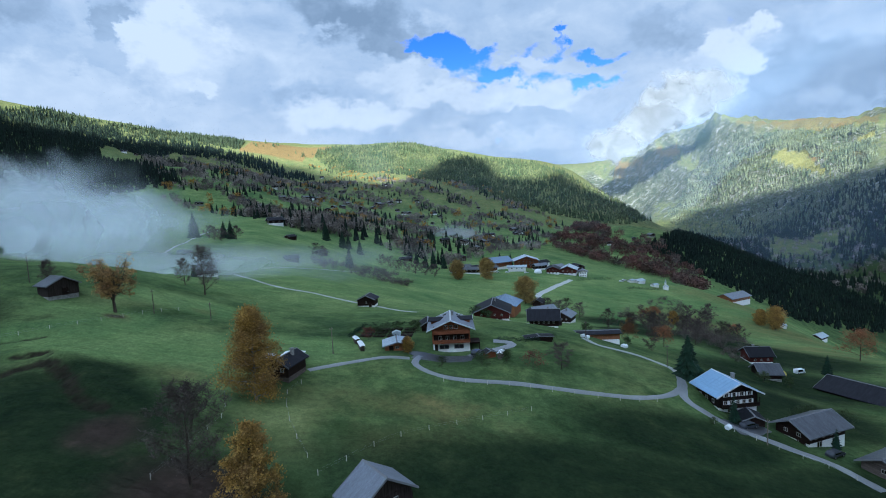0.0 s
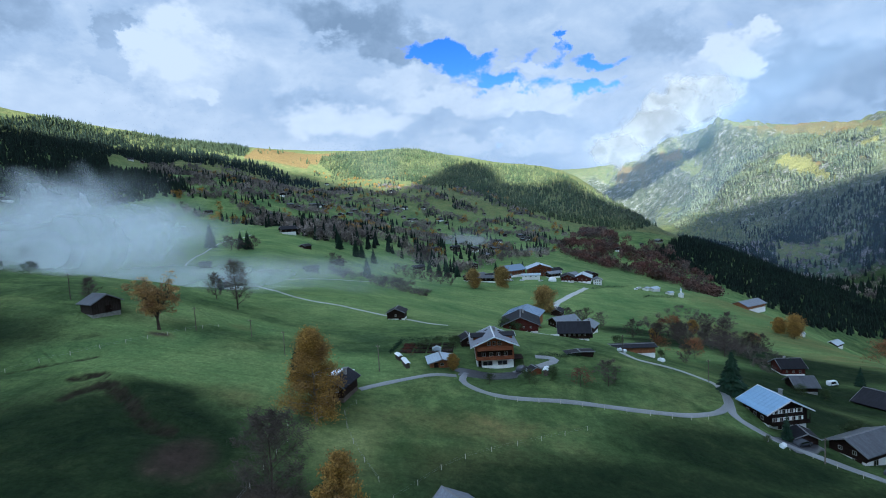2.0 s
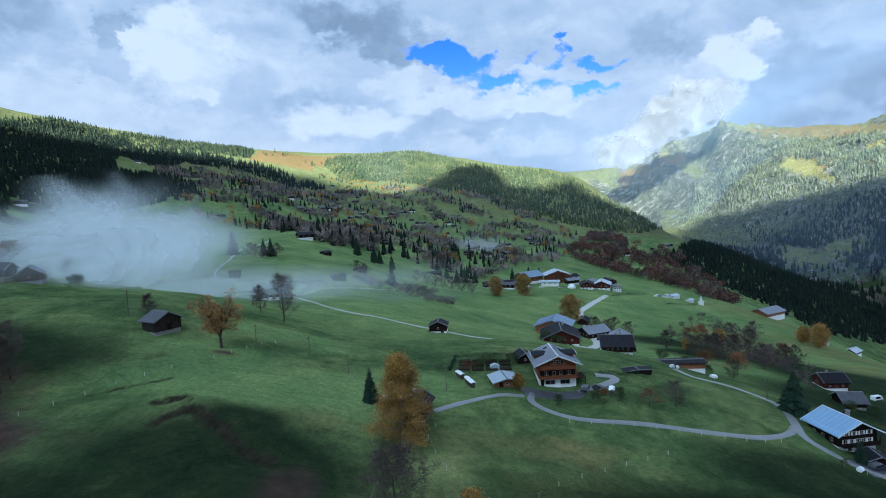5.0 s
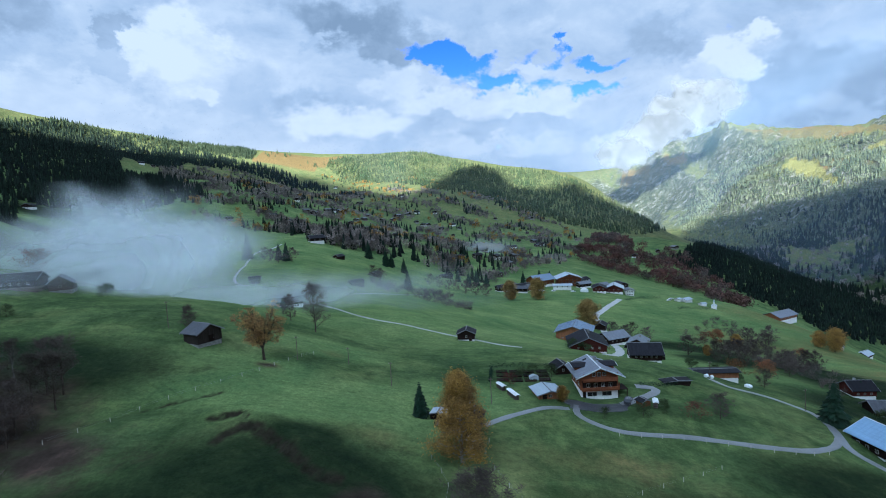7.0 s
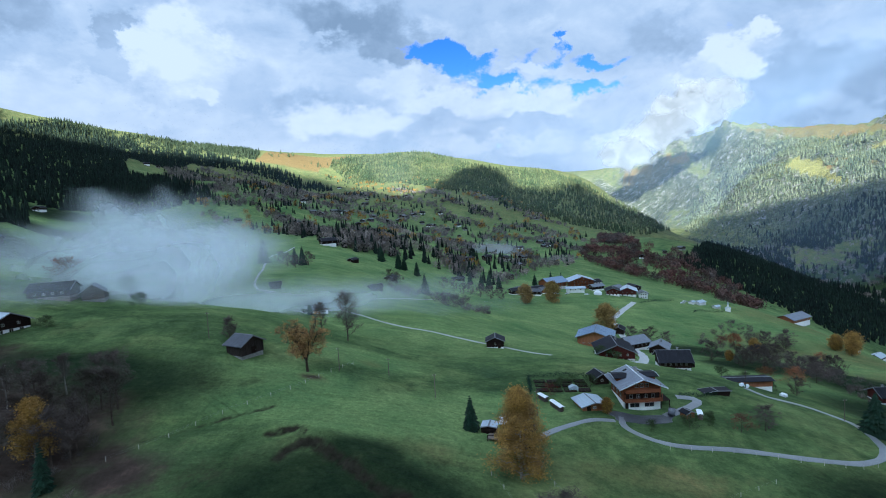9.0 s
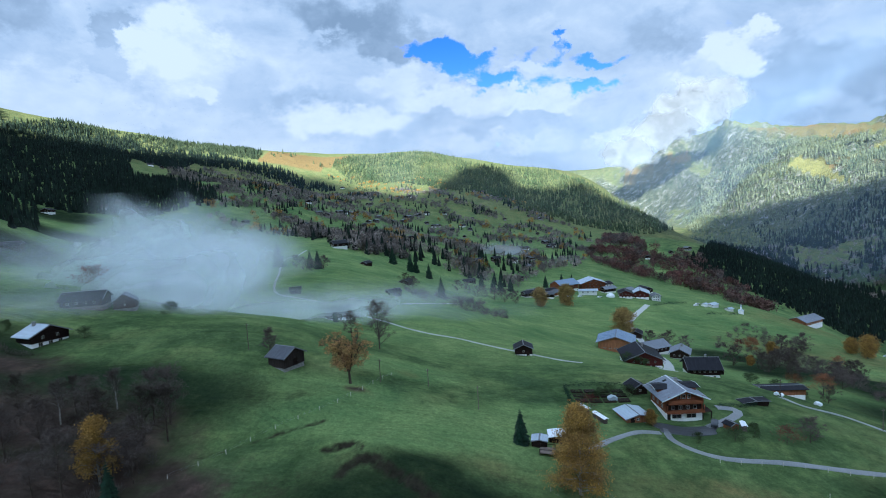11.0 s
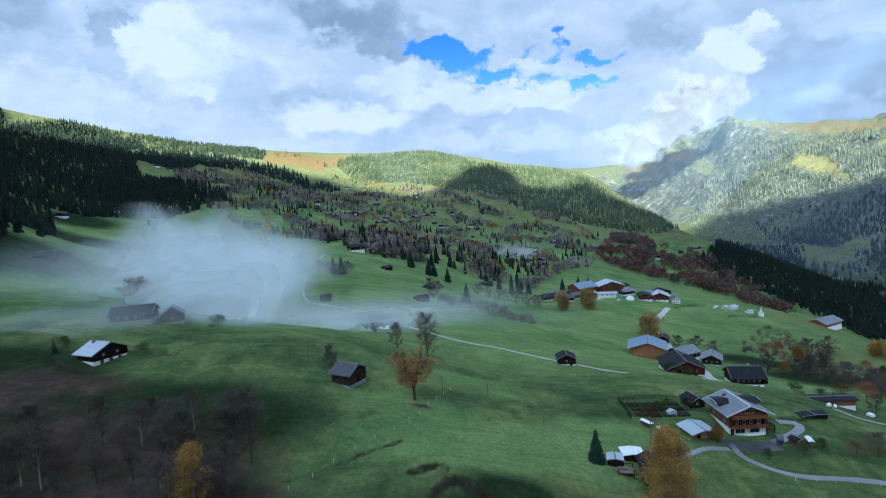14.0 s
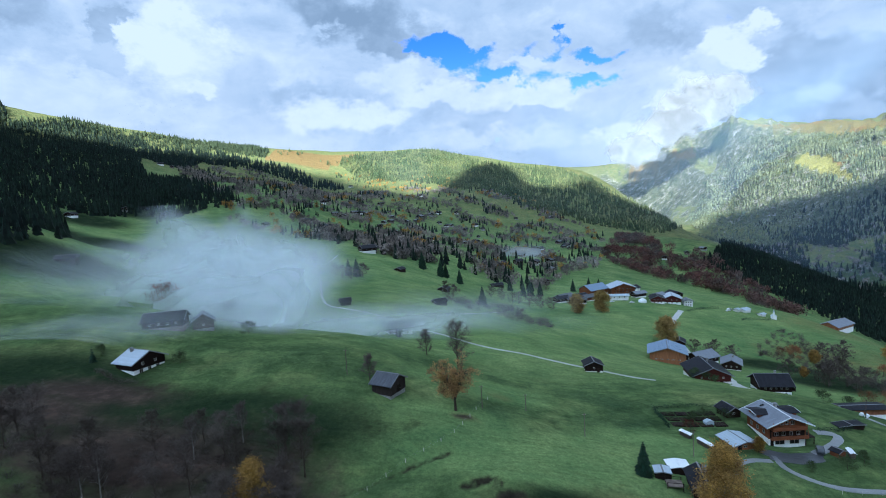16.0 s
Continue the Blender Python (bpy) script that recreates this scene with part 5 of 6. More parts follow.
def leafy(bm, rng, centre, n, radius, size, flat=0.75):
    for _ in range(n):
        o = Vector((rng.gauss(0, radius), rng.gauss(0, radius), rng.gauss(0, radius * flat)))
        c = centre + o
        u = Vector((rng.uniform(-1, 1), rng.uniform(-1, 1), rng.uniform(-1, 1))).normalized()
        v = u.orthogonal().normalized()
        s = size * rng.uniform(0.6, 1.3)
        bm.faces.new([bm.verts.new(c + u * s), bm.verts.new(c + v * s * 0.6), bm.verts.new(c - u * s), bm.verts.new(c - v * s * 0.6)])


def broadleaf(name, m, rng, height, spread, leaf_mat, label, per_tip=5, leaf=0.3, bark=None, first=0.25, droop=0.0, category="tree", radius=0.45, levels=2, up=0.55, cone=False, full=False):
    t = thing(name, m, label, category)
    rods, tips = limb_tree(rng, height, spread, levels, first, droop, 4, up, None, cone)
    if cone or full:
        tips = tips + [b for a, b, r0, r1 in rods if r0 < 0.06]
    bm = bmesh.new()
    for a, b, r0, r1 in rods:
        if r0 > 0.012:
            bar(bm, a, b, r0, max(r1, 0.01), 5 if r0 > 0.08 else 3)
    part("trunk", bm, bark or M_BARK, t)
    if leaf_mat is not None:
        bm = bmesh.new()
        for p in tips:
            leafy(bm, rng, p, per_tip, radius, leaf)
        part("crown", bm, leaf_mat, t)
    return t


def orchard_tree(name, m, rng, height, leaf_mat, label, limbs=8, per_tip=20, leaf=0.2):
    """An old fruit tree: a short trunk that forks into steep crooked limbs, with leaves hanging thinly on the outer twigs."""
    t = thing(name, m, label, "tree")
    rods, tips = [], []
    fork = Vector((rng.uniform(-0.3, 0.3), rng.uniform(-0.3, 0.3), height * 0.2))
    r0 = height * 0.026
    rods.append((Vector((0, 0, -0.5)), fork * 0.55, r0 * 1.25, r0))
    rods.append((fork * 0.55, fork, r0, r0 * 0.9))

    def grow(a, d, length, r, level):
        q = a
        for step in range(3):
            d = (d + Vector((rng.uniform(-0.38, 0.38), rng.uniform(-0.38, 0.38), rng.uniform(-0.2, 0.24) + (0.1 if level == 1 else -0.05 * level)))).normalized()
            b = q + d * length / 3
            rods.append((q, b, r * (1 - step * 0.24), r * (0.76 - step * 0.24)))
            if level < 3:
                for _ in range(2 if level == 2 else 3):
                    side = (d * 0.7 + Vector((rng.uniform(-1, 1), rng.uniform(-1, 1), rng.uniform(-0.5, 0.7)))).normalized()
                    grow(q.lerp(b, rng.uniform(0.3, 1)), side, length * rng.uniform(0.28, 0.42), r * 0.45, level + 1)
            q = b
        if level > 1:
            tips.append(q)

    for k in range(limbs):
        ang = k * math.tau / limbs + rng.uniform(-0.3, 0.3)
        lift = rng.uniform(2.2, 6.0)
        grow(fork, Vector((math.cos(ang), math.sin(ang), lift)).normalized(), height * rng.uniform(0.5, 0.7), r0 * 0.6, 1)
    bm = bmesh.new()
    for a, b, ra, rb in rods:
        bar(bm, a, b, max(ra, 0.014), max(rb, 0.01), 6 if ra > 0.1 else 3)
    part("trunk", bm, M_BARK, t)
    bm = bmesh.new()
    for q in tips:
        leafy(bm, rng, q, rng.randint(per_tip // 3, per_tip), 0.38, leaf)
    part("crown", bm, leaf_mat, t)
    return t


def bare_tree(name, m, rng, height, spread, label, bark=None, first=0.08, up=1.1, twigs=7):
    t = thing(name, m, label, "tree")
    rods, tips = limb_tree(rng, height, spread, 2, first, 0.0, 5, up)
    tips = tips + [b for a, b, r0, r1 in rods if r0 < 0.05][::2]
    bm = bmesh.new()
    for a, b, r0, r1 in rods:
        bar(bm, a, b, max(r0, 0.012), max(r1, 0.008), 5 if r0 > 0.08 else 3)
    part("trunk", bm, bark or M_BARK, t)
    bm = bmesh.new()
    for p in tips:
        for _ in range(twigs):
            a = p + Vector((rng.gauss(0, 0.5), rng.gauss(0, 0.5), rng.gauss(0, 0.5))) * height * 0.04
            d = Vector((rng.uniform(-1, 1), rng.uniform(-1, 1), rng.uniform(-0.2, 1.0))).normalized()
            side = d.orthogonal().normalized() * 0.04
            q = a + d * rng.uniform(0.5, 1.2)
            bm.faces.new([bm.verts.new(a - side), bm.verts.new(a + side), bm.verts.new(q)])
    part("brushwood", bm, M_TWIG, t)
    return t


def spruce(name, m, rng, height, width, label, mat=None):
    """A spruce: whorls of drooping boughs, each a few hanging sprays, on a straight trunk."""
    t = thing(name, m, label, "tree")
    bm = bmesh.new()
    bar(bm, (0, 0, -0.5), (0, 0, height * 0.96), height * 0.016, 0.02, 6)
    part("trunk", bm, M_BARK, t)
    bm = bmesh.new()
    whorls = int(height * 1.9)
    for k in range(whorls):
        f = (k + 0.3) / whorls
        z = height * (0.06 + 0.94 * f)
        reach = width / 2 * (1 - f) ** 0.8 * rng.uniform(0.82, 1.1) + 0.12
        n = max(5, int(13 * (1 - f) + 5))
        for j in range(n):
            a = (j + rng.uniform(-0.3, 0.3)) * math.tau / n + k
            d = Vector((math.cos(a), math.sin(a), 0))
            s = Vector((-d.y, d.x, 0))
            r = reach * rng.uniform(0.75, 1.15)
            drop = r * rng.uniform(0.25, 0.5)
            root, tip = Vector((0, 0, z + r * 0.15)), Vector((0, 0, z)) + d * r - Vector((0, 0, drop))
            mid = root.lerp(tip, 0.55) + Vector((0, 0, r * 0.07))
            w = r * 0.3 + 0.08
            va, vb, vc, vd, ve = (bm.verts.new(q) for q in (root, mid + s * w - Vector((0, 0, w * 0.7)), tip, mid - s * w - Vector((0, 0, w * 0.7)), mid))
            for fc in ((va, vb, ve), (vb, vc, ve), (vc, vd, ve), (vd, va, ve)):
                bm.faces.new(fc)
    part("crown", bm, mat or M_SPRUCE, t)
    return t


rng = random.Random(11)
broadleaf("birch", at(-39.9, 95.0), rng, 18.5, 5.2, M_LEAF_GOLD, "tall golden birch beside the small farm", 40, 0.16, M_BARK_PALE, 0.04, radius=0.8, up=0.35, cone=True)
broadleaf("birch", at(-27.5, 62.0), rng, 14.0, 4.6, M_LEAF_GOLD, "thinning golden tree on the meadow edge", 17, 0.17, M_BARK, 0.05, radius=0.42, up=0.4, cone=True)
broadleaf("birch", at(-134.5, 90.5), rng, 13.5, 4.6, M_LEAF_GOLD, "ochre birch at the edge of bare trees", 18, 0.16, M_BARK_PALE, 0.1, radius=0.5, cone=True)
bare_tree("bare_tree", at(-38.5, 66.5), rng, 14.5, 6.4, "bare grey tree with fine brown twigs", None, 0.06, 0.8, 16)
orchard_tree("pear_tree", at(-93.9, 134.2), random.Random(41), 15.0, M_LEAF_PEAR, "old forked pear tree with thinning orange leaves")
bare_tree("bare_tree", at(-92.0, 181.0), rng, 17.0, 7.4, "bare fan-shaped tree behind the crest", None, 0.1, 1.0, 12)
bare_tree("bare_tree", at(-104.0, 190.0), rng, 10.0, 3.6, "bare tree near the misty farmhouse")
bare_tree("bare_tree", at(-119.5, 143.5), rng, 7.5, 3.0, "thin bare tree beside the hay barn")
spruce("spruce", at(-49.1, 113.2), rng, 8.6, 5.2, "small dense dark spruce by the farm")  # bushy to the ground
spruce("spruce", at(-118.5, 225.0), rng, 9.0, 3.6, "dark spruce beside the misty farmhouse")
spruce("spruce", at(68.0, 135.4), rng, 13.0, 9.5, "broad dark spruce at the bend of the lane")
spruce("spruce", at(67.2, 112.0), rng, 7.0, 3.2, "slim dark spruce in front of the house")
spruce("spruce", at(84.0, 102.4), rng, 6.0, 2.6, "slim dark spruce beside the low farmhouse")
spruce("spruce", at(-205.0, 146.5), rng, 5.0, 2.4, "small spruce beside the misty chalet")
spruce("spruce", at(-128.5, 84.5), rng, 9.5, 4.0, "dark spruce rising from the bare wood")
spruce_far = spruce("spruce", at(-69.4, 345.0), rng, 15.5, 8.5, "dark spruce standing on the open meadow")
for x, y, s in ((-196.8, 379, 1.35), (-170, 372, 0.9), (-163, 368, 1.0), (-20, 470, 1.0), (-12, 476, 1.1), (-2, 478, 1.0), (-30, 492, 0.9), (150, 188, 0.55), (176, 160, 0.6), (70, 520, 0.9), (58, 516, 1.0), (40, 512, 0.9), (-100, 470, 1.2), (-95, 474, 1.0), (-118, 480, 1.25), (-82, 462, 1.0), (128, 196, 0.5)):
    copy_thing(spruce_far, at(x, y, rng.uniform(0, 360), 0.2, s))
yellow = broadleaf("ash_tree", at(52.5, 322.0), rng, 16.5, 6.6, M_LEAF_OCHRE, "ochre-leaved tree above the blue-roofed barn", 34, 0.34, None, 0.06, radius=1.25, full=True)
for x, y, s in ((8.6, 384, 0.85), (33.2, 398, 0.95)):
    copy_thing(yellow, at(x, y, rng.uniform(0, 360), 0, s))["label"] = "golden tree standing below the hamlet"
gold2 = broadleaf("maple", at(232.0, 338.0), rng, 16.0, 5.0, M_LEAF_GOLD, "golden trees on the far shoulder", 34, 0.34, None, 0.06, radius=1.2, full=True)
for x, y, s in ((10, 383, 0.5), (226, 345, 0.7), (150, 318, 0.55), (-11.5, 127.6, 0.26), (98, 258, 0.35)):
    copy_thing(gold2, at(x, y, rng.uniform(0, 360), 0, s))["label"] = "small golden tree on the slope"
orange = broadleaf("cherry_tree", at(87.9, 194.7), rng, 8.0, 4.2, M_LEAF_ORANGE, "orange-leaved cherry tree beside the lane", 34, 0.17, None, 0.14, radius=0.6)
for x, y, s, lab in ((196, 226, 1.7, "large orange-tinged tree on the slope"), (139, 322, 1.2, "rusty tree beside a golden one"), (180, 300, 0.9, "rusty tree on the slope"), (70, 186, 0.9, "rusty bush above the shelter")):
    copy_thing(orange, at(x, y, rng.uniform(0, 360), 0, s))["label"] = lab
red = broadleaf("red_shrub", at(21.0, 121.5), rng, 4.6, 2.8, M_LEAF_RED, "dull red shrub on the bank of the lane", 14, 0.13, None, 0.1, radius=0.4)
for x, y, s in ((-24, 140, 0.8), (-215, 205, 2.3), (133, 326, 1.4), (26, 206, 0.7)):
    copy_thing(red, at(x, y, rng.uniform(0, 360), 0, s))["label"] = "dull red shrub on the meadow"
green = broadleaf("garden_bush", at(8.0, 122.0), rng, 3.4, 2.0, M_LEAF_GREEN, "late green bush beside the forecourt", 22, 0.12, None, 0.05, radius=0.35)
for x, y, s in ((-2.5, 120.6, 0.7), (14.6, 124.5, 0.9), (-19.5, 147, 0.9), (-16, 148, 1.0), (-10.5, 146, 1.1), (-22, 146, 0.7), (86, 116, 1.2), (96, 126, 0.9), (101, 121, 1.2), (60, 108, 0.5), (55, 190, 1.3), (62, 186, 1.1), (15.5, 204, 1.0), (12, 207, 1.3), (17, 200, 0.9), (66, 176, 0.8), (110, 166, 1.1), (119, 166, 1.0), (-206, 152, 0.9), (-180, 150, 1.1), (-172, 184, 1.4)):
    copy_thing(green, at(x, y, rng.uniform(0, 360), 0, s))
bare_a = bare_tree("bare_tree", at(29.0, 124.0), rng, 6.5, 3.4, "small bare fruit tree on the bank", None, 0.03, 0.7)
for x, y, s in ((75, 176, 1.0), (92, 240, 1.3), (100, 232, 1.5), (86, 226, 1.2), (104, 248, 1.4), (96, 222, 1.1), (84, 250, 1.4), (110, 212, 1.3), (118, 226, 1.4), (128, 236, 1.3), (140, 244, 1.4), (150, 255, 1.3), (160, 262, 1.4), (135, 262, 1.3), (122, 270, 1.5), (140, 285, 1.6), (150, 300, 1.5), (112, 262, 1.3), (165, 330, 1.7), (172, 322, 1.5), (182, 334, 1.9), (70, 300, 1.4), (76, 306, 1.5), (82, 298, 1.4), (64, 308, 1.3),
                (-18, 398, 1.6), (-10, 392, 1.5), (-26, 402, 1.6), (-34, 410, 1.5), (-40, 405, 1.4), (-48, 414, 1.5), (-56, 420, 1.4), (-96, 356, 1.5), (-90, 352, 1.4), (-172, 360, 1.4), (-165, 356, 1.3), (-158, 366, 1.5), (-181, 372, 1.4), (-186, 200, 1.3), (-172, 206, 1.2)):
    copy_thing(bare_a, at(x, y, rng.uniform(0, 360), 0.1, s))["label"] = "bare brown tree on the slope"
for x, y in [(-154.6, 106.9), (-168.3, 90.9), (-164.6, 91.0), (-145.7, 113.0)]:
    bare_tree("birch", at(x, y), rng, 9.5, 2.8, "bare birch with a pale trunk in the dark wood", M_BARK_PALE, 0.35, 1.3, 4)
bare_b = bare_tree("bare_tree", at(-150.0, 96.0), rng, 12.0, 4.2, "tall bare tree in a dark leafless wood", None, 0.25, 1.0)
stand = random.Random(21)
places_b = [(-143, 103), (-147, 106), (-139, 99), (-134, 104), (-130, 95), (-162, 105), (-154, 111)]
while len(places_b) < 32:
    q = stand.uniform(-205, -128), stand.uniform(78, 112)
    if q[1] < 112 - 0.05 * (q[0] + 128) ** 2 / 60 and min(math.hypot(q[0] - a, q[1] - b) for a, b in places_b) > 3.2:
        places_b.append(q)
for x, y in places_b:
    s = stand.uniform(0.65, 1.1)
    copy_thing(bare_b, at(x, y, rng.uniform(0, 360), 0.1, s))


# ---- woods: stands too dense to count ----
def conifer_shape():
    """A far spruce out of four ragged tiers."""
    vs, fs = [], []
    for z0, z1, r in ((0.02, 0.45, 0.2), (0.22, 0.64, 0.165), (0.44, 0.83, 0.115), (0.66, 1.0, 0.07)):
        b = len(vs)
        for k in range(6):
            a = k * math.tau / 6 + z0 * 9
            vs.append((r * math.cos(a) * (1.15 if k % 2 else 0.85), r * math.sin(a) * (1.15 if k % 2 else 0.85), z0 - (0.03 if k % 2 else 0)))
        vs.append((0, 0, z1))
        fs += [(b + k, b + (k + 1) % 6, b + 6) for k in range(6)]
    return np.array(vs), np.array(fs)


def tuft_shape(n=60, seed=4):
    """A far broad-leaved crown: loose sprays round a stem."""
    r = random.Random(seed)
    vs, fs = [], []
    for _ in range(n):
        c = Vector((r.gauss(0, 0.2), r.gauss(0, 0.2), 0.55 + r.gauss(0, 0.2)))
        u = Vector((r.uniform(-1, 1), r.uniform(-1, 1), r.uniform(-0.6, 1.0))).normalized()
        v = u.orthogonal().normalized()
        b = len(vs)
        vs += [tuple(c + u * 0.14), tuple(c - u * 0.09 + v * 0.055), tuple(c - u * 0.09 - v * 0.055)]
        fs.append((b, b + 1, b + 2))
    b = len(vs)
    vs += [(-0.02, 0, -0.05), (0.02, 0, -0.05), (0, 0, 0.6)]
    fs.append((b, b + 1, b + 2))
    return np.array(vs), np.array(fs)


def wood(name, shape, x, y, size, mat, label, seed):
    """Plants one shape at many places as a single stand."""
    g = np.random.default_rng(seed)
    vs, fs = shape
    n = len(x)
    a = g.uniform(0, math.tau, n)
    h = size * g.uniform(0.65, 1.25, n)
    wide = h * g.uniform(0.8, 1.25, n)
    z = ground(x, y) - 0.5
    c, s = np.cos(a)[:, None], np.sin(a)[:, None]
    V = np.stack([(vs[:, 0] * c - vs[:, 1] * s) * wide[:, None] + x[:, None], (vs[:, 0] * s + vs[:, 1] * c) * wide[:, None] + y[:, None], vs[:, 2] * h[:, None] + z[:, None]], -1)
    F = fs[None] + (np.arange(n) * len(vs))[:, None, None]
    ob = mesh_object(name, V.reshape(-1, 3), F.reshape(-1, 3), mat)
    return tagged(ob, label, "wood", kind="stuff")


def scatter(poly, spacing, seed, clump=0.0, size=60):
    """Places inside a polygon about so far apart; clump thins them into groups of that size."""
    g = np.random.default_rng(seed)
    px, py = zip(*poly)
    area = (max(px) - min(px)) * (max(py) - min(py))
    n = int(area / spacing ** 2)
    x, y = g.uniform(min(px), max(px), n), g.uniform(min(py), max(py), n)
    keep = inside(x, y, poly)
    if clump:
        keep &= ripple(x, y, size, seed) + g.uniform(-0.3, 0.3, n) > clump
    return x[keep], y[keep]


def clear_of(places, *polys):
    """Leaves out the places that lie inside any of the polygons."""
    x, y = places
    keep = ~np.any([inside(x, y, q) for q in polys], axis=0)
    return x[keep], y[keep]


def bush_shape(n=90, seed=9):
    """A leafless bush: thin rods fanning up and out from the foot."""
    r = random.Random(seed)
    vs, fs = [], []
    for _ in range(n):
        a, h = r.uniform(0, math.tau), r.random() ** 0.7
        d = Vector((math.cos(a) * r.uniform(0.1, 0.8), math.sin(a) * r.uniform(0.1, 0.8), r.uniform(0.35, 1.0))).normalized()
        root = Vector((r.gauss(0, 0.1), r.gauss(0, 0.1), h * 0.6)) + Vector((d.x, d.y, 0)) * 0.35 * h
        tip = root + d * r.uniform(0.2, 0.42)
        side = d.cross(Vector((r.uniform(-1, 1), r.uniform(-1, 1), 0.3))).normalized() * 0.011
        b = len(vs)
        vs += [tuple(root - side), tuple(root + side), tuple(tip)]
        fs.append((b, b + 1, b + 2))
    return np.array(vs), np.array(fs)


CONE, TUFT, BUSH = conifer_shape(), tuft_shape(), bush_shape()
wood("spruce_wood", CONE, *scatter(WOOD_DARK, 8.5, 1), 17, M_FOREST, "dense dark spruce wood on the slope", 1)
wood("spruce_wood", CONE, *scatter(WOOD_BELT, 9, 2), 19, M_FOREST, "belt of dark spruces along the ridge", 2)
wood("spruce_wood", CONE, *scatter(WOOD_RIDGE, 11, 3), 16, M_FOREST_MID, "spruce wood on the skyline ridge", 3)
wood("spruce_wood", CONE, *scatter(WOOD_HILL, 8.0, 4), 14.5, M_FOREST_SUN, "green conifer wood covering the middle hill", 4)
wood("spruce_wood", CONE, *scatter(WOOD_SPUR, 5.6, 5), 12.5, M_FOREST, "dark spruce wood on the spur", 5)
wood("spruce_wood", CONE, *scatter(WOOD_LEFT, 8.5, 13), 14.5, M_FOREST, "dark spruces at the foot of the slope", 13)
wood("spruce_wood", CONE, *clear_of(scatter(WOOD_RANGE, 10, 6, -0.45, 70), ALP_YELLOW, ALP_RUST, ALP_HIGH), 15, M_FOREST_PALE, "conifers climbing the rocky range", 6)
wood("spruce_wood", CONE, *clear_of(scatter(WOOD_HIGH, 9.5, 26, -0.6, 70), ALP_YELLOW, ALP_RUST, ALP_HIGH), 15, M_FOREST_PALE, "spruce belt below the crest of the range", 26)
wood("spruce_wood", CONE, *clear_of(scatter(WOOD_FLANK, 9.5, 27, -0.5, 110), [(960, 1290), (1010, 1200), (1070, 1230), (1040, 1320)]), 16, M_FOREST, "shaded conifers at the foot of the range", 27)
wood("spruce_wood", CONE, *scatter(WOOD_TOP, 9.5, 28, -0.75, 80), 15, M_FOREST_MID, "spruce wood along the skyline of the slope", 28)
wood("leafless_wood", TUFT, *scatter(WOOD_RUST, 8, 7, -0.25, 30), 12, M_RUST_WOOD, "rusty and leafless trees below the spur", 7)
wood("leafless_wood", TUFT, *scatter(WOOD_MID, 8.5, 8, -0.35, 40), 12, M_BROWN_WOOD, "leafless brown trees across the slope", 8)
wood("spruce_wood", CONE, *scatter(WOOD_MID, 17, 9), 17, M_FOREST, "single dark spruces among bare trees", 9)
wood("leafless_wood", TUFT, *scatter(SLOPE_SCATTER, 8, 10, 0.2, 38), 8, M_BROWN_WOOD, "bare brown trees dotted over the far slope", 10)
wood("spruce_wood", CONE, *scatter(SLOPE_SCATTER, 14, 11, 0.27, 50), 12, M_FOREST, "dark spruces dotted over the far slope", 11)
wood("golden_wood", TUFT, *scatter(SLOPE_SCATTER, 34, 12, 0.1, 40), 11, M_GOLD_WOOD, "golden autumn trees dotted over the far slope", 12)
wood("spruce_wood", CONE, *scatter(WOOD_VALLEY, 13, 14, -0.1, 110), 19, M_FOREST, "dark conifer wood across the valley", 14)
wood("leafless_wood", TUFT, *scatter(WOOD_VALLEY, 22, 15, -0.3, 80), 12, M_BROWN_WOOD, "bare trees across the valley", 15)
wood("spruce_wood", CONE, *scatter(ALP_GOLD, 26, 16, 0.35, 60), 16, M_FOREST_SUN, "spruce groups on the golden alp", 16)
WOOD_TONGUE = [(-689, 872), (-690, 989), (-623, 991), (-464, 865), (-436, 796), (-462, 741), (-479, 682), (-481, 652), (-527, 715), (-605, 764)]
SLOPE_BROWN = [(-922, 1536), (-800, 1663), (-563, 1627), (-353, 1334), (-311, 925), (-384, 785), (-464, 865), (-623, 991)]
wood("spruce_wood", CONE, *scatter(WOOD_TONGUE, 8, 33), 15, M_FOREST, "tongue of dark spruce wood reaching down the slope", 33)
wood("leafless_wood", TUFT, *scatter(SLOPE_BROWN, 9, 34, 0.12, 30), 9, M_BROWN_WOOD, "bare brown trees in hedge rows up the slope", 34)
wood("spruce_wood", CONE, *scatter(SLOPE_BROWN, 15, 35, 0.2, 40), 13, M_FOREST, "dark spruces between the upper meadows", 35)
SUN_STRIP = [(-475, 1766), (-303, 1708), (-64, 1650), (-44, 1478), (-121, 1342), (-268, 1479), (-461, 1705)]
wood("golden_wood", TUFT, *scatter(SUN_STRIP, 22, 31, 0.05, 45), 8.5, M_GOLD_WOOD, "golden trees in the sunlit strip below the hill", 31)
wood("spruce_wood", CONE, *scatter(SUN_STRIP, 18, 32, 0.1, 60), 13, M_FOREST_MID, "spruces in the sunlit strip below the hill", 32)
wood("thicket", BUSH, *scatter([(-210, 80), (-122, 80), (-122, 100), (-140, 108), (-170, 112), (-210, 104)], 4.5, 17), 3.2, M_THICKET, "dark leafless undergrowth below bare trees", 17)
wood("thicket", BUSH, *scatter(GULLY, 6.0, 18, 0.0, 18), 5.0, M_THICKET, "leafless brush filling the gully", 18)
wood("thicket", BUSH, *scatter(BRUSH, 4.2, 19, -0.1, 22), 5.0, M_THICKET, "leafless brush along the meadow edge", 19)


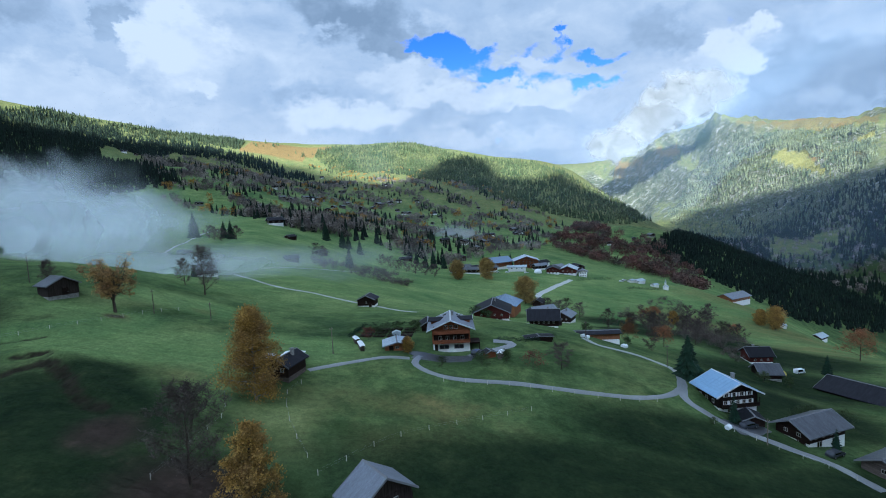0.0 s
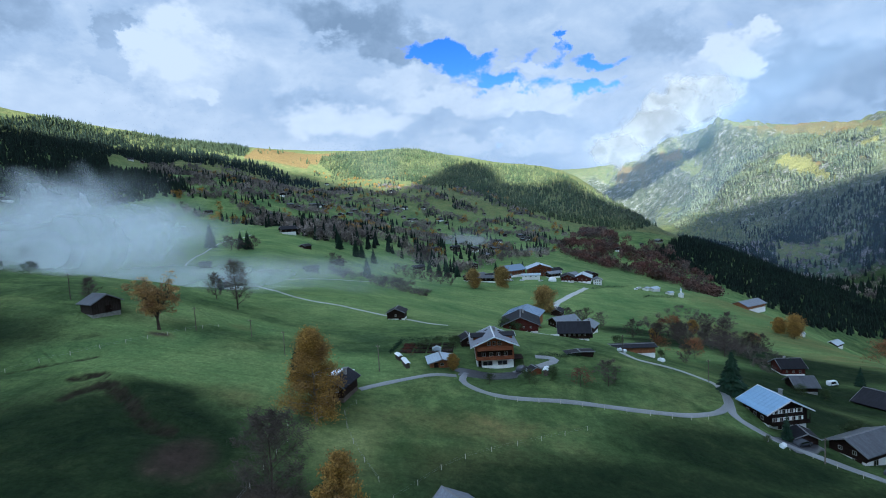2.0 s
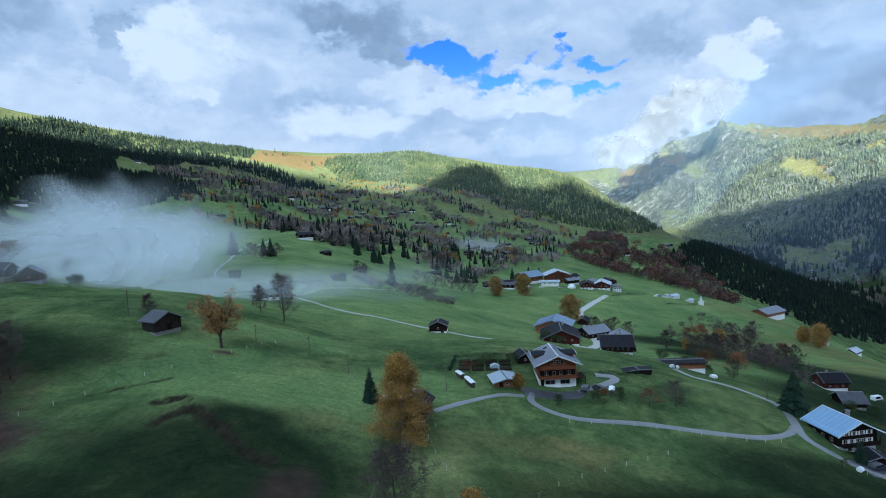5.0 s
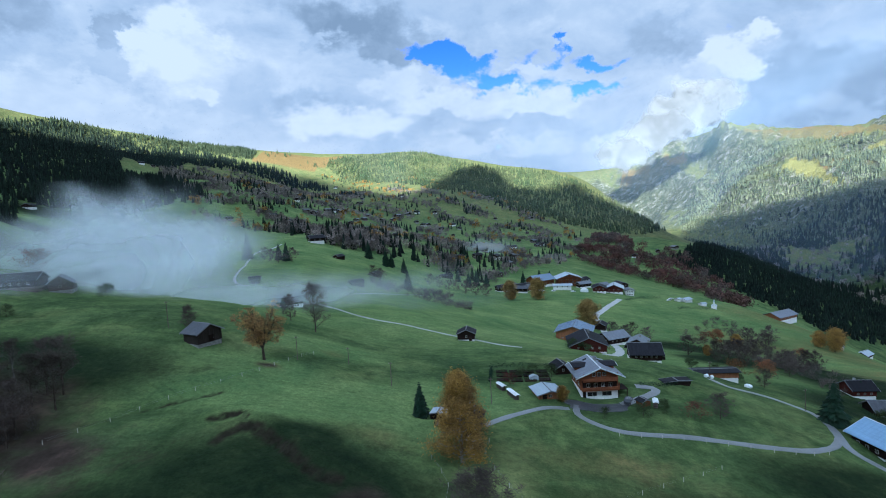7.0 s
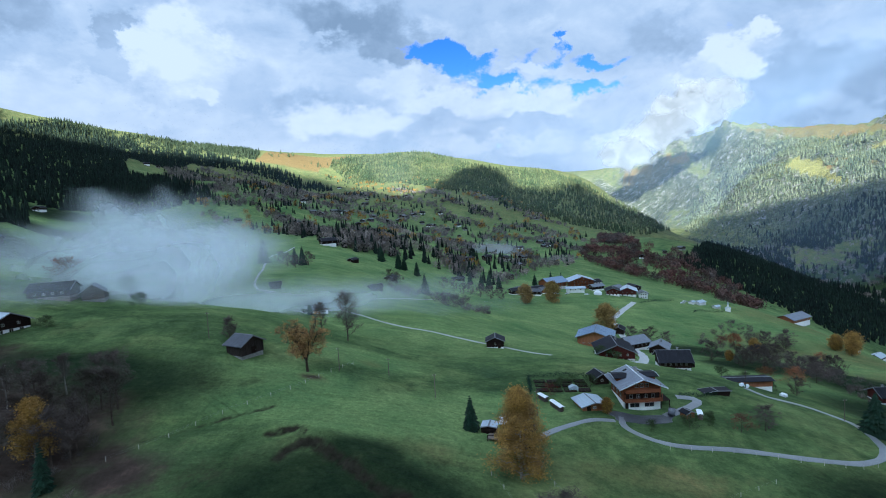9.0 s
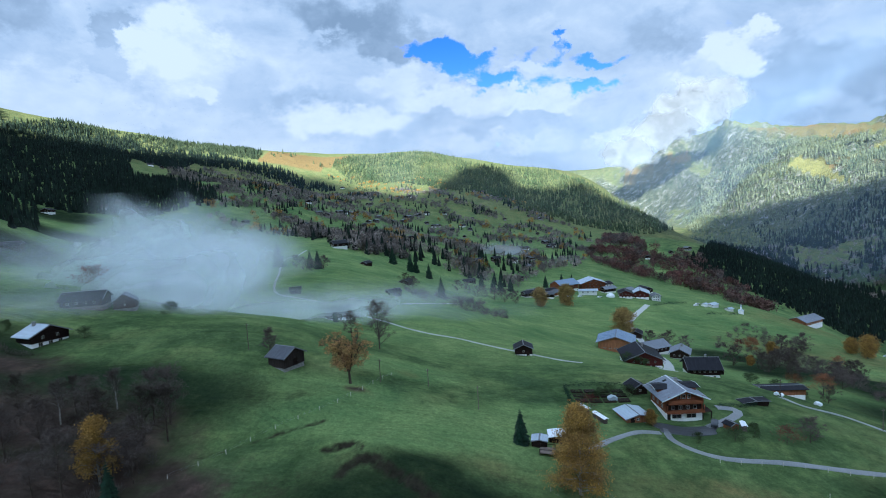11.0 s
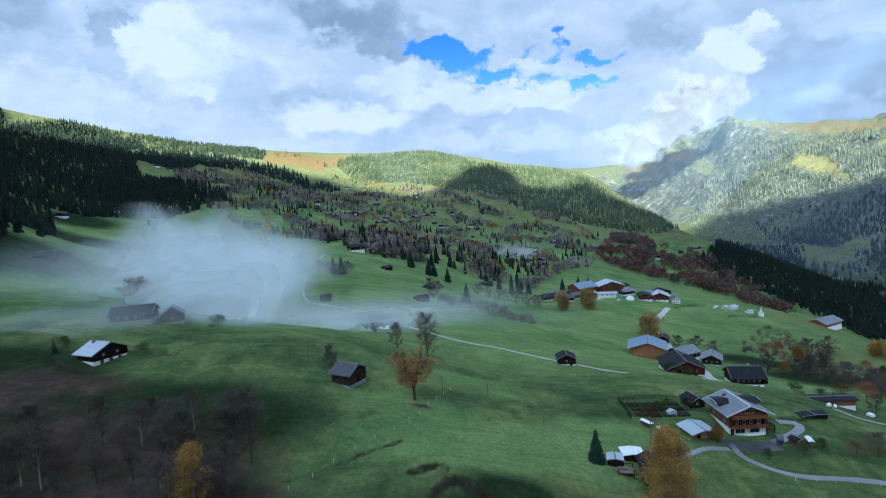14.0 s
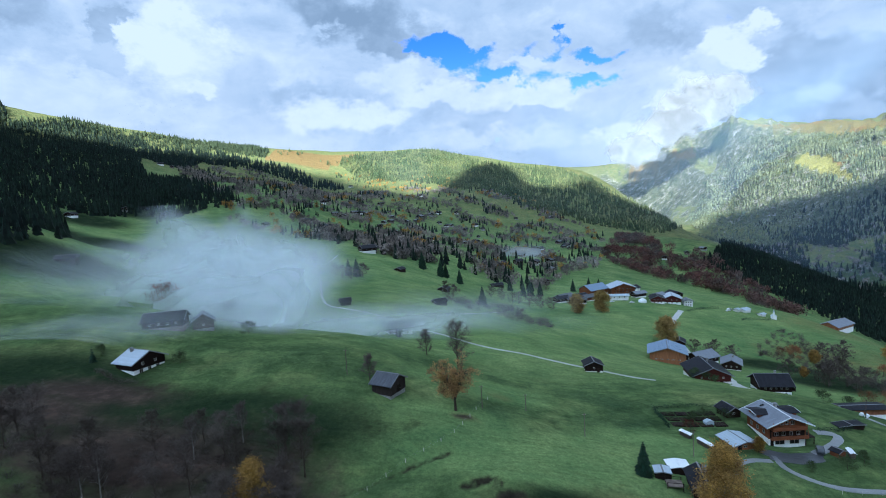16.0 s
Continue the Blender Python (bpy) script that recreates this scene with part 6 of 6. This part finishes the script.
# ---- drifting mist and the cloud caught on the range ----
def vapour(name, density, colour, scale, ragged, seed, core=0.0, fold_shade=0.0):
    """Thin vapour: densest in the middle of its bank, torn at the edges."""
    m = bpy.data.materials.new(name)
    m.use_nodes = True
    t = m.node_tree
    t.nodes.clear()

    def node(kind):
        return t.nodes.new(kind)

    def math2(op, a, b=0.0):
        n = node("ShaderNodeMath")
        n.operation = op
        for i, v in enumerate((a, b)):
            if isinstance(v, (int, float)):
                n.inputs[i].default_value = v
            else:
                t.links.new(v, n.inputs[i])
        return n.outputs[0]

    local, place = node("ShaderNodeTexCoord"), node("ShaderNodeNewGeometry")
    flat = node("ShaderNodeVectorMath")
    flat.operation = "MULTIPLY"
    flat.inputs[1].default_value = (1, 0, 1)
    t.links.new(local.outputs["Object"], flat.inputs[0])
    length = node("ShaderNodeVectorMath")
    length.operation = "LENGTH"
    t.links.new(flat.outputs[0], length.inputs[0])
    n = node("ShaderNodeTexNoise")
    n.noise_dimensions = "4D"
    n.inputs["Scale"].default_value, n.inputs["Detail"].default_value, n.inputs["W"].default_value = scale, 5, seed
    n.inputs["Roughness"].default_value, n.inputs["Distortion"].default_value = 0.5, 0.4
    t.links.new(place.outputs["Position"], n.inputs["Vector"])
    r = math2("ADD", length.outputs["Value"], math2("MULTIPLY", math2("SUBTRACT", n.outputs[0], 0.5), ragged))
    ramp = node("ShaderNodeMapRange")
    ramp.interpolation_type = "SMOOTHERSTEP"
    ramp.inputs["From Min"].default_value, ramp.inputs["From Max"].default_value = 0.85, core
    ramp.inputs["To Min"].default_value, ramp.inputs["To Max"].default_value = 0.0, density
    t.links.new(r, ramp.inputs["Value"])
    clear, soft, through_light, both, out = node("ShaderNodeBsdfTransparent"), node("ShaderNodeBsdfDiffuse"), node("ShaderNodeBsdfTranslucent"), node("ShaderNodeMixShader"), node("ShaderNodeMixShader")
    soft.inputs[0].default_value = through_light.inputs[0].default_value = (*colour, 1)
    if fold_shade:
        # shading of the cloud's hollows painted in grey, by noise
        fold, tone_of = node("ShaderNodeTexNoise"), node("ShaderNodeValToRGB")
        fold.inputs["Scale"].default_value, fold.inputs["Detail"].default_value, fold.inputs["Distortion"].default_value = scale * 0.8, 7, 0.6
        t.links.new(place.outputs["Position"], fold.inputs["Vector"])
        tone_of.color_ramp.elements[0].position, tone_of.color_ramp.elements[0].color = 0.4, (*(c * (1 - fold_shade) for c in colour), 1)
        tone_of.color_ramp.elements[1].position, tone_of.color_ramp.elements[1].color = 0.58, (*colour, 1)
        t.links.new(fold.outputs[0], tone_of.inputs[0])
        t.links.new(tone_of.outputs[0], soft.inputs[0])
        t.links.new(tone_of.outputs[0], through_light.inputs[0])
    both.inputs[0].default_value = 0.5
    t.links.new(soft.outputs[0], both.inputs[1])
    t.links.new(through_light.outputs[0], both.inputs[2])
    t.links.new(ramp.outputs[0], out.inputs[0])
    t.links.new(clear.outputs[0], out.inputs[1])
    t.links.new(both.outputs[0], out.inputs[2])
    end = node("ShaderNodeOutputMaterial")
    t.links.new(out.outputs[0], end.inputs[0])
    return m


scene.cycles.transparent_max_bounces = 96


def veils(name, rows, colour, scale, ragged, label, category, core=0.0, turn=0.0, fold_shade=0.0):
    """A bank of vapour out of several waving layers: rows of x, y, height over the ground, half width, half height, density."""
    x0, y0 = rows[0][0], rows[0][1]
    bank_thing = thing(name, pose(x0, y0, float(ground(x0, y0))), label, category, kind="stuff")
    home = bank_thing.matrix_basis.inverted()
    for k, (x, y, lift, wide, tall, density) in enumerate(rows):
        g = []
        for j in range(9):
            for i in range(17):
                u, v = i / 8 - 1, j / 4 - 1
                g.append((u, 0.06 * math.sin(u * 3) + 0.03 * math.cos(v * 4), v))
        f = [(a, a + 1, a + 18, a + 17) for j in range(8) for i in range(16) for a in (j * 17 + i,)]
        ob = mesh_object("veil", g, f, vapour("vapour", density, colour, scale, ragged, k * 0.7, core, fold_shade), True)
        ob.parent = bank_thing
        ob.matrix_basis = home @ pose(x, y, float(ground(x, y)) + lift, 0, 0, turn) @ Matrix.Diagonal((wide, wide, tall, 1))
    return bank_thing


MIST = (0.9, 0.95, 0.98)
rows_main = []
for k in range(18):
    f = k / 17
    rows_main.append((-200 - 46 * f, 184 + 136 * f, 3 + 6 * f, 74 + 40 * min(1, f * 2), 18 + 27 * min(1, f * 1.8), 0.31 + 0.05 * min(1, f * 2)))
veils("mist_bank", rows_main, MIST, 0.021, 2.1, "white mist drifting over the meadow", "mist")
veils("mist_bank", [(-135, 210, 3, 105, 12, 0.32), (-128, 224, 3, 108, 13, 0.32), (-120, 238, 4, 110, 15, 0.32), (-70, 255, 2, 110, 10, 0.15), (-100, 275, 3, 135, 12, 0.15), (-100, 292, 3, 140, 13, 0.14), (-95, 312, 4, 140, 15, 0.14)], MIST, 0.03, 1.0, "thin veil of mist low over the grass", "mist")
veils("mist_bank", [(-240, 420, 8, 45, 18, 0.3), (-215, 440, 10, 50, 16, 0.2)], MIST, 0.035, 1.2, "faint smoke-like mist before the trees", "mist")
veils("mist_bank", [(-5, 660, 4, 85, 17, 0.3), (15, 690, 6, 80, 20, 0.4), (110, 720, 8, 90, 12, 0.15)], MIST, 0.02, 1.2, "wisp of mist among bare trees", "mist")
veils("mist_bank", [(-262, 190, 3, 75, 10, 0.1), (-268, 205, 4, 75, 12, 0.1), (-278, 222, 5, 75, 14, 0.09), (-285, 240, 6, 80, 15, 0.08)], MIST, 0.025, 1.2, "low mist creeping along the slope", "mist")
veils("mist_bank", [(-225 + 16 * k, 158 + 11 * k, 2.5, 95 + 4 * k, 9 + k, 0.2) for k in range(6)], MIST, 0.03, 1.3, "ragged streaks of mist creeping over the grass", "mist")
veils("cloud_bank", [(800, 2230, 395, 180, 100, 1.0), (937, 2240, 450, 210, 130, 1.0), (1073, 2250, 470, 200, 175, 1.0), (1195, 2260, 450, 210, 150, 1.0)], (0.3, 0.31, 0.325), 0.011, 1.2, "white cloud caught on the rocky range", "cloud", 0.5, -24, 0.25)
# distance haze is put in as thin blue-tinted sheets across the view
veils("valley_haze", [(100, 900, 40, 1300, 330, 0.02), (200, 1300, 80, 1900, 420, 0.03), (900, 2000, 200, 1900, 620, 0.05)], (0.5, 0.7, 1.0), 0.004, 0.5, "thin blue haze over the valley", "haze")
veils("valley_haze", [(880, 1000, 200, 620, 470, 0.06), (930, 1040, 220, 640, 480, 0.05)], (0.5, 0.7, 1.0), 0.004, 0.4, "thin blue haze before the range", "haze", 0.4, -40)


# ---- poles, fences, wood stacks, garden, cars ----
def utility_pole(x, y, height=7.5, cross=True):
    t = thing("utility_pole", at(x, y), "weathered wooden utility pole on the meadow", "pole", "utility poles")
    bm = bmesh.new()
    bar(bm, (0, 0, -0.8), (0, 0, height), 0.14, 0.09, 8)
    part("pole", bm, M_TIMBER_GREY, t)
    if cross:
        bm = bmesh.new()
        box(bm, -0.5, 0.5, -0.05, 0.05, height - 0.6, height - 0.48)
        arm = part("crossarm", bm, M_TIMBER_GREY, t)
        for sx in (-0.42, 0.42):
            bm = bmesh.new()
            bar(bm, (sx, 0, height - 0.48), (sx, 0, height - 0.3), 0.05, 0.035, 6)
            part("insulator", bm, M_FRAME, arm)
    return t


for px_, py_, hh in ((-31.0, 124.6, 7.2), (-58.0, 131.5, 7.0), (-86.0, 139.0, 7.1), (-126.5, 145.0, 8.2), (68.7, 102.2, 6.0), (65.6, 143.1, 7.0), (-72.3, 144.5, 5.6), (46.0, 160.0, 6.0)):
    utility_pole(px_, py_, hh)


def fence(points, label, gap=5.5):
    """Thin pale posts with two wires between them."""
    line = spline(points, 0.5)
    t = thing("fence", at(points[0][0], points[0][1]), label, "fence", "meadow fences")
    home = t.matrix_basis.inverted()
    travelled, last, places_f = 0.0, None, []
    for p in line:
        if last is not None:
            travelled += (p - last).length
        if last is None or travelled >= gap:
            places_f.append((p.x, p.y, float(ground(p.x, p.y))))
            travelled = 0.0
        last = p
    bm = bmesh.new()
    box(bm, -0.045, 0.045, -0.045, 0.045, -0.4, 1.0)
    post = part("post", bm, M_FRAME, t)
    post.matrix_basis = home @ pose(*places_f[0])
    for q in places_f[1:]:
        again(post, t, home @ pose(*q, 0, 0, random.Random(q[0]).uniform(0, 90)))
    for h in (0.55, 0.95):
        bm = bmesh.new()
        rings = []
        for q in places_f:
            c = home @ Vector((q[0], q[1], q[2] + h))
            rings.append([bm.verts.new(c + Vector((0.008 * math.cos(k * 2.1), 0.008 * math.cos(k * 2.1 + 1), 0.01 * math.sin(k * 2.1)))) for k in range(3)])
        for ra, rb in zip(rings, rings[1:]):
            for k in range(3):
                bm.faces.new((ra[k], ra[(k + 1) % 3], rb[(k + 1) % 3], rb[k]))
        part("wire", bm, M_WIRE, t)
    return t


fence([(-122.5, 92.4), (-115.9, 97.7), (-108.5, 106.2), (-97.8, 116.7), (-95, 120.3), (-90.5, 130.3), (-83.3, 148.7)], "pale post-and-wire fence running up the meadow")
fence([(-46.1, 94.7), (-44.3, 90.9), (-42.8, 86.7), (-43.6, 77), (-44.2, 68.7), (-45.1, 63.4)], "pale post-and-wire fence below the birch", 4.5)
fence([(-33.5, 104.4), (-35, 99.5), (-31, 88), (-22.3, 74.1)], "pale post-and-wire fence along the farm meadow")
fence([(-22.3, 74.1), (-15.2, 83.4), (-11.8, 87), (2, 95), (18, 103)], "pale post-and-wire fence across the lower meadow", 6)
fence([(-2, 111.5), (10.9, 112.3), (21.8, 111.6), (33.9, 111.2), (43.7, 112), (52, 114.6)], "pale posts beside the lane", 5)
fence([(60.5, 108.5), (66.5, 104.4), (72.5, 98.5), (78.5, 93), (81, 88)], "pale posts beside the lane down the slope", 4)


def wood_stack(x, y, turn, length, label):
    """Split logs stacked in a row under a pale cover."""
    t = thing("wood_stack", at(x, y, turn), label, "firewood", "wood stacks")
    bm = bmesh.new()
    r = random.Random(int(length * 10))
    for row in range(6):
        for k in range(int(length / 0.28)):
            xa = -length / 2 + k * 0.28 + (0.14 if row % 2 else 0)
            s = r.uniform(0.11, 0.15)
            box(bm, xa - s, xa + s, -0.5 + r.uniform(-0.05, 0.05), 0.5 + r.uniform(-0.05, 0.05), row * 0.25, row * 0.25 + s * 1.8)
    tagged(part("firewood", bm, M_TIMBER_GREY, t), kind="stuff")
    bm = bmesh.new()
    prism(bm, [(-0.75, 1.5), (0, 1.78), (0.75, 1.5), (0.75, 1.44), (0, 1.72), (-0.75, 1.44)], -length / 2 - 0.2, length / 2 + 0.2)
    c = part("cover", bm, M_PVC, t, "white sheet cover")
    c.matrix_basis = pose(0, 0, 0, 0, 0, 90)
    return t


wood_stack(-24.5, 130.2, -72, 5.5, "long stack of firewood under a white sheet")
wood_stack(-27.0, 136.6, -66, 3.6, "stack of firewood under a white sheet")
wood_stack(13.5, 127.5, 70, 3.0, "short stack of firewood by the forecourt")

# terraced kitchen garden behind the chalet
def garden(x, y, turn):
    t = thing("kitchen_garden", at(x, y, turn), "dark terraced kitchen garden with rows of beds", "garden")
    home = t.matrix_basis.inverted()
    for j in range(3):
        for i in range(4):
            cx, cy = -6.3 + i * 4.2, -4.4 + j * 4.0
            q = t.matrix_basis @ Vector((cx, cy, 0))
            z = (home @ Vector((q.x, q.y, float(ground(q.x, q.y))))).z
            bm = bmesh.new()
            box(bm, cx - 1.8, cx + 1.8, cy - 1.3, cy + 1.3, z - 0.5, z + 0.28)
            bed = part("bed", bm, M_TIMBER_DARK, t)
            bm = bmesh.new()
            r = random.Random(j * 5 + i)
            for _ in range(46):
                leafy(bm, r, Vector((cx + r.uniform(-1.6, 1.6), cy + r.uniform(-1.1, 1.1), z + 0.4)), 3, 0.12, 0.14)
            tagged(part("planting", bm, M_LEAF_GREEN if (i + j) % 3 else M_TWIG, bed), kind="stuff")
    return t


garden(-19.0, 148.5, -4)
bm = bmesh.new()
box(bm, -1.3, 1.3, -0.8, 0.8, 0, 1.0)
prism(bm, [(-1.4, 1.0), (1.4, 1.0), (0, 1.6)], -0.85, 0.85)
green_house = thing("greenhouse", at(-16.2, 144.4, 5), "small pale greenhouse in the kitchen garden", "greenhouse")
part("glazing", bm, M_ROOF_PALE, green_house)


def hedge(points, height, label, mat=None, width=1.0):
    line = spline(points, 0.6)
    t = thing("hedge", at(points[0][0], points[0][1]), label, "hedge", "hedges")
    home = t.matrix_basis.inverted()
    bm = bmesh.new()
    r = random.Random(int(points[0][0]))
    for p in line:
        z = float(ground(p.x, p.y))
        for _ in range(3):
            leafy(bm, r, home @ Vector((p.x, p.y, z + r.uniform(0.1, height))), 16, width * 0.3, 0.12)
    part("foliage", bm, mat or M_LEAF_GREEN, t)
    return t


hedge([(-28, 157.5), (-18, 158), (-8.3, 156.8), (1.4, 153.6)], 1.4, "dark clipped hedge above the garden", M_SPRUCE)
hedge([(14, 140), (22, 141), (28, 144), (33, 149)], 1.2, "scrubby hedge behind the chalet", M_SPRUCE)
hedge([(-30, 141), (-29, 147), (-28, 156)], 1.2, "dark hedge beside the garden", M_SPRUCE)
hedge([(92, 116), (99, 122), (106, 127)], 1.6, "dark bushes behind the low farmhouse", M_SPRUCE, 1.6)
hedge([(9, 203), (11, 207), (12.5, 211)], 2.4, "dark bushes beside the red farmhouse", M_SPRUCE, 1.8)
hedge([(-200, 141), (-193, 137.5), (-186, 137)], 1.2, "low scrub below the misty chalet", M_TWIG, 1.8)
hedge([(150, 398), (160, 405), (172, 407), (184, 412)], 1.8, "dark hedge round the pale huts", M_SPRUCE, 1.6)
hedge([(112, 412), (124, 420), (138, 428), (150, 432)], 2.0, "dark hedge below the hamlet", M_SPRUCE, 2.0)

house("woodshed", 27.0, 144.6, 4, 8.0, 2.4, 0.1, 1.2, 0.25, 0.5, M_TIMBER_DARK, M_TIMBER_DARK, M_ROOF_DARK, "low dark open woodshed on the meadow", "shed", thick=0.1)
house("shed", -39.2, 116.6, -8, 4.6, 3.4, 0.1, 2.0, 0.3, 0.4, M_TIMBER_DARK, M_TIMBER_DARK, M_PVC, "dark shed with a flat white roof", "shed", thick=0.1, trim=M_PVC)
house("outbuilding", -44.6, 113.2, -14, 3.4, 3.0, 0.2, 1.9, 0.3, 0.3, M_TIMBER_DARK, M_TIMBER_DARK, M_ROOF_PALE, "small dark outbuilding with a pale blue roof", "shed", thick=0.08)
deck_thing = thing("timber_deck", at(-43.6, 109.0, -14), "raised dark timber deck beside the farm", "deck")
bm = bmesh.new()
box(bm, -1.8, 1.8, -1.5, 1.5, 0.9, 1.02)
part("floor", bm, M_TIMBER_GREY, deck_thing)
for sx in (-1.7, 1.7):
    for sy in (-1.4, 1.4):
        bm = bmesh.new()
        box(bm, sx - 0.08, sx + 0.08, sy - 0.08, sy + 0.08, -1, 1.9)
        part("post", bm, M_TIMBER_DARK, deck_thing)
bm = bmesh.new()
box(bm, -1.8, 1.8, -1.45, -1.38, 1.75, 1.85)
box(bm, -1.8, 1.8, 1.38, 1.45, 1.75, 1.85)
part("railing", bm, M_TIMBER_DARK, deck_thing)


def car(x, y, turn, paint, label, van=False):
    t = thing("car", at(x, y, turn, -0.14), label, "car", "parked cars")
    top = 1.95 if van else 1.42
    prof = [(-2.1, 0.35), (2.1, 0.35), (2.15, 0.75), (1.35 if not van else 1.9, 0.95), (0.75 if not van else 1.45, top), (-1.5 if not van else -2.0, top), (-2.1, 0.95)]
    bm = bmesh.new()
    prism(bm, prof, -0.85, 0.85)
    bmesh.ops.bevel(bm, geom=bm.edges[:], offset=0.07, segments=2, affect="EDGES")
    body = part("body", bm, paint, t)
    bm = bmesh.new()
    prism(bm, [(-1.35, 0.98), (1.1, 0.98), (0.66, top - 0.1), (-1.3, top - 0.1)], -0.865, 0.865)
    part("side_window", bm, M_GLASS, body)
    bm = bmesh.new()
    bar(bm, (0, -0.1, 0), (0, 0.1, 0), 0.33, 0.33, 14)
    first = part("wheel", bm, M_RUBBER, t)
    first.matrix_basis = pose(-1.3, -0.78, 0.33)
    wheels = [first] + [again(first, t, pose(wx, wy, 0.33)) for wx, wy in ((1.3, -0.78), (-1.3, 0.78), (1.3, 0.78))]
    bm = bmesh.new()
    bar(bm, (0, -0.11, 0), (0, 0.11, 0), 0.19, 0.19, 10)
    rim = part("rim", bm, M_WIRE, wheels[0])
    for w in wheels[1:]:
        again(rim, w)
    for wy in (-0.6, 0.6):
        bm = bmesh.new()
        box(bm, 2.08, 2.17, wy - 0.17, wy + 0.17, 0.62, 0.74)
        part("headlight", bm, M_FRAME, body)
    return t


M_CARYELLOW = material("yellow_car_paint", (0.6, 0.5, 0.08), 0.25, vary=0.03, bump=0.0, spec=0.5)
car(127.5, 181.5, 70, M_CARYELLOW, "small yellow car parked beside the barn")
car(121.5, 177.5, 80, M_CARWHITE, "white car parked beside the barn")
car(138.5, 187.5, 10, M_CARWHITE, "white van parked beside the barn", True)
car(7.2, 130.2, 60, M_CARDARK, "dark car parked beside the chalet")
car(69.5, 110.0, 15, M_CARDARK, "dark car on the wet parking place")
car(82.5, 100.8, 20, M_CARDARK, "dark car parked below the farmhouse")
for cx_, cy_ in ((46.5, 441), (56, 438), (72, 432), (160, 432), (155, 425)):
    car(cx_, cy_, 15, M_CARWHITE, "white car parked in the hamlet")


def bale(x, y, label="white wrapped hay bale on the grass"):
    t = thing("hay_bale", at(x, y, 30), label, "hay bale", "hay bales")
    bm = bmesh.new()
    bar(bm, (-0.6, 0, 0.55), (0.6, 0, 0.55), 0.6, 0.6, 16)
    bmesh.ops.bevel(bm, geom=bm.edges[:], offset=0.05, segments=1, affect="EDGES")
    part("wrapping", bm, M_PVC, t)


for bx, by in ((45.2, 160.8), (46.6, 160.2), (58.6, 160.4), (59.8, 161.2), (59.2, 159.6), (62.9, 107.0)):
    bale(bx, by)
